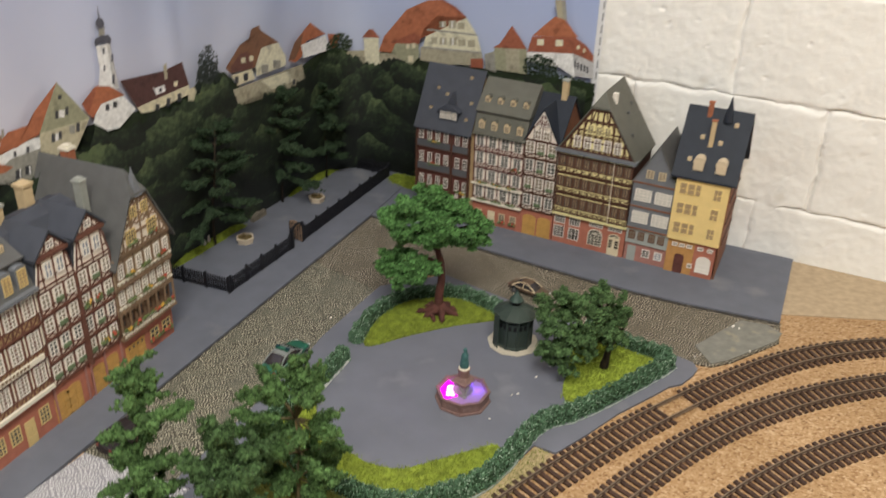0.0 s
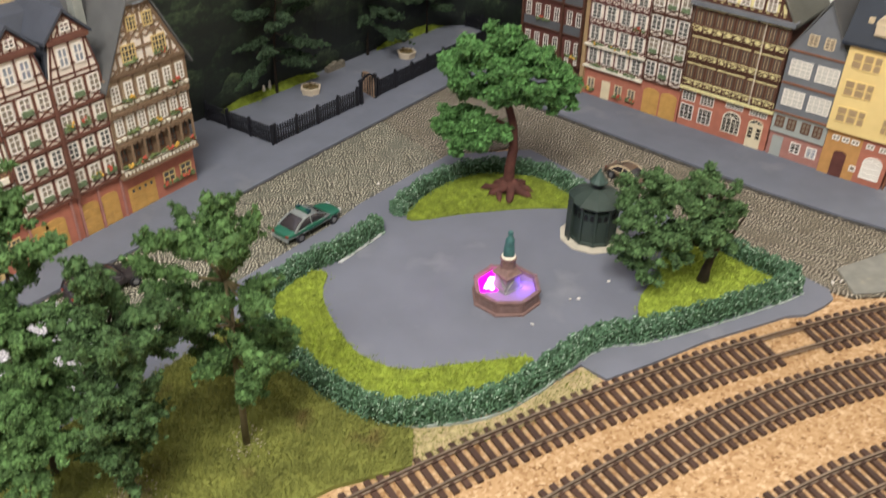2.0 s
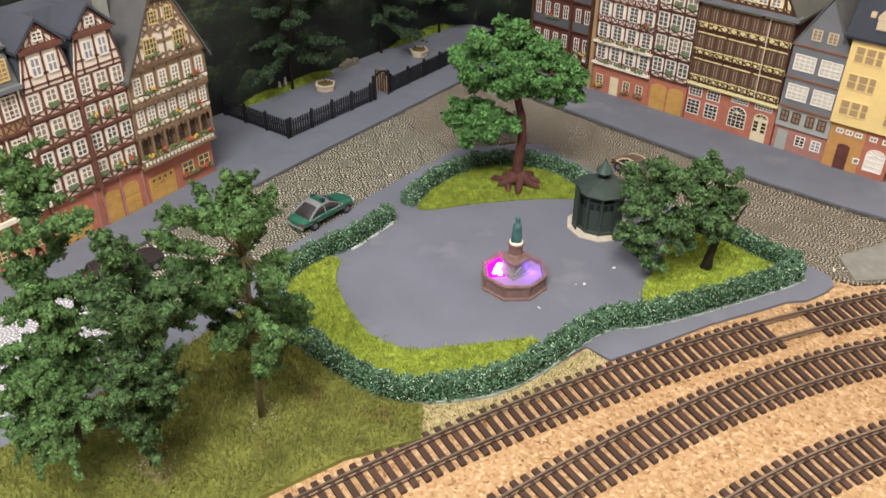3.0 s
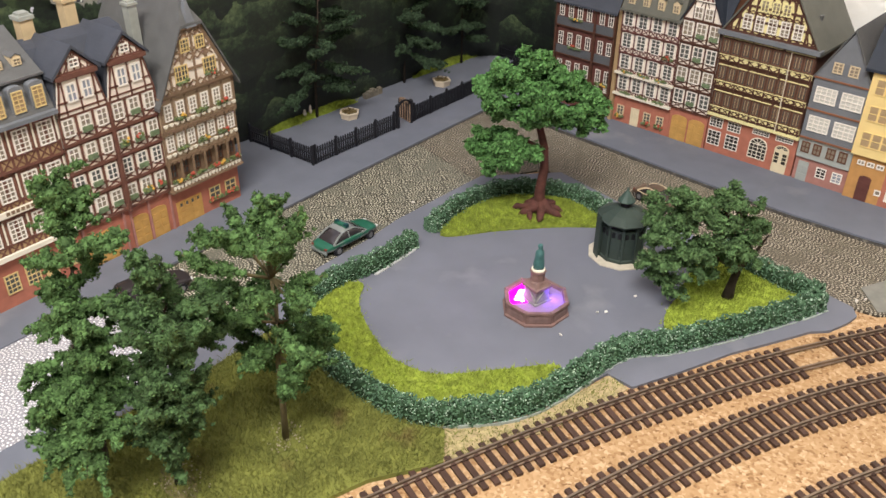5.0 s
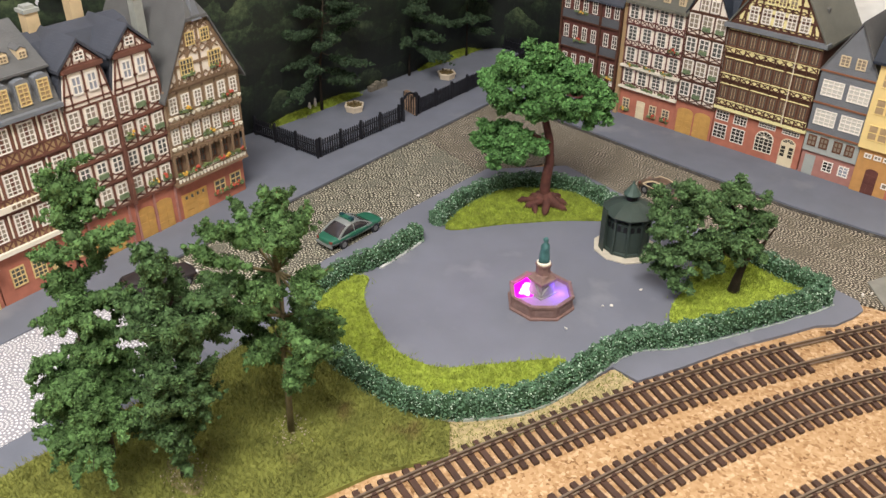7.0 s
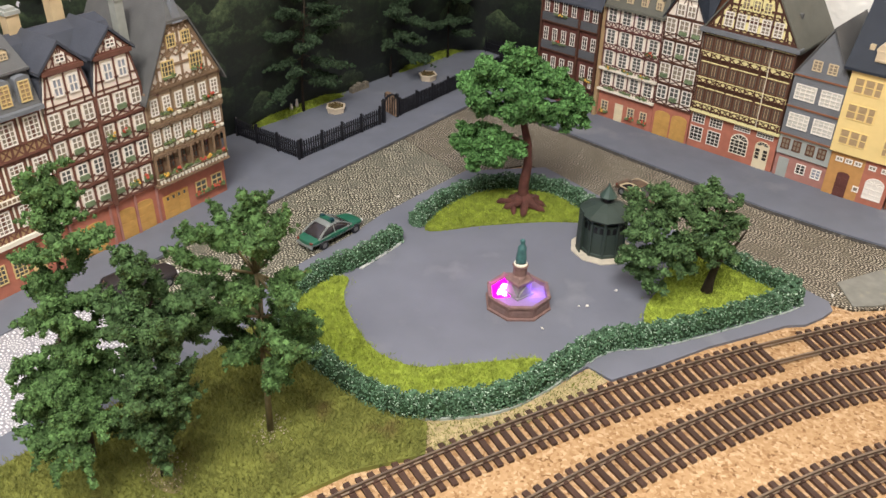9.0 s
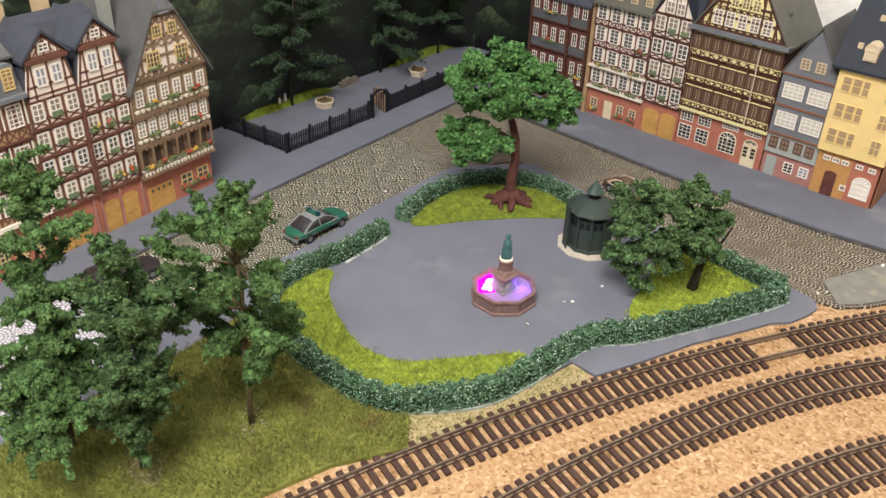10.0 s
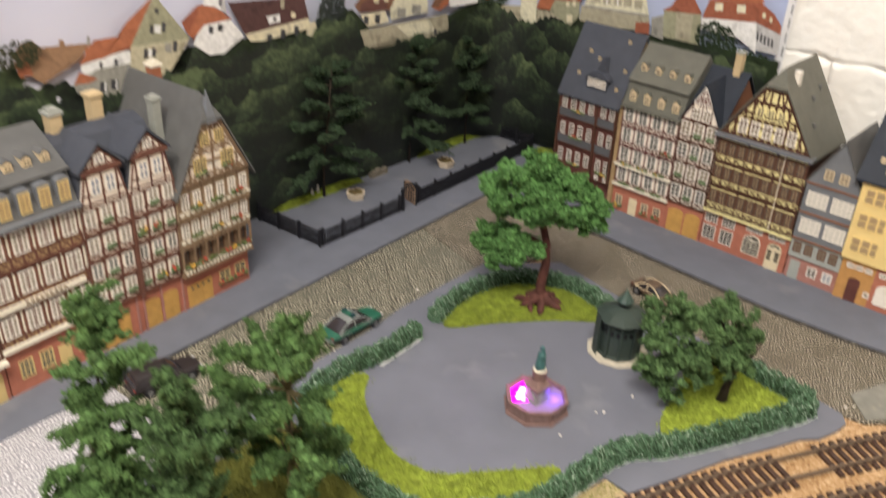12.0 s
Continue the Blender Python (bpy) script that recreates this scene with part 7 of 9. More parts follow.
field = [(-0.352, 0.05), (-0.330, 0.30), (-0.318, 0.400), (-0.318, 0.455), (-0.265, 0.445), (-0.215, 0.438), (-0.188, 0.440), (-0.172, 0.444), (-0.158, 0.424)] + [(track_x(y, 0.020), y) for y in (0.39, 0.35, 0.30, 0.25, 0.20, 0.15, 0.05)]
sheet("grass_field", field, -0.0021, 0.0008, M["grass"], "olive green static grass field", "grass")
field_pts = scatter_in(field, 42000, GR)
field_pts = np.concatenate([field_pts, field_pts[:7000] + GR.normal(0, 0.0035, (7000, 2))])
blades("grass_fibres", field_pts, 0.0040, 0.0006, M["grass"], 0.0006, GR, "olive static grass fibres on the field", "grass")
# brownish patch puts the shade at the tree's foot into colour
soil = sheet("foot_shade_patch", [tuple(p) for p in spline([(-0.274, 0.330), (-0.262, 0.320), (-0.244, 0.322), (-0.246, 0.331), (-0.262, 0.337)], 5, True)], 0.0002, 0.0011, M["soil"], "brownish patch for the shade at the foot of a tree", "soil")


def hedge(ctrl, label, seed, w=0.0125, h=0.0115):
    """A clipped hedge of fine foam crumbs along a line."""
    rng = np.random.default_rng(seed)
    line = np.array(spline(ctrl, 12))
    d = np.gradient(line, axis=0)
    d /= np.linalg.norm(d, axis=1)[:, None]
    nrm = np.c_[-d[:, 1], d[:, 0]]
    ob = thing("hedge", pose(float(line[0][0]), float(line[0][1]), 0.0), label, "hedge", "hedges round the square")
    o = np.array([line[0][0], line[0][1], 0.0])
    bm = bmesh.new()
    rings = []
    prof = [(-0.42, 0.0), (-0.44, 0.5), (-0.36, 0.82), (0.0, 0.90), (0.36, 0.82), (0.44, 0.5), (0.42, 0.0)]
    for i in range(len(line)):
        k = 1 + 0.08 * math.sin(i * 1.3 + seed)
        rings.append([bm.verts.new((line[i][0] + nrm[i][0] * w * u * k - o[0], line[i][1] + nrm[i][1] * w * u * k - o[1], h * v * k)) for u, v in prof])
    for a, b in zip(rings, rings[1:]):
        for k in range(len(prof) - 1):
            bm.faces.new([a[k], a[k + 1], b[k + 1], b[k]])
    bm.faces.new(rings[0])
    bm.faces.new(rings[-1][::-1])
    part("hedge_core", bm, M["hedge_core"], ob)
    L = np.linalg.norm(np.diff(line, axis=0), axis=1).sum()
    n = int(L * 26000)
    idx = rng.uniform(0, len(line) - 1.001, n)
    i0 = idx.astype(int)
    f = (idx - i0)[:, None]
    c = line[i0] * (1 - f) + line[i0 + 1] * f
    nn = nrm[i0]
    t = rng.uniform(0, 1, n) * (2 * h + w)
    u = np.where(t < h, -w / 2, np.where(t < h + w, t - h - w / 2, w / 2))
    v = np.where(t < h, t, np.where(t < h + w, h, t - h - w))
    u *= 1 - 0.18 * (v / h) ** 3
    v = v - 0.0015 * (np.abs(u) / (w / 2)) ** 4
    wob = 1 + 0.10 * np.sin(idx * 1.1 + seed)
    p = np.c_[c + nn * (u * wob)[:, None], v * wob] + rng.normal(0, 0.0005, (n, 3)) - o
    p[:, 2] = np.maximum(p[:, 2], 0.0004)
    caps = []
    for k, sgn in ((0, -1), (-1, 1)):
        m = 420
        u = rng.uniform(-0.5, 0.5, m) * w * 0.92
        bulge = 0.0022 * (1 - (2 * u / w) ** 2)
        caps.append(np.c_[line[k] + nrm[k] * u[:, None] + d[k] * (sgn * bulge)[:, None], rng.uniform(0.03, 0.95, m) * h] - o)
    p = np.concatenate([p] + caps)
    n = len(p)
    s = rng.uniform(0.0005, 0.0011, n)
    fleck = rng.uniform(0, 1, n) < 0.13
    lumps("hedge_foliage", p[~fleck], s[~fleck], M["hedge"], ob, rng=rng)
    lumps("pale_fleck", p[fleck] * [1, 1, 1.03], s[fleck] * 0.75, M["hedge_fleck"], ob, "pale glue flecks", rng=rng)
    return ob


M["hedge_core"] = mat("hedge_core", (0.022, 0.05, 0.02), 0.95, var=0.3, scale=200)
M["hedge_fleck"] = mat("hedge_fleck", (0.38, 0.50, 0.38), 0.7, var=0.3, scale=200)
hedge([(-0.3125, 0.588), (-0.3130, 0.552), (-0.3215, 0.512), (-0.3150, 0.472), (-0.270, 0.448), (-0.222, 0.440), (-0.190, 0.443), (-0.170, 0.459), (-0.157, 0.473), (-0.1435, 0.495), (-0.135, 0.528), (-0.130, 0.553), (-0.122, 0.573), (-0.105, 0.591), (-0.087, 0.617), (-0.064, 0.655), (-0.050, 0.681), (-0.042, 0.699)], "long clipped green hedge of foam round the park square", 1)
hedge([(-0.044, 0.7045), (-0.062, 0.7065), (-0.090, 0.713), (-0.122, 0.722)], "short clipped green hedge beside the cobbled street", 2)
hedge([(-0.3135, 0.613), (-0.3165, 0.660), (-0.301, 0.703), (-0.258, 0.728), (-0.222, 0.722), (-0.205, 0.714)], "clipped green hedge behind the spreading tree", 3)
DUST = np.random.default_rng(91)
strip = [(-0.190, 0.432), (-0.168, 0.452), (-0.150, 0.468), (-0.136, 0.495), (-0.126, 0.530), (-0.1215, 0.546), (-0.107, 0.541), (-0.113, 0.515), (-0.130, 0.475), (-0.150, 0.440), (-0.162, 0.423)]
sheet("dust_strip", strip, -0.0021, -0.0012, mat("dusty_glue", (0.38, 0.31, 0.160), 0.9, var=0.35, scale=420, bump=0.5, bump_scale=600, second=(0.45, 0.34, 0.20), second_at=0.5, second_scale=200), "dusty tan strip with stray grass beside the hedge", "ground")
q = scatter_in(strip, 2200, DUST)
blades("stray_fibres", q + DUST.normal(0, 0.003, q.shape), 0.0024, 0.0006, M["grass"], -0.0014, DUST, "stray olive grass fibres beside the hedge", "grass")
GL = mat("dried_glue_film", (0.34, 0.38, 0.35), 0.35, var=0.25, scale=220)
edge = spline([(-0.184, 0.4380), (-0.166, 0.4540), (-0.1515, 0.468), (-0.1375, 0.491), (-0.1285, 0.527), (-0.1240, 0.549), (-0.1180, 0.567), (-0.0995, 0.586), (-0.0810, 0.613), (-0.0580, 0.651), (-0.0430, 0.678), (-0.0350, 0.696)], 6)
bm = bmesh.new()
for k in range(len(edge) - 1):
    if True:
        a, b = edge[k], edge[k + 1]
        d = Vector((b[1] - a[1], a[0] - b[0])).normalized() * DUST.uniform(0.0003, 0.0013)
        slab(bm, [(a[0], a[1]), (b[0], b[1]), (b[0] + d.x, b[1] + d.y), (a[0] + d.x, a[1] + d.y)], -0.0019, 0.0004 + 0.0004 * DUST.uniform())
tagged(part("glue_line", bm, GL), "whitish dried glue along the foot of the long hedge", "glue", kind="structure")
bm = bmesh.new()
slab(bm, [(-0.3068, 0.584), (-0.3048, 0.5845), (-0.3055, 0.540), (-0.3075, 0.539)], -0.0003, 0.0010)
tagged(part("glue_seam", bm, mat("dried_glue", (0.55, 0.56, 0.55), 0.4, var=0.2, scale=300)), "whitish dried glue along the foot of a hedge", "glue", kind="structure")


# ---- trees ----
def crumbs_on(c, r, n, rng, flat=0.75):
    """Places over a puff of foliage, thicker at its top and sides."""
    v = rng.normal(size=(n, 3))
    v /= np.linalg.norm(v, axis=1)[:, None]
    k = rng.uniform(0.60, 1.12, n) * (1 + 0.22 * np.sin(v[:, 0] * 5 + c[0] * 900) * np.cos(v[:, 1] * 6 + c[1] * 700))
    p = v * (r * k)[:, None] * np.array([1, 1, flat])
    return p + np.array(c)


def tree(base, label, puffs, trunk, limbs, bark, leaf, seed, crumb=(0.0012, 0.0024), density=1.0, flat=0.75, roots=0, r0=0.004, group="", knots=(0.34, 0.52), lobes=9):
    """A model tree: trunk, limbs and puffs of crumbs; places count from its foot."""
    rng = np.random.default_rng(seed)
    ob = thing("tree", pose(base[0], base[1], 0.0), label, "tree", group)
    bm = bmesh.new()
    n = len(trunk)
    pts = [Vector(p) for p in trunk]
    tube(bm, pts, [r0 * (1.25 if i == 0 else 1 - 0.6 * i / (n - 1)) for i in range(n)], 9)
    part("trunk", bm, bark, ob, smooth=True)
    for a, b in limbs:
        bm = bmesh.new()
        a, b = Vector(a), Vector(b)
        mid = (a + b) / 2 + Vector(rng.normal(0, 0.0015, 3)) + Vector((0, 0, 0.002))
        tube(bm, [a, mid, b], [r0 * 0.48, r0 * 0.36, r0 * 0.16], 6)
        part("limb", bm, bark, ob, smooth=True)
    for i in range(roots):
        bm = bmesh.new()
        a = 2 * math.pi * (i + 0.3 * rng.uniform(-1, 1)) / roots
        L = rng.uniform(0.012, 0.023)
        d = Vector((math.cos(a), math.sin(a), 0))
        e = Vector((-d.y, d.x, 0)) * rng.uniform(-0.006, 0.006)
        tube(bm, [Vector((0, 0, 0.011)), d * L * 0.3 + Vector((0, 0, 0.0062)), d * L * 0.6 + e * 0.6 + Vector((0, 0, 0.0036)), d * L * 0.85 + e + Vector((0, 0, 0.0030)), d * L + e * 1.3 + Vector((0, 0, 0.0008))], [0.0046, 0.0042, 0.0030, 0.0031, 0.0012], 8)
        if i % 2:
            f = d * L * 0.55 + e * 0.5
            tube(bm, [f + Vector((0, 0, 0.0036)), f + d * 0.005 - e * 1.1 + Vector((0, 0, 0.0028)), f + d * 0.008 - e * 1.9 + Vector((0, 0, 0.0006))], [0.0026, 0.0023, 0.0010], 7)
        for v in bm.verts:
            v.co += Vector((noise.noise(v.co * 300), noise.noise(v.co * 300 + Vector((5, 2, 8))), 0.5 * noise.noise(v.co * 260))) * 0.0011
        part("root", bm, bark, ob, smooth=True)
    P, C, K = [], [], []
    for (x, y, z, r) in puffs:
        sub = crumbs_on((x, y, z), r * 0.80, lobes, rng, flat)
        for q in sub:
            k = r * rng.uniform(*knots)
            P.append(crumbs_on(tuple(q), k, int(k * k * 3.4e6 * density), rng, 0.7))
            C.append(tuple(q))
            K.append(k * 0.62)
    P = np.concatenate(P)
    P = P[P[:, 2] > 0.002]
    crown = lumps("crown", P, rng.uniform(*crumb, len(P)), leaf, ob, rng=rng, base=(LEAF_V, LEAF_F), squash=0.8)
    lumps("crown_core", C, K, leaf, crown, rng=rng, base=(ICO_V, ICO_F), squash=0.9, jitter=0.2)
    return ob


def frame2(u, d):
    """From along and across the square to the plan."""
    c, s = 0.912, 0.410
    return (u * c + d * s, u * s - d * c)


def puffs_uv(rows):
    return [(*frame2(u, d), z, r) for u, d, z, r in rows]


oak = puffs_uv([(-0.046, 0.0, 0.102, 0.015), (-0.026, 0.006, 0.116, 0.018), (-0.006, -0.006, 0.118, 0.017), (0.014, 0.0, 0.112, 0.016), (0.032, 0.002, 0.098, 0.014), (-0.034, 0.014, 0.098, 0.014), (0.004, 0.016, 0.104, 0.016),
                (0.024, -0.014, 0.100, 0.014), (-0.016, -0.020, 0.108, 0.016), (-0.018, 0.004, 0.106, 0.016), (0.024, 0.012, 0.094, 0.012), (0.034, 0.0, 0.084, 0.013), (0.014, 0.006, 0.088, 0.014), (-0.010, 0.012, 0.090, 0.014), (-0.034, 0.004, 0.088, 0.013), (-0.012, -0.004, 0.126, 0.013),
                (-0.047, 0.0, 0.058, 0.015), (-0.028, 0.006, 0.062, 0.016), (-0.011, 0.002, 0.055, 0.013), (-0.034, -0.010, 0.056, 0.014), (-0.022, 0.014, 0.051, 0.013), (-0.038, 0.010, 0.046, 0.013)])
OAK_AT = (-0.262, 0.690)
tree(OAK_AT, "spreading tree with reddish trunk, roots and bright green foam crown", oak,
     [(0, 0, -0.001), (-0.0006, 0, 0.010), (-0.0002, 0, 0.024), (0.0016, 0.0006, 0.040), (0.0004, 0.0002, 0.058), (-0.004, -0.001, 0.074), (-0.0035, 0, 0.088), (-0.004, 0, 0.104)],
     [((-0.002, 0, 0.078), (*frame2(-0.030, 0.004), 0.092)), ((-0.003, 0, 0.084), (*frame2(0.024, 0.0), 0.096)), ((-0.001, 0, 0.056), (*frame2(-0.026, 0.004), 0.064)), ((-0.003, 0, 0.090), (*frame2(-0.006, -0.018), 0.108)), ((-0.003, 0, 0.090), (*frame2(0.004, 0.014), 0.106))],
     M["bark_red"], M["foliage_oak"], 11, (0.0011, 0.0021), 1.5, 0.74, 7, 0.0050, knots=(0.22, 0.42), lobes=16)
BU = np.random.default_rng(64)
bush_rows = []
for k in range(72):
    v = BU.normal(size=3)
    v *= BU.uniform(0.45, 1.05) / np.linalg.norm(v)
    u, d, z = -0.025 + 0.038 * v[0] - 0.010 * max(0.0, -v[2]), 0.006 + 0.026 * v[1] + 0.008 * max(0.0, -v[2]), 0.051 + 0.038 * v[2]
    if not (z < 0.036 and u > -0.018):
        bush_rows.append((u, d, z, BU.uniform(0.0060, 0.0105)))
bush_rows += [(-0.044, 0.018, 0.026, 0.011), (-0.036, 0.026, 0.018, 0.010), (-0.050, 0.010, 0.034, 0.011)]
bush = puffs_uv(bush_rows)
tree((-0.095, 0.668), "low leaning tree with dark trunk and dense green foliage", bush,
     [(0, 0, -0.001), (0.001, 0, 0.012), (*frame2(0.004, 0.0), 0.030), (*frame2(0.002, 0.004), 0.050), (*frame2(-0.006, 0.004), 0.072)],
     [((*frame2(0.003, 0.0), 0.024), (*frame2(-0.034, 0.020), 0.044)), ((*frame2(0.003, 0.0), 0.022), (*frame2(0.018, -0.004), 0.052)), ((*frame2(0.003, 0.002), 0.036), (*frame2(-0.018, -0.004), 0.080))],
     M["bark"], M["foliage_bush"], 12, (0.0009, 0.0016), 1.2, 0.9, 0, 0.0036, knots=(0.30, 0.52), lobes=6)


def sprig_tree(base, label, height, reach, n, leaf, seed, lean=(0.0, 0.0), low=0.2, bark="bark_olive", r0=0.0016, tuft=0.0042, rise=(0.2, 0.9), group="", widest=0.35, forks=2, fork_at=0.3, droop=0.0, density=1.0, steep=1.9, fingers=0.45, taper=0.62, spread=0.55):
    """A tree of leafy plumes in whorls up a slender stem, with gaps between them."""
    rng = np.random.default_rng(seed)
    ob = thing("tree", pose(base[0], base[1], 0.0), label, "tree", group)
    P, S, C, K = [], [], [], []
    stems = []
    turn = rng.uniform(0, 6.28)
    foot = Vector((lean[0] * 0.15, lean[1] * 0.15, height * fork_at))
    for k in range(forks):
        a = turn + 2 * math.pi * k / forks
        side = Vector((math.cos(a), math.sin(a), 0)) * reach * (0.12 if k == 0 else spread)
        tip = Vector((lean[0], lean[1], height if k == 0 else height * rng.uniform(0.70, 0.84))) + side
        mid = foot.lerp(tip, 0.5) + side * 0.3
        bm = bmesh.new()
        tube(bm, [Vector((0, 0, -0.001)), foot, mid, tip], [r0 * 1.3, r0, r0 * 0.7, r0 * 0.25], 7)
        part("trunk" if k == 0 else "limb", bm, M[bark], ob, smooth=True)
        stems.append((foot, mid, tip))

    def plume(a, b, c, r):
        """Crumbs along a bent line, fuller in its middle and ragged at the end."""
        L = (b - a).length + (c - b).length
        steps = max(4, int(L / 0.0022))
        for s in range(steps + 1):
            g = s / steps
            p = a.lerp(b, g).lerp(b.lerp(c, g), g) + Vector(rng.normal(0, 0.0007, 3))
            k = r * rng.uniform(0.80, 1.15) * (0.62 + 0.38 * min(1.0, g * 4)) * (1.0 if g < 0.55 else 1.0 - 0.75 * (g - 0.55) / 0.45)
            m = max(16, int(84 * density * (k / 0.004) ** 1.5))
            v = rng.normal(size=(m, 3))
            v *= (k * rng.uniform(0.62, 1.22, m) / np.linalg.norm(v, axis=1))[:, None]
            P.append(v * np.array([1, 1, 0.9]) + np.array(p))
            S.append(rng.uniform(0.0007, 0.0013, m))
            C.append(tuple(p))
            K.append(k * 0.70)

    for i in range(n):
        f, m, t = stems[0 if i % 5 < 3 or forks == 1 else 1 + i % (forks - 1)]
        q = low + (1 - low) * ((i + rng.uniform(0, 1)) / n)
        h = max(0.0, (q - fork_at) / (1 - fork_at))
        if q < fork_at:
            start = Vector((0, 0, 0)).lerp(f, q / fork_at)
        else:
            start = f.lerp(m, h * 2) if h < 0.5 else m.lerp(t, h * 2 - 1)
        w = q / widest if q < widest else 1.0 - taper * ((q - widest) / (1 - widest)) ** 1.3
        L = reach * max(0.22, 0.45 + 0.55 * w if q < widest else w) * rng.uniform(0.72, 1.15)
        a = i * 2.4 + rng.uniform(-0.45, 0.45)
        up = rng.uniform(*rise) + steep * max(0.0, q - 0.35)
        d = Vector((math.cos(a), math.sin(a), up)).normalized()
        end = start + d * L
        mid = start.lerp(end, 0.55) + Vector((0, 0, -L * 0.10 + droop * L))
        end.z = max(end.z + L * 0.08, 0.007)
        mid.z = max(mid.z, 0.006)
        bm = bmesh.new()
        tube(bm, [start, mid, end], [r0 * 0.40, r0 * 0.28, r0 * 0.12], 5)
        part("twig", bm, M[bark], ob)
        plume(start.lerp(mid, 0.35), mid, end, tuft)
        for sgn in (-1, 1):
            if rng.uniform() < fingers:
                g = rng.uniform(0.35, 0.7)
                o = start.lerp(end, g)
                b = a + sgn * rng.uniform(0.5, 0.95)
                e = o + Vector((math.cos(b), math.sin(b), up * rng.uniform(0.5, 1.3) + 0.15)).normalized() * L * rng.uniform(0.34, 0.56)
                e.z = max(e.z, 0.006)
                plume(o, o.lerp(e, 0.5), e, tuft * 0.86)
    P = np.concatenate(P)
    S = np.concatenate(S)
    keep = P[:, 2] > 0.002
    crown = lumps("crown", P[keep], S[keep], leaf, ob, rng=rng, base=(LEAF_V, LEAF_F), squash=0.8)
    lumps("crown_core", C, K, leaf, crown, rng=rng, base=(ICO_V, ICO_F), squash=0.9, jitter=0.12)
    return ob


FOOT = np.random.default_rng(29)
M["pale_crumb"] = mat("pale_crumb", (0.36, 0.31, 0.21), 0.9, var=0.2, scale=300)
for k, (x, y, n, r) in enumerate(((-0.237, 0.384, 90, 0.0050), (-0.258, 0.328, 80, 0.0085))):
    q = FOOT.normal(0, r, (n, 2)) + (x, y)
    tagged(lumps("glue_crumbs", np.c_[q, np.full(n, 0.0026)], FOOT.uniform(0.0003, 0.0008, n), M["pale_crumb"], rng=FOOT), "pale glue crumbs round the foot of a tree", "crumbs", kind="stuff")
FG = "leafy trees on the grass field"
def bough_tree(base, label, stem, boughs, leaf, seed, bark="bark_olive", r0=0.0015, tuft=0.0040, density=1.0, fill=12):
    """A leafy tree of single boughs: each starts u, z on the stem and ends u, z and d towards the open side, in millimetres; fill: shorter boughs between them."""
    rng = np.random.default_rng(seed)
    ob = thing("tree", pose(base[0], base[1], 0.0), label, "tree", FG)

    def place(u, z, d):
        return Vector(((u * 0.796 + d * 0.604) / 1000, (u * 0.604 - d * 0.796) / 1000, z / 1000))

    bm = bmesh.new()
    n = len(stem)
    tube(bm, [place(*q) for q in stem], [r0 * (1.3 - 1.1 * k / (n - 1)) for k in range(n)], 8)
    part("trunk", bm, M[bark], ob, smooth=True)
    P, S, C, K = [], [], [], []

    def plume(a, b, c, r):
        steps = max(4, int(((b - a).length + (c - b).length) / 0.0020))
        for q in range(steps + 1):
            g = q / steps
            p = a.lerp(b, g).lerp(b.lerp(c, g), g) + Vector(rng.normal(0, 0.0009, 3))
            k = r * rng.uniform(0.70, 1.20) * (0.55 + 0.45 * min(1.0, g * 3)) * (1.0 if g < 0.7 else 1.0 - 0.6 * (g - 0.7) / 0.3)
            m = max(14, int(96 * density * (k / 0.004) ** 1.5))
            v = rng.normal(size=(m, 3))
            v *= (k * rng.uniform(0.60, 1.15, m) / np.linalg.norm(v, axis=1))[:, None]
            P.append(v * np.array([1, 1, 0.9]) + np.array(p))
            S.append(rng.uniform(0.0005, 0.0011, m))
            C.append(tuple(p))
            K.append(k * 0.80)

    rows = list(boughs)
    for k in range(fill):
        i = int(rng.integers(0, len(boughs)))
        p = boughs[i]
        q = min((b for b in boughs if b is not p), key=lambda b: abs(b[3] - p[3]) + abs(b[2] - p[2]) * 0.6 + rng.uniform(0, 24))
        w = rng.uniform(0.3, 0.7)
        m = [p[j] * w + q[j] * (1 - w) for j in range(5)]
        g = rng.uniform(0.55, 0.95)
        rows.append((m[0], m[1], m[0] + (m[2] - m[0]) * g, max(7, m[1] + (m[3] - m[1]) * g), m[4] + rng.normal(0, 9)))
    for u0, z0, u1, z1, d in rows:
        a, c = place(u0, z0, d * 0.35), place(u1, z1, d)
        L = (c - a).length
        b = a.lerp(c, 0.5) + Vector(rng.normal(0, L * 0.06, 3)) + Vector((0, 0, -0.06 * L))
        root = place(*stem[min(range(n), key=lambda k: abs(stem[k][1] - z0 + 6))])
        bm = bmesh.new()
        tube(bm, [root, a, b, c], [r0 * 0.6, r0 * 0.45, r0 * 0.3, r0 * 0.12], 6)
        part("bough", bm, M[bark], ob, smooth=True)
        plume(a, b, c, tuft)
        for k in range(max(2, int(L / 0.008))):
            g = rng.uniform(0.15, 0.85)
            o = a.lerp(c, g)
            w = (c - a).normalized() * rng.uniform(0.3, 1.0) + Vector(rng.normal(0, 0.5, 3))
            w.z = abs(w.z) * 0.8 if rng.uniform() < 0.75 else w.z * 0.5
            e = o + w.normalized() * rng.uniform(0.008, 0.015)
            e.z = max(e.z, 0.005)
            plume(o, o.lerp(e, 0.5), e, tuft * 0.62)
    P, S = np.concatenate(P), np.concatenate(S)
    keep = P[:, 2] > 0.002
    crown = lumps("crown", P[keep], S[keep], leaf, ob, rng=rng, base=(LEAF_V, LEAF_F), squash=0.8)
    lumps("crown_core", C, K, leaf, crown, rng=rng, base=(ICO_V, ICO_F), squash=0.9, jitter=0.2)
    return ob


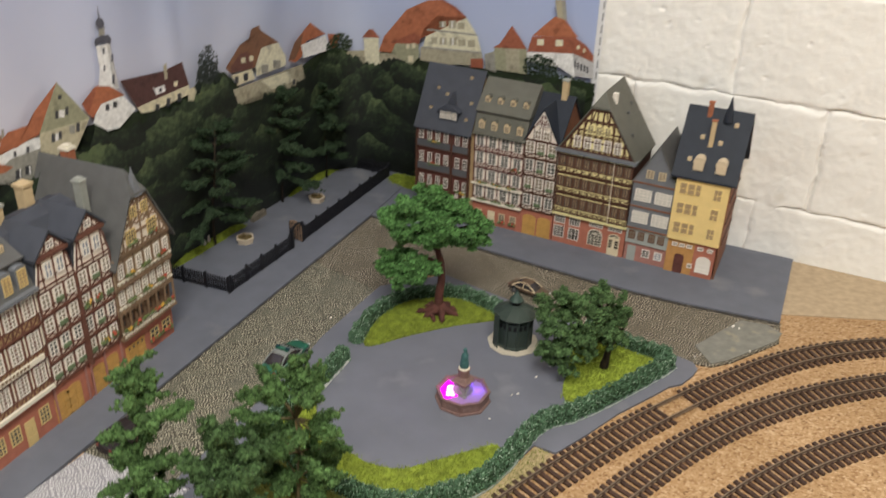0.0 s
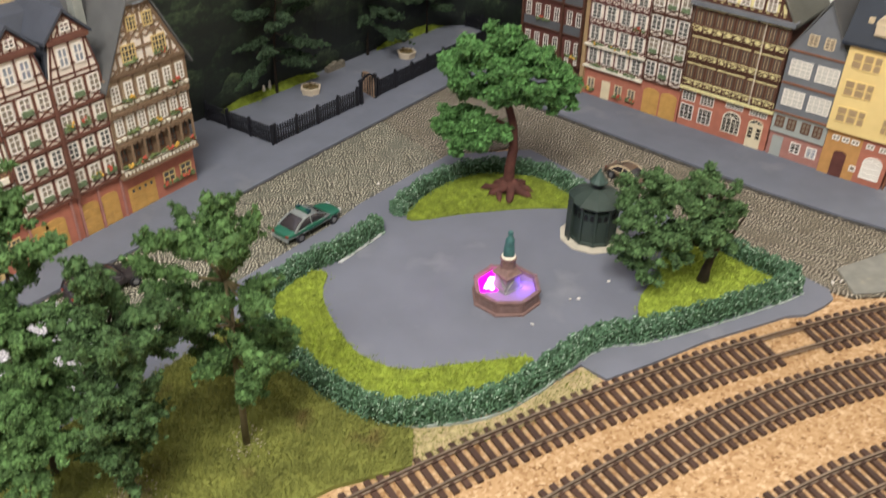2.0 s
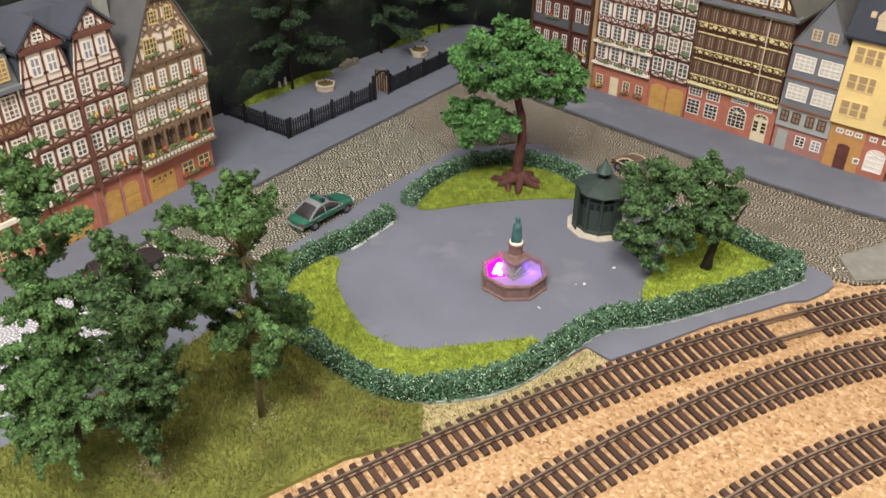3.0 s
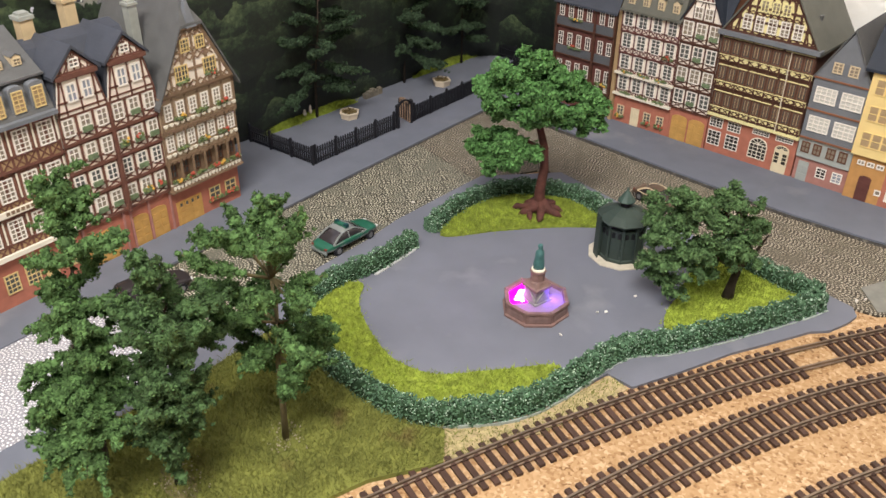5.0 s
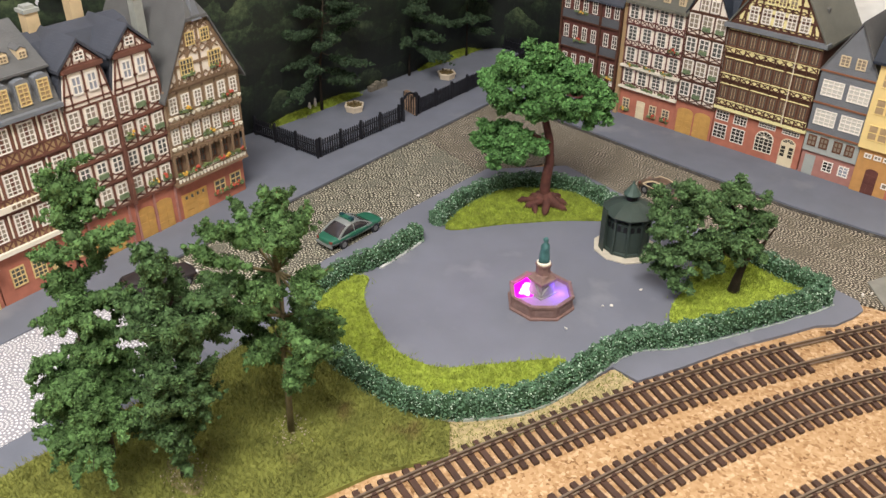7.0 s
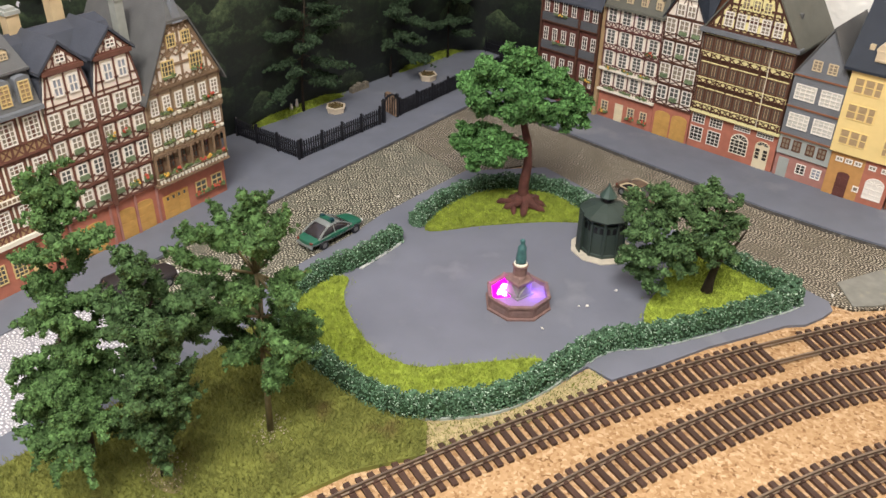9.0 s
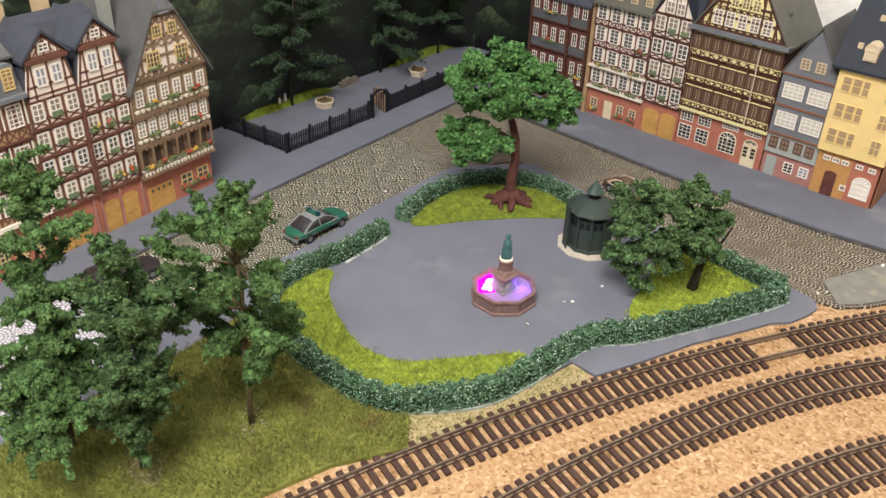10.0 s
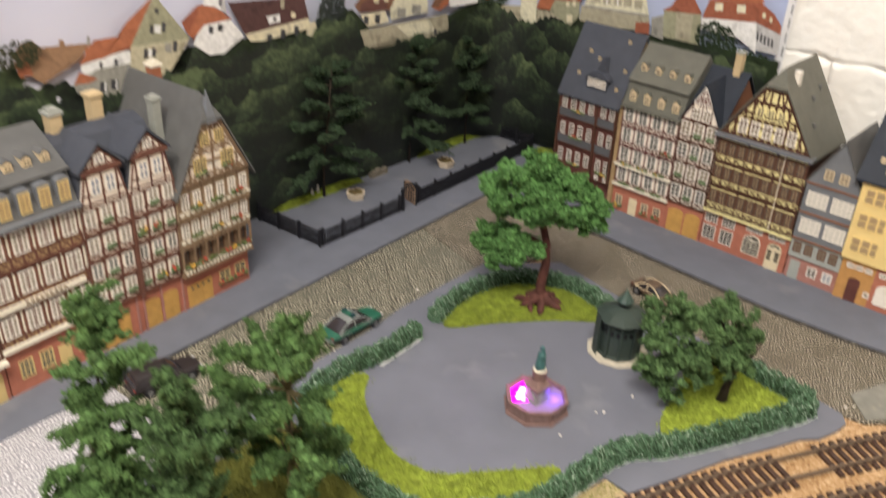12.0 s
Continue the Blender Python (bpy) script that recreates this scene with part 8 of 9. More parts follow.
bough_tree((-0.237, 0.384), "slim leafy tree with forked olive stem on the grass", [(0, -1, 0), (1, 37, 0), (1, 62, 1), (3, 82, 0), (2, 108, -1), (4, 140, 0)],
           [(-1, 131, 8, 156, 4), (10, 117, 19, 145, -6), (-4, 124, -18, 144, -10), (-5, 124, -27, 140, 8), (-11, 115, -35, 133, 16), (-10, 93, -40, 97, -14), (-5, 85, -29, 94, 10), (0, 68, -11, 67, 14), (11, 107, 29, 116, 8), (12, 85, 35, 82, 4), (11, 103, 26, 112, 24), (2, 39, 21, 68, 6), (4, 86, 19, 72, 22), (6, 127, 12, 146, 26), (6, 104, -1, 115, 28), (0, 99, -26, 79, -24), (2, 135, -8, 135, -18), (2, 70, 18, 58, -18), (-1, 50, -21, 62, -6), (-3, 64, -30, 72, -12), (-5, 73, -36, 79, -18), (2, 80, -14, 98, -6), (4, 65, 27, 76, -8), (12, 63, 31, 60, -14), (8, 79, 19, 96, -10), (3, 36, 17, 68, 10), (-4, 83, -28, 95, -20), (3, 93, -2, 108, -12)],
           M["foliage"], 34, fill=12)
bough_tree((-0.257, 0.328), "dark green leafy tree on the grass field", [(-1, -1, 0), (0, 30, 0), (1, 60, 2), (3, 97, 0), (4, 140, 0)],
           [(2, 120, 5, 146, 0), (7, 128, 14, 145, 8), (1, 106, -10, 117, 6), (8, 101, 22, 90, 6), (11, 115, 33, 110, -8), (-1, 29, 11, 83, 18), (5, 46, 20, 61, 4), (3, 33, 15, 58, 14), (-1, 33, -9, 47, 8), (5, 98, 2, 115, 20), (7, 94, 23, 122, 24), (0, 62, -19, 70, -12), (-1, 50, 12, 55, -16), (6, 74, 8, 90, 28), (2, 84, 20, 101, 14), (-1, 25, 11, 92, 16), (4, 30, 21, 79, 20), (7, 38, 26, 87, 10), (1, 33, -2, 60, 18), (1, 59, -5, 89, 4), (3, 77, -10, 98, -6), (10, 94, 6, 126, 6), (13, 85, 25, 103, -4), (17, 102, 32, 109, -14), (15, 103, 9, 127, -10), (6, 101, -14, 107, -16), (12, 61, 21, 54, 12), (1, 22, 10, 58, 24), (14, 87, 36, 91, -20), (0, 62, -26, 52, -10), (-2, 43, -21, 37, 2)],
           M["foliage_deep"], 36, "bark", fill=30)
bough_tree((-0.306, 0.317), "tall leafy tree beside the white cobbled street", [(2, -1, 6), (4, 40, 4), (6, 90, 2), (9, 130, 0), (12, 172, 0)],
           [(11, 149, 12, 173, 0), (13, 152, 4, 169, 6), (12, 148, 22, 160, -6), (10, 136, 8, 158, 10), (9, 125, -11, 128, 4), (12, 133, 41, 145, 8), (5, 110, 20, 124, -8), (6, 107, -6, 112, 8), (4, 92, -15, 96, 14), (2, 80, -20, 71, 24), (0, 69, -16, 62, 24), (2, 64, -12, 58, 40), (3, 62, 2, 49, 50), (7, 67, 15, 43, 66), (6, 66, 30, 41, 64), (2, 61, 30, 52, 40), (4, 81, 26, 96, 38), (6, 92, 24, 110, 34), (0, 64, 30, 60, 24), (4, 71, 12, 75, 46), (4, 95, 28, 112, 10), (-2, 74, 19, 76, -6), (5, 64, 22, 63, 56), (8, 106, 10, 115, 24), (5, 64, -1, 43, 56), (13, 141, 20, 142, 20), (3, 78, 29, 69, 10), (3, 74, 32, 56, 20), (7, 65, 28, 53, 40), (4, 88, 22, 72, -4), (3, 54, 5, 77, 50), (9, 101, 25, 91, -8)],
           M["foliage"], 38, "bark", fill=30)
BG = "dark trees before the backdrop"
BL = "dark green tree with drooping boughs before the backdrop"
sprig_tree((-0.540, 0.718), BL, 0.140, 0.056, 30, M["foliage_dark"], 41, (0.010, 0.0), 0.22, "bark", 0.0013, 0.0042, (-0.40, 0.10), BG, 0.22, 1, droop=0.12, density=0.8, steep=0.8, fingers=0.8)
sprig_tree((-0.532, 0.846), BL, 0.140, 0.052, 28, M["foliage_dark"], 42, (0.006, 0.0), 0.26, "bark", 0.0013, 0.0042, (-0.40, 0.10), BG, 0.22, 1, droop=0.12, density=0.8, steep=0.8, fingers=0.8)
sprig_tree((-0.520, 0.936), BL, 0.125, 0.044, 24, M["foliage_dark"], 43, (0.004, 0.0), 0.26, "bark", 0.0013, 0.0042, (-0.40, 0.10), BG, 0.22, 1, droop=0.12, density=0.8, steep=0.8, fingers=0.8)


# ---- picket fence, gate and tubs ----
SHARED = {}


def shared(key, make, material):
    """One mesh for many alike pieces."""
    if key not in SHARED:
        bm = make()
        bmesh.ops.recalc_face_normals(bm, faces=bm.faces)
        me = bpy.data.meshes.new(key)
        bm.to_mesh(me)
        bm.free()
        me.materials.append(material)
        SHARED[key] = me
    return SHARED[key]


def piece(name, me, parent, m):
    ob = new(name, me)
    ob.parent = parent
    ob.matrix_basis = m
    return ob


def make_picket():
    bm = bmesh.new()
    prism(bm, [(-0.00072, 0.0010), (0.00072, 0.0010), (0.00072, 0.0160), (0, 0.0174), (-0.00072, 0.0160)], -0.0004, 0.0004)
    return bm


def make_post():
    bm = bmesh.new()
    bx(bm, -0.0010, 0.0010, -0.0010, 0.0010, 0.0, 0.0182)
    lathe(bm, [(0.0015, 0.0182), (0.0015, 0.0188), (0.0004, 0.0196)], 4, turn=math.pi / 4)
    return bm


def fence(a, b, panels, label):
    """A picket fence from a to b with posts between its panels."""
    dx, dy = b[0] - a[0], b[1] - a[1]
    L = math.hypot(dx, dy)
    f = thing("picket_fence", pose(a[0], a[1], 0.0008, 0, 0, math.degrees(math.atan2(dy, dx))), label, "fence", "black picket fence round the yard")
    post, picket = shared("post", make_post, M["black_plastic"]), shared("picket", make_picket, M["black_plastic"])
    for i in range(panels + 1):
        piece("post", post, f, pose(L * i / panels, 0, 0))
    for i in range(panels):
        x0, x1 = L * i / panels + 0.0014, L * (i + 1) / panels - 0.0014
        n = max(2, int((x1 - x0) / 0.0025))
        for k in range(n):
            piece("picket", picket, f, pose(x0 + (x1 - x0) * (k + 0.5) / n, -0.0006, 0, 0, 0, 0))
        for z in (0.0036, 0.0112):
            part("rail", box_bm(x0, x1, -0.0002, 0.0008, z, z + 0.0009), M["black_plastic"], f)
    return f


fence((-0.466, 0.638), (-0.574, 0.637), 4, "black plastic picket fence beside the flowered house")
fence((-0.466, 0.6415), (-0.4590, 0.742), 4, "black plastic picket fence along the pavement")
fence((-0.4575, 0.771), (-0.4490, 0.974), 8, "black plastic picket fence along the pavement")
fence((-0.4505, 0.9765), (-0.520, 0.984), 3, "black plastic picket fence before the backdrop")

gate = thing("garden_gate", pose(-0.4580, 0.7565, 0.0008, 0, 0, 86) @ Matrix.Diagonal((0.82, 1, 1, 1)), "black arched garden gate standing open with a brown leaf", "gate")
for s in (-1, 1):
    bm = bmesh.new()
    bx(bm, s * 0.0115 - 0.0016, s * 0.0115 + 0.0016, -0.0016, 0.0016, 0, 0.0225)
    lathe(bm, [(0.0026, 0.0225), (0.0026, 0.0235), (0.0006, 0.0252)], 4, s * 0.0115, 0, math.pi / 4)
    part("gate_post", bm, M["black_plastic"], gate)
bm = bmesh.new()
arc = [(0.0100 * math.cos(a), 0.0200 + 0.0062 * math.sin(a)) for a in np.linspace(0, math.pi, 13)]
for p, q in zip(arc, arc[1:]):
    bar(bm, p, q, 0.0018, -0.0007, 0.0007)
part("arch", bm, M["black_plastic"], gate)
bm = bmesh.new()
prism(bm, [(-0.0098, 0.0008), (0.0098, 0.0008), (0.0098, 0.0185)] + [(0.0098 * math.cos(a), 0.0185 + 0.0050 * math.sin(a)) for a in np.linspace(0.2, math.pi - 0.2, 9)] + [(-0.0098, 0.0185)], -0.0003, 0.0005)
bmesh.ops.transform(bm, matrix=pose(0.0095, 0.0, 0.0, 0, 0, -104) @ pose(-0.0095, 0.0, 0.0), verts=bm.verts)
leaf = part("gate_leaf", bm, mat("gate_brown", (0.30, 0.20, 0.14), 0.7, var=0.45, scale=260), gate, "mottled brown gate leaf")
for k in range(5):
    bm = box_bm(-0.0085 + 0.0042 * k - 0.0004, -0.0085 + 0.0042 * k + 0.0004, -0.0011, -0.0003, 0.002, 0.0205)
    bmesh.ops.transform(bm, matrix=pose(0.0095, 0.0, 0.0, 0, 0, -104) @ pose(-0.0095, 0.0, 0.0), verts=bm.verts)
    part("gate_bar", bm, M["black_plastic"], leaf)

M["planter_plant"] = mat("planter_plants", (0.16, 0.11, 0.045), 0.95, var=0.4, scale=300, per_island=0.5)


def planter(x, y, turn, seed):
    rng = np.random.default_rng(seed)
    t = thing("planter", pose(x, y, 0.0008, 0, 0, turn) @ Matrix.Diagonal((0.88, 0.88, 0.80, 1)), "cream hexagonal plant tub with brown soil", "planter", "plant tubs in the yard")
    bm = bmesh.new()
    lathe(bm, [(0.0100, 0.0), (0.0112, 0.0066), (0.0120, 0.0066), (0.0120, 0.0086), (0.0100, 0.0086), (0.0096, 0.0070)], 6)
    part("tub", bm, M["planter"], t)
    bm = bmesh.new()
    lathe(bm, [(0.0098, 0.0064), (0.0098, 0.0074)], 6)
    part("soil", bm, M["soil"], t)
    a, r = rng.uniform(0, 6.28, 90), 0.0085 * np.sqrt(rng.uniform(0, 1, 90))
    lumps("plant_clump", np.c_[r * np.cos(a), r * np.sin(a), rng.uniform(0.0074, 0.0098, 90)], rng.uniform(0.0007, 0.0014, 90), M["planter_plant"], t, rng=rng)


planter(-0.5135, 0.7375, 8, 51)
planter(-0.4955, 0.8660, 22, 52)

# small things along the backdrop's foot
for x, y, h in ((-0.5437, 0.7130, 0.0095), (-0.5441, 0.7055, 0.0065)):
    bm = bmesh.new()
    lathe(bm, [(0.0016, 0), (0.0019, h * 0.3), (0.0012, h * 0.65), (0.0015, h * 0.8), (0.0004, h)], 8)
    f = part("figurine", bm, M["win_white"], None, "small plain white figurine in the grass", True)
    f.location = (x, y, 0.0056)
    tagged(f, "small plain white figurine in the grass", "figurine", "white figurines")
bm = bmesh.new()
for k in range(5):
    bx(bm, -0.012 + 0.005 * k, -0.0075 + 0.005 * k, -0.0026, 0.0026, 0.0, 0.0062 + 0.0014 * ((k * 7) % 3))
st = part("low_stone_wall", bm, mat("grey_stone", (0.16, 0.14, 0.11), 0.9, var=0.3, scale=250), None)
st.matrix_world = pose(-0.5335, 0.795, 0.0, 0, 0, 86)
tagged(st, "low weathered grey stone ledge at the yard's edge", "ledge")

# ---- fountain ----
FX, FY = -0.1940, 0.5755
fo = thing("fountain", pose(FX, FY, 0.0, 0, 0, 15) @ Matrix.Diagonal((1.06, 1.06, 0.87, 1)), "octagonal reddish fountain with a green statue and magenta light", "fountain")
bm = bmesh.new()
lathe(bm, [(0.0222, 0.0), (0.0222, 0.0016), (0.0208, 0.0022), (0.0206, 0.0098), (0.0216, 0.0104), (0.0216, 0.0122), (0.0190, 0.0122), (0.0184, 0.0090), (0.0184, 0.0030)], 8, turn=0)
part("basin", bm, M["fount_stone"], fo)
for i in range(8):
    a = 2 * math.pi * (i + 0.5) / 8
    me = shared("basin_panel", lambda: box_bm(-0.0004, 0.0004, -0.0056, 0.0056, 0.0034, 0.0088), M["fount_rim"])
    c = 0.0207 * math.cos(math.pi / 8)
    piece("basin_panel", me, fo, pose(c * math.cos(a), c * math.sin(a), 0, 0, 0, math.degrees(a)))
    a = 2 * math.pi * i / 8
    me = shared("rim_knob", lambda: (lambda b: (lathe(b, [(0.0011, 0.0120), (0.0013, 0.0128), (0.0005, 0.0136)], 6), b)[1])(bmesh.new()), M["fount_rim"])
    piece("rim_knob", me, fo, pose(0.0204 * math.cos(a), 0.0204 * math.sin(a), 0))
bm = bmesh.new()
lathe(bm, [(0.0186, 0.0060), (0.0186, 0.0096)], 8)
water = bpy.data.materials.new("violet_glow_water")
water.use_nodes = True
wb = water.node_tree.nodes["Principled BSDF"]
# the lamp's violet glow is put into the water's base colour
wb.inputs["Base Color"].default_value = (0.33, 0.22, 0.42, 1)
wb.inputs["Roughness"].default_value = 0.16
ripple = water.node_tree.nodes.new("ShaderNodeTexNoise")
ripple.inputs["Scale"].default_value, ripple.inputs["Detail"].default_value = 260, 4
rb = water.node_tree.nodes.new("ShaderNodeBump")
rb.inputs["Strength"].default_value, rb.inputs["Distance"].default_value = 0.5, 0.0006
water.node_tree.links.new(ripple.outputs["Fac"], rb.inputs["Height"])
water.node_tree.links.new(rb.outputs["Normal"], wb.inputs["Normal"])
part("water", bm, water, fo, "resin water with violet glow in its colour")
# the lamp under the water, a wedge of the basin
glow = mat("magenta_lamp", (1.0, 0.0, 0.80), 0.4, var=0.05, emit=2.2)
hot = mat("magenta_lamp_core", (1.0, 0.45, 0.95), 0.4, var=0.02, emit=6.0)
bm = bmesh.new()
slab(bm, [(0.0182 * math.cos(a), 0.0182 * math.sin(a)) for a in [math.radians(v) for v in (135, 180, 225)]] + [(-0.0035, -0.0068), (-0.0058, 0.0062)], 0.0094, 0.0100)
part("lamp", bm, glow, fo, "glowing magenta lamp under the water")
bm = bmesh.new()
for k in range(15):
    z0 = 0.0100
    x, y = -0.0072 - 0.0021 * (k % 3) - 0.0004 * (k % 2), -0.0064 + 0.0026 * (k // 3) + 0.0004 * (k % 2)
    lathe(bm, [(0.0015 - 0.0003 * (k % 2), z0), (0.0012, z0 + 0.0006), (0.0004, z0 + 0.0009)], 7, x, y)
part("lamp_core", bm, hot, fo, "white-hot middle of the lamp")
pl = bpy.data.lights.new("fountain_lamp", "POINT")
pl.energy, pl.color, pl.shadow_soft_size = 0.015, (0.75, 0.12, 1.0), 0.003
plo = new("fountain_lamp", pl)
plo.location = (FX - 0.009, FY - 0.003, 0.0165)
pl2 = bpy.data.lights.new("fountain_lamp", "POINT")
pl2.energy, pl2.color, pl2.shadow_soft_size = 0.010, (0.22, 0.08, 1.0), 0.002
new("fountain_lamp", pl2).location = (FX + 0.0105, FY + 0.0060, 0.0125)
# pedestal, its corners turned against the basin's
ped = Matrix.Rotation(math.radians(-31), 4, "Z")


def ped_part(name, bm, material, label=""):
    bmesh.ops.transform(bm, matrix=ped, verts=bm.verts)
    return part(name, bm, material, fo, label)


grey_foot = mat("grey_stone_foot", (0.27, 0.255, 0.265), 0.5, var=0.2, scale=250)
bm = bmesh.new()
bx(bm, -0.0070, 0.0070, -0.0070, 0.0070, 0.0090, 0.0108)
bx(bm, -0.0054, 0.0054, -0.0054, 0.0054, 0.0108, 0.0200)
ped_part("pedestal_foot", bm, grey_foot, "grey stone foot with gables")
for i in range(4):
    bm = bmesh.new()
    prism(bm, [(-0.0050, 0.0108), (0.0050, 0.0108), (0.0050, 0.0130), (0.0, 0.0196), (-0.0050, 0.0130)], -0.0064, -0.0050)
    bmesh.ops.transform(bm, matrix=Matrix.Rotation(math.pi / 2 * i, 4, "Z"), verts=bm.verts)
    ped_part("gablet", bm, grey_foot)
bm = bmesh.new()
lathe(bm, [(0.0066, 0.0196), (0.0094, 0.0212), (0.0094, 0.0232), (0.0082, 0.0240), (0.0062, 0.0268), (0.0058, 0.0272)], 4, turn=math.pi / 4)
ped_part("cap_slab", bm, M["fount_rim"])
bm = bmesh.new()
lathe(bm, [(0.0056, 0.0268), (0.0046, 0.0280), (0.0044, 0.0342), (0.0052, 0.0352), (0.0052, 0.0364)], 8)
ped_part("column", bm, M["fount_stone"])
bm = bmesh.new()
lathe(bm, [(0.0040, 0.0362), (0.0044, 0.0367), (0.0044, 0.0378), (0.0036, 0.0384)], 14)
part("ring", bm, M["cream"], fo, "pale ring under the statue")
bm = bmesh.new()
lathe(bm, [(0.0036, 0.0382), (0.0037, 0.0405), (0.0033, 0.0440), (0.0028, 0.0480), (0.0029, 0.0505), (0.0025, 0.0528), (0.0013, 0.0546), (0.0015, 0.0562), (0.0015, 0.0582), (0.0005, 0.0596)], 12)
for v in bm.verts:
    n = noise.noise(v.co * 420)
    v.co.x += n * 0.0007 + (v.co.z - 0.039) * 0.02
    v.co.y += noise.noise(v.co * 380 + Vector((3, 1, 7))) * 0.0007
part("statue", bm, M["verdigris"], fo, "plain green patinated statue", True)

# ---- round kiosk ----
KX, KY = -0.1812, 0.6743
ki = thing("kiosk", pose(KX, KY, 0.0, 0, 0, 10) @ Matrix.Diagonal((0.96, 0.96, 0.88, 1)), "dark green octagonal kiosk with a pointed roof on a cream slab", "kiosk")
bm = bmesh.new()
lathe(bm, [(0.0250, -0.0004), (0.0250, 0.0010)], 10)
part("slab", bm, mat("cream_slab", (0.52, 0.47, 0.38), 0.75, var=0.12, scale=200), ki, "cream stone slab")
bm = bmesh.new()
lathe(bm, [(0.0176, 0.0010), (0.0176, 0.0034), (0.0166, 0.0040), (0.0166, 0.0300), (0.0172, 0.0306), (0.0172, 0.0316), (0.0160, 0.0320)], 10)
part("body", bm, M["kiosk_green"], ki)
part("loose_panel", box_bm(-0.0204, -0.0196, -0.0042, 0.0042, 0.0010, 0.0410), M["kiosk_green"], ki, "wall panel standing proud of the roof").matrix_basis = pose(0, 0, 0, 0, 0, 38)


def make_slot():
    """A round-headed opening."""
    b = bmesh.new()
    prism_x(b, [(-0.0014, 0.0244), (0.0014, 0.0244)] + [(0.0014 * math.cos(q), 0.0280 + 0.0014 * math.sin(q)) for q in np.linspace(0, math.pi, 7)], 0.0000, 0.0007)
    return b


for i in range(10):
    a = 36 * i
    piece("corner_rib", shared("corner_rib", lambda: box_bm(-0.0009, 0.0009, -0.0009, 0.0009, 0.0010, 0.0375), M["kiosk_green"]), ki, pose(0.0169 * math.cos(math.radians(a)), 0.0169 * math.sin(math.radians(a)), 0, 0, 0, a))
    c = 0.0166 * math.cos(math.pi / 10)
    b = math.radians(a + 18)
    m = pose(c * math.cos(b), c * math.sin(b), 0, 0, 0, a + 18)
    piece("wall_panel", shared("wall_panel", lambda: box_bm(-0.0003, 0.0005, -0.0036, 0.0036, 0.0060, 0.0240), M["kiosk_green"]), ki, m)
    for k in (-1, 1):
        piece("slot", shared("slot", make_slot, M["kiosk_black"]), ki, m @ pose(0, 0.0024 * k, 0))
bm = bmesh.new()
lathe(bm, [(0.0152, 0.0316), (0.0152, 0.0380)], 10)
part("dark_opening", bm, M["kiosk_black"], ki, "dark opening below the roof")
bm = bmesh.new()
lathe(bm, [(0.0208, 0.0366), (0.0213, 0.0380), (0.0140, 0.0425), (0.0062, 0.0462), (0.0058, 0.0468)], 10)
part("roof", bm, M["kiosk_green"], ki)
bm = bmesh.new()
lathe(bm, [(0.0042, 0.0466), (0.0042, 0.0520)], 10)
part("lantern", bm, M["kiosk_black"], ki)
bm = bmesh.new()
lathe(bm, [(0.0066, 0.0516), (0.0068, 0.0524), (0.0036, 0.0572), (0.0012, 0.0612), (0.0005, 0.0640)], 10)
part("cap", bm, mat("cap_green", (0.042, 0.072, 0.060), 0.5, var=0.15, scale=200), ki)


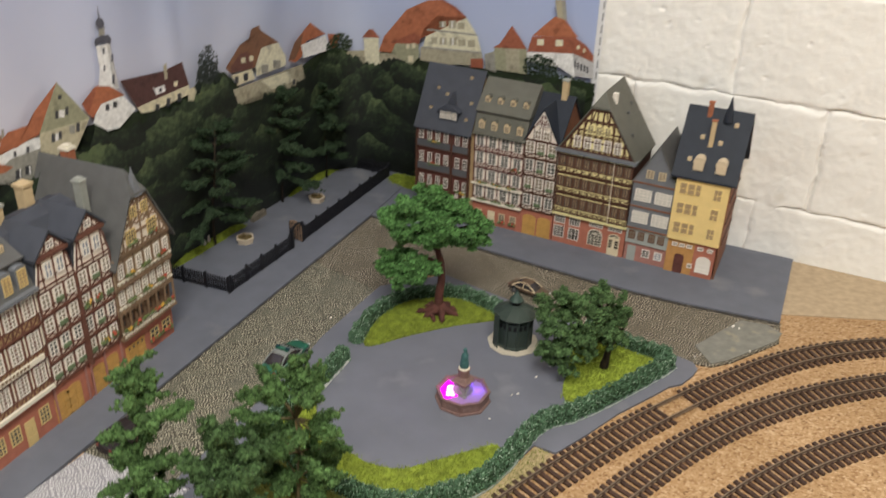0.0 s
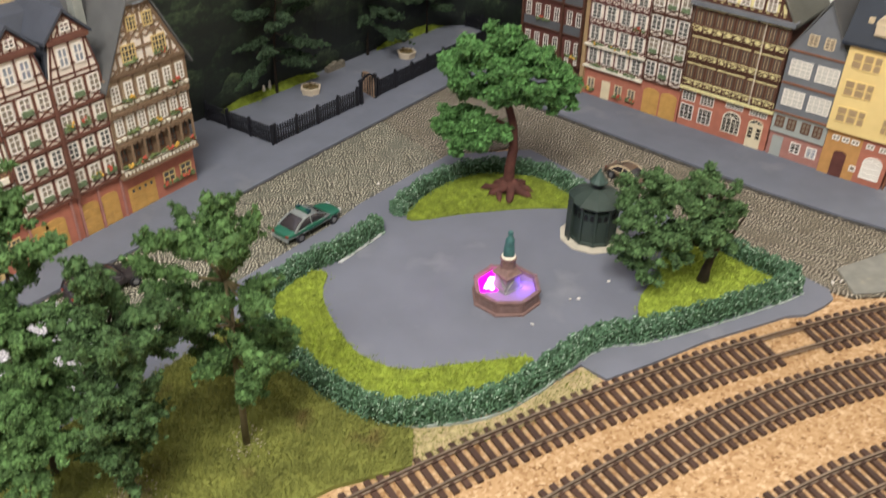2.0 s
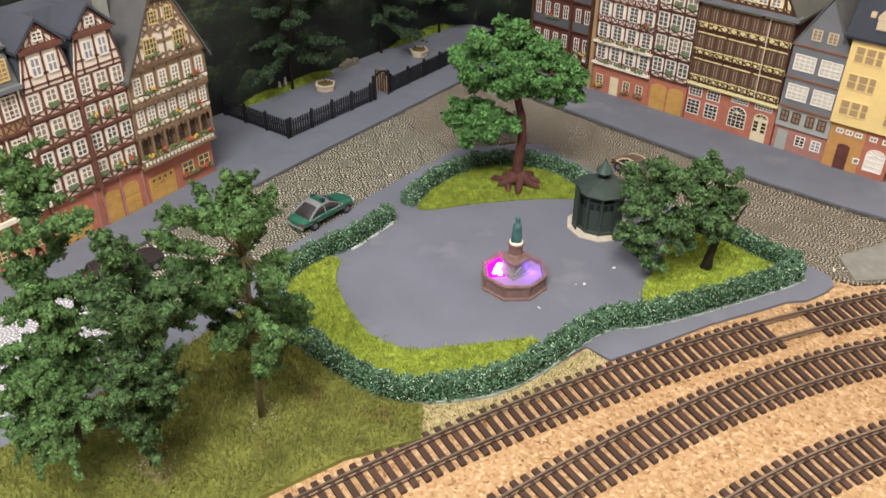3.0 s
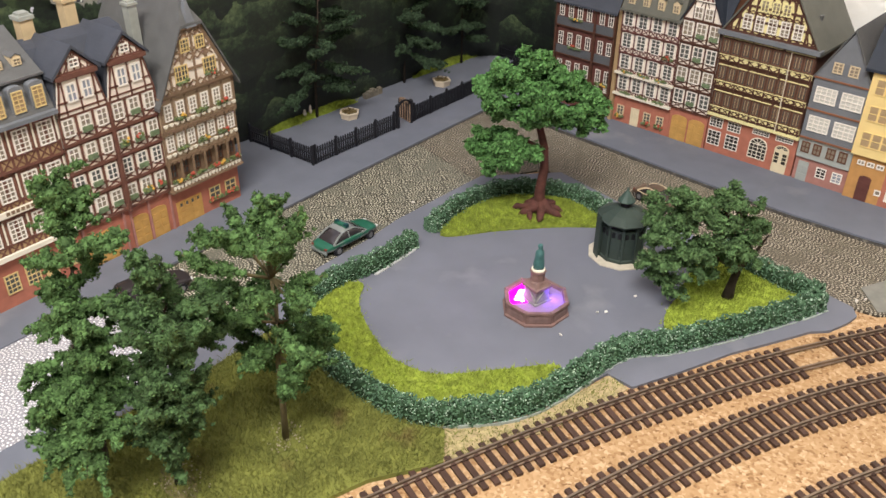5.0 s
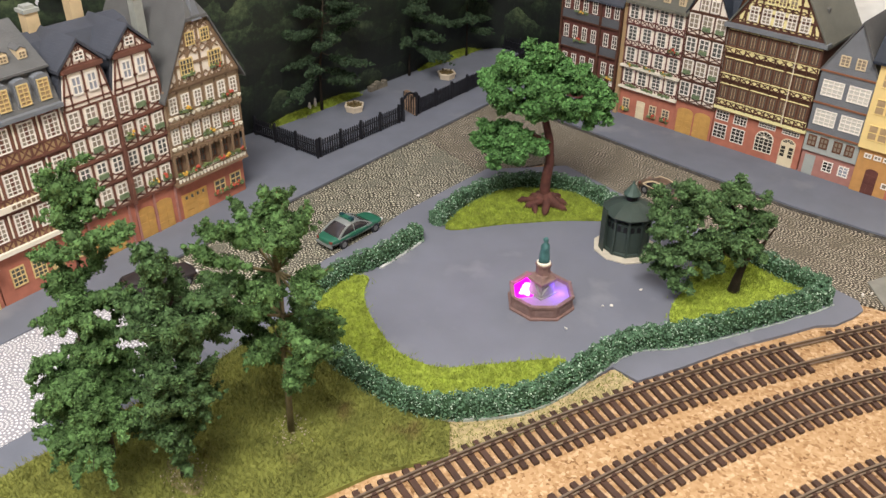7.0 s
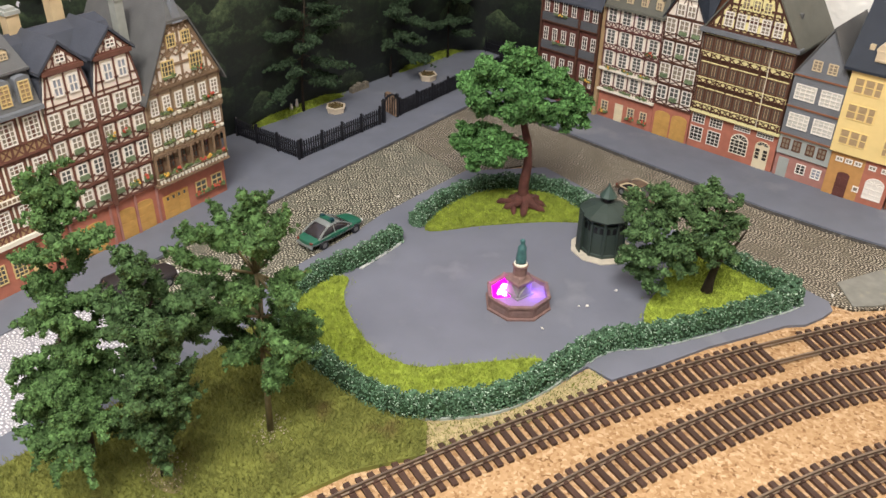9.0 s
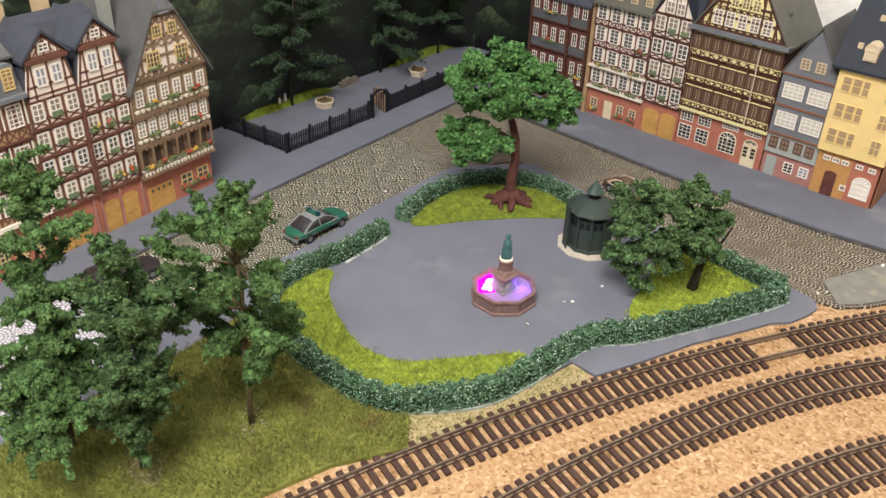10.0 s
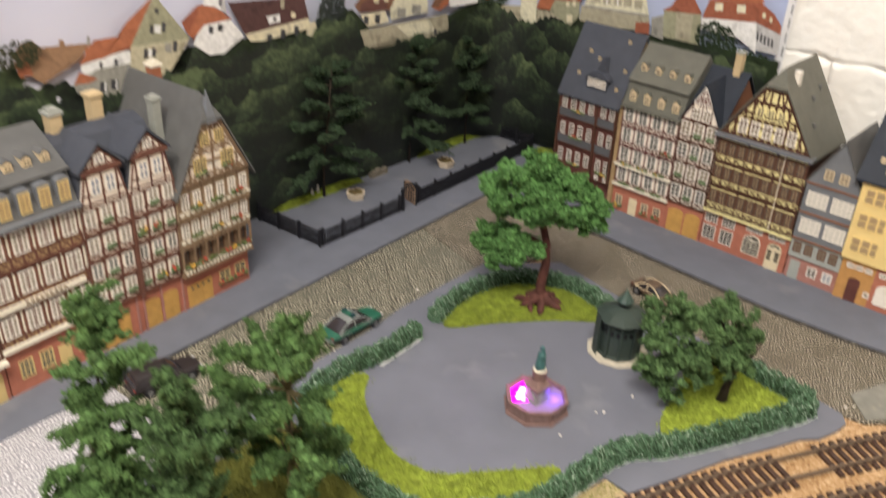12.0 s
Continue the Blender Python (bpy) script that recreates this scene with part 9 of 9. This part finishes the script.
# ---- cars ----
def car(m, label, paint, roof, length=0.0545, width=0.0208, height=0.0165, wagon=False, lightbar=False, lower=None, trim=None):
    """A small saloon or estate, nose towards +x; body lofted from cross-sections."""
    c = thing("car", m, label, "model car", "parked model cars")
    L, W = length, width / 2
    st = [(-0.500, 0.64, 0.32, 0.53), (-0.485, 0.82, 0.24, 0.585), (-0.40, 0.95, 0.20, 0.625), (-0.20, 1.0, 0.18, 0.655), (0.0, 1.0, 0.18, 0.65), (0.20, 1.0, 0.18, 0.625), (0.36, 0.95, 0.20, 0.565), (0.46, 0.82, 0.23, 0.495), (0.498, 0.60, 0.30, 0.42)]
    H = height
    bm = bmesh.new()
    rings = []
    for x, w, lo, hi in st:
        mid = lo + (hi - lo) * 0.62
        rings.append([bm.verts.new((x * L, s * W * k, z * H)) for s, k, z in ((-1, w * 0.93, lo), (-1, w, mid), (-1, w * 0.95, hi - 0.05), (-1, w * 0.84, hi), (1, w * 0.84, hi), (1, w * 0.95, hi - 0.05), (1, w, mid), (1, w * 0.93, lo))])
    for a, b in zip(rings, rings[1:]):
        for k in range(8):
            f = bm.faces.new([a[k], a[(k + 1) % 8], b[(k + 1) % 8], b[k]])
            f.material_index = 1 if lower and k in (0, 6) else 0
    bm.faces.new(rings[0][::-1])
    bm.faces.new(rings[-1])
    body = part("body", bm, [M[paint], M[lower or paint]], c, smooth=True)
    sub = body.modifiers.new("round", "SUBSURF")
    sub.levels = sub.render_levels = 2
    # the cabin: glass lofted through rounded sections, a roof skin and pillars on it
    if wagon:
        line = [(-0.475, 0.60), (-0.462, 0.74), (-0.435, 0.92), (-0.40, 0.975), (-0.20, 1.0), (-0.02, 0.985), (0.06, 0.91), (0.14, 0.76), (0.215, 0.585)]
    else:
        line = [(-0.375, 0.600), (-0.32, 0.73), (-0.26, 0.86), (-0.19, 0.955), (-0.09, 1.0), (0.00, 0.990), (0.07, 0.925), (0.15, 0.79), (0.245, 0.600)]

    def half(z):
        return W * (0.90 - 0.20 * max(0.0, (z - 0.55) / 0.45))

    def section(x, z, lift=0.0, low=0.53):
        """Half-round section of the cabin at x, z its height."""
        g = half(z)
        q = [(W * 0.90, low), (half((low + z) / 2), (low + z) / 2), (g, z - 0.05), (g * 0.86, z - 0.005), (g * 0.45, z + 0.022)]
        return [(x * L, -y, (v + lift) * H) for y, v in q] + [(x * L, y, (v + lift) * H) for y, v in q[::-1]]

    bm = bmesh.new()
    rr = [[bm.verts.new(p) for p in section(x, z)] for x, z in line]
    for a, b in zip(rr, rr[1:]):
        for k in range(9):
            bm.faces.new([a[k], a[k + 1], b[k + 1], b[k]])
    bm.faces.new(rr[0])
    bm.faces.new(rr[-1][::-1])
    part("glasshouse", bm, M["car_glass"], c, "dark tinted car windows", smooth=True)
    top = [p for p in line if p[1] > 0.90]
    bm = bmesh.new()
    rr = [[bm.verts.new(p) for p in section(x, z, 0.018)[2:8]] for x, z in top]
    lo_ = [[bm.verts.new((v.co.x, v.co.y, v.co.z - 0.0007)) for v in r] for r in rr]
    for a, b, d, e in zip(rr, rr[1:], lo_, lo_[1:]):
        for k in range(5):
            bm.faces.new([a[k], a[k + 1], b[k + 1], b[k]])
            bm.faces.new([d[k], e[k], e[k + 1], d[k + 1]])
        for k in (0, 5):
            bm.faces.new([a[k], b[k], e[k], d[k]])
    for r, q in ((rr[0], lo_[0]), (rr[-1], lo_[-1])):
        for k in range(5):
            bm.faces.new([r[k], r[k + 1], q[k + 1], q[k]])
    part("roof", bm, M[roof], c, smooth=True)
    n = len(line)
    for s in (-1, 1):
        edge = [Vector((x * L, s * half(z) * 1.0, (z - 0.02) * H)) for x, z in line]
        mid = Vector((-0.08 * L, s * half(0.94) * 1.01, 0.93 * H))
        belt = [Vector((x * L, s * W * 0.905, 0.575 * H)) for x in (line[0][0], -0.2, 0.0, line[-1][0])]
        for pts, r in ((edge[:4], 0.0008 if not wagon else 0.0007), (edge[-4:], 0.00055), (edge[3:n - 3], 0.0005), ([belt[1] + Vector((0.12 * L, 0, 0)), mid], 0.00045), (belt, 0.0004)):
            bm = bmesh.new()
            tube(bm, pts, [r] * len(pts), 6)
            part("pillar", bm, M[trim or roof], c)
        part("door_mirror", box_bm(0.135 * L, 0.165 * L, s * W * 1.02 - 0.0008, s * W * 1.02 + 0.0008, 0.60 * H, 0.67 * H), M[lower or paint], c)
    for x in (-0.30, 0.30):
        for s in (-1, 1):
            bm = bmesh.new()
            lathe(bm, [(0.0020, -0.0012), (0.0036, -0.0012), (0.0039, -0.0006), (0.0039, 0.0006), (0.0036, 0.0012), (0.0020, 0.0012)], 16)
            w = part("wheel", bm, M["black_plastic"], c)
            w.matrix_basis = pose(x * L, s * W * 0.90, 0.0039, 90, 0, 0)
            bm = bmesh.new()
            lathe(bm, [(0.0021, -0.0014), (0.0021, 0.0014)], 10)
            part("rim", bm, M["wheel_grey"], w)
    for s in (-1, 1):
        part("tail_light", box_bm(-0.496 * L, -0.470 * L, s * W * 0.66 - 0.0012, s * W * 0.66 + 0.0012, 0.46 * H, 0.55 * H), M["tail_red"], c)
        part("headlight", box_bm(0.462 * L, 0.492 * L, s * W * 0.60 - 0.0014, s * W * 0.60 + 0.0014, 0.36 * H, 0.44 * H), M["silver"], c)
    part("bumper", box_bm(-0.508 * L, -0.485 * L, -W * 0.82, W * 0.82, 0.25 * H, 0.36 * H), M[lower or paint], c)
    if lightbar:
        bm = bmesh.new()
        bx(bm, -0.095 * L, -0.030 * L, -W * 0.60, W * 0.60, 1.02 * H, 1.13 * H)
        part("light_bar", bm, M[paint], c, "green light bar")
        for s in (-1, 1):
            part("beacon", box_bm(-0.092 * L, -0.033 * L, s * W * 0.48 - 0.0014, s * W * 0.48 + 0.0014, 1.04 * H, 1.19 * H), M["beacon"], c)
        for s in (-1, 1):
            bm = bmesh.new()
            for k in range(6):
                bx(bm, (-0.16 + 0.045 * k) * L, (-0.13 + 0.045 * k) * L, s * W * 1.004 - 0.0001, s * W * 1.004 + 0.0001, 0.40 * H, 0.46 * H)
            part("door_lettering", bm, M["car_green_dark"], c)
    return c


M["car_green"] = mat("car_green", (0.018, 0.115, 0.070), 0.3, var=0.06, scale=60, spec=0.6)
M["car_green_dark"] = mat("car_green_dark", (0.01, 0.06, 0.05), 0.4, var=0.06, scale=60)
M["car_silver"] = mat("car_silver", (0.20, 0.215, 0.21), 0.35, var=0.04, scale=60, spec=0.6)
M["car_black"] = mat("car_black", (0.026, 0.020, 0.021), 0.6, var=0.1, scale=60)
M["car_brown"] = mat("car_brown", (0.115, 0.075, 0.050), 0.45, var=0.08, scale=60)
M["car_glass"] = mat("car_glass", (0.035, 0.030, 0.034), 0.12, var=0.1, scale=60, spec=0.7)
M["tail_red"] = mat("tail_red", (0.20, 0.03, 0.02), 0.3)
M["wheel_grey"] = mat("wheel_grey", (0.15, 0.15, 0.155), 0.4, var=0.1, scale=300)
M["beacon"] = mat("beacon", (0.01, 0.05, 0.06), 0.3)
car(pose(-0.3545, 0.5600, -0.0004, 0, 0, 86), "green and silver patrol saloon parked on the cobbles", "car_green", "car_silver", lightbar=True, lower="car_silver")
car(pose(-0.4105, 0.4270, -0.0004, 0, 0, 80), "matt black estate car parked beside the pavement", "car_black", "car_black", wagon=True, length=0.052)
car(pose(-0.1930, 0.7655, -0.0005, 0, 0, -15), "brown saloon with beige window trim parked on the cobbles", "car_brown", "car_brown", trim="win_beige", length=0.043, width=0.017, height=0.0140)

# crumbs and specks lying about
rng = np.random.default_rng(77)
for i, (x, y) in enumerate(((-0.146, 0.630), (-0.158, 0.597), (-0.1535, 0.601), (-0.165, 0.560), (0.006, 0.787), (0.012, 0.785), (-0.022, 0.7190), (-0.0175, 0.7245), (0.0245, 0.7490), (-0.353, 0.640))):
    b = lumps("paper_crumb", np.array([(0, 0, 0.0006)]), [0.0013], M["win_white"], None, rng=rng, base=(ICO_V, ICO_F))
    b.location = (x, y, 0.0002 if x < 0 else 0.0006)
    tagged(b, "tiny white crumb lying on the card", "crumb", "white crumbs on the ground")

# ---- the blocks of the white wall ----
COURSE, BLOCK = 0.1140, 0.204
rng = np.random.default_rng(5)


def rough_block(w, h, X, Z, nx, nz):
    """A thickly painted block of the wall at X, Z; its joints wander, shallow and cracked in places."""
    bm = bmesh.new()
    g = []
    for j in range(nz + 1):
        r = []
        for i in range(nx + 1):
            x, z = w * (i / nx - 0.5), h * j / nz
            n = lambda f, s: noise.noise(Vector(((X + x) * f, (Z + z) * f, s)))
            edge = min(x + w / 2, w / 2 - x, z, h - z)
            n1, n2 = n(24, 7.3), n(31, 13.9)
            groove = 0.0046 * math.exp(-(edge / (0.0026 + 0.0018 * n(38, 20.4))) ** 2) * max(0.06, 0.42 + 1.1 * n1)
            crack = 0.0046 * math.exp(-(edge / 0.0008) ** 2) * max(0.0, n2 + 0.22) * 1.7
            pit = 0.0022 * max(0.0, n(120, 41.2) - 0.56) * 3
            ridge = 0.0007 * abs(n(64, 52.6)) * max(0.0, 1 - edge / 0.016)
            d = 0.0016 * n(13, 0.4) + 0.0008 * n(46, 9.1) + 0.0005 * n(140, 3.7)
            r.append(bm.verts.new((x + 0.0034 * n(42, 61.5) + 0.0012 * n(170, 63.1), -0.0056 + groove + crack + pit + d - ridge, z + 0.0034 * n(42, 71.5) + 0.0012 * n(170, 73.1))))
        g.append(r)
    for j in range(nz):
        for i in range(nx):
            bm.faces.new([g[j][i], g[j][i + 1], g[j + 1][i + 1], g[j + 1][i]])
    return bm


far = shared("block_far", lambda: rough_block(BLOCK, COURSE, 9.0, 4.0, 30, 17), M["white_wall"])
for j in range(-1, 9):
    for i in range(-2, 8):
        x = (0.057, -0.044)[j % 2] + (0.045 if j < 0 else 0.0) + BLOCK * (i + 0.5)
        z = 0.0590 + COURSE * j
        me = far
        if -0.32 < x < 0.62 and z < 0.34:
            me = shared("block_%d_%d" % (i, j), lambda: rough_block(BLOCK, COURSE, x, z, 130, 74), M["white_wall"])
        if not me.polygons[0].use_smooth:
            me.polygons.foreach_set("use_smooth", [True] * len(me.polygons))
        piece("block", me, wall_back, pose(x, 0, z))
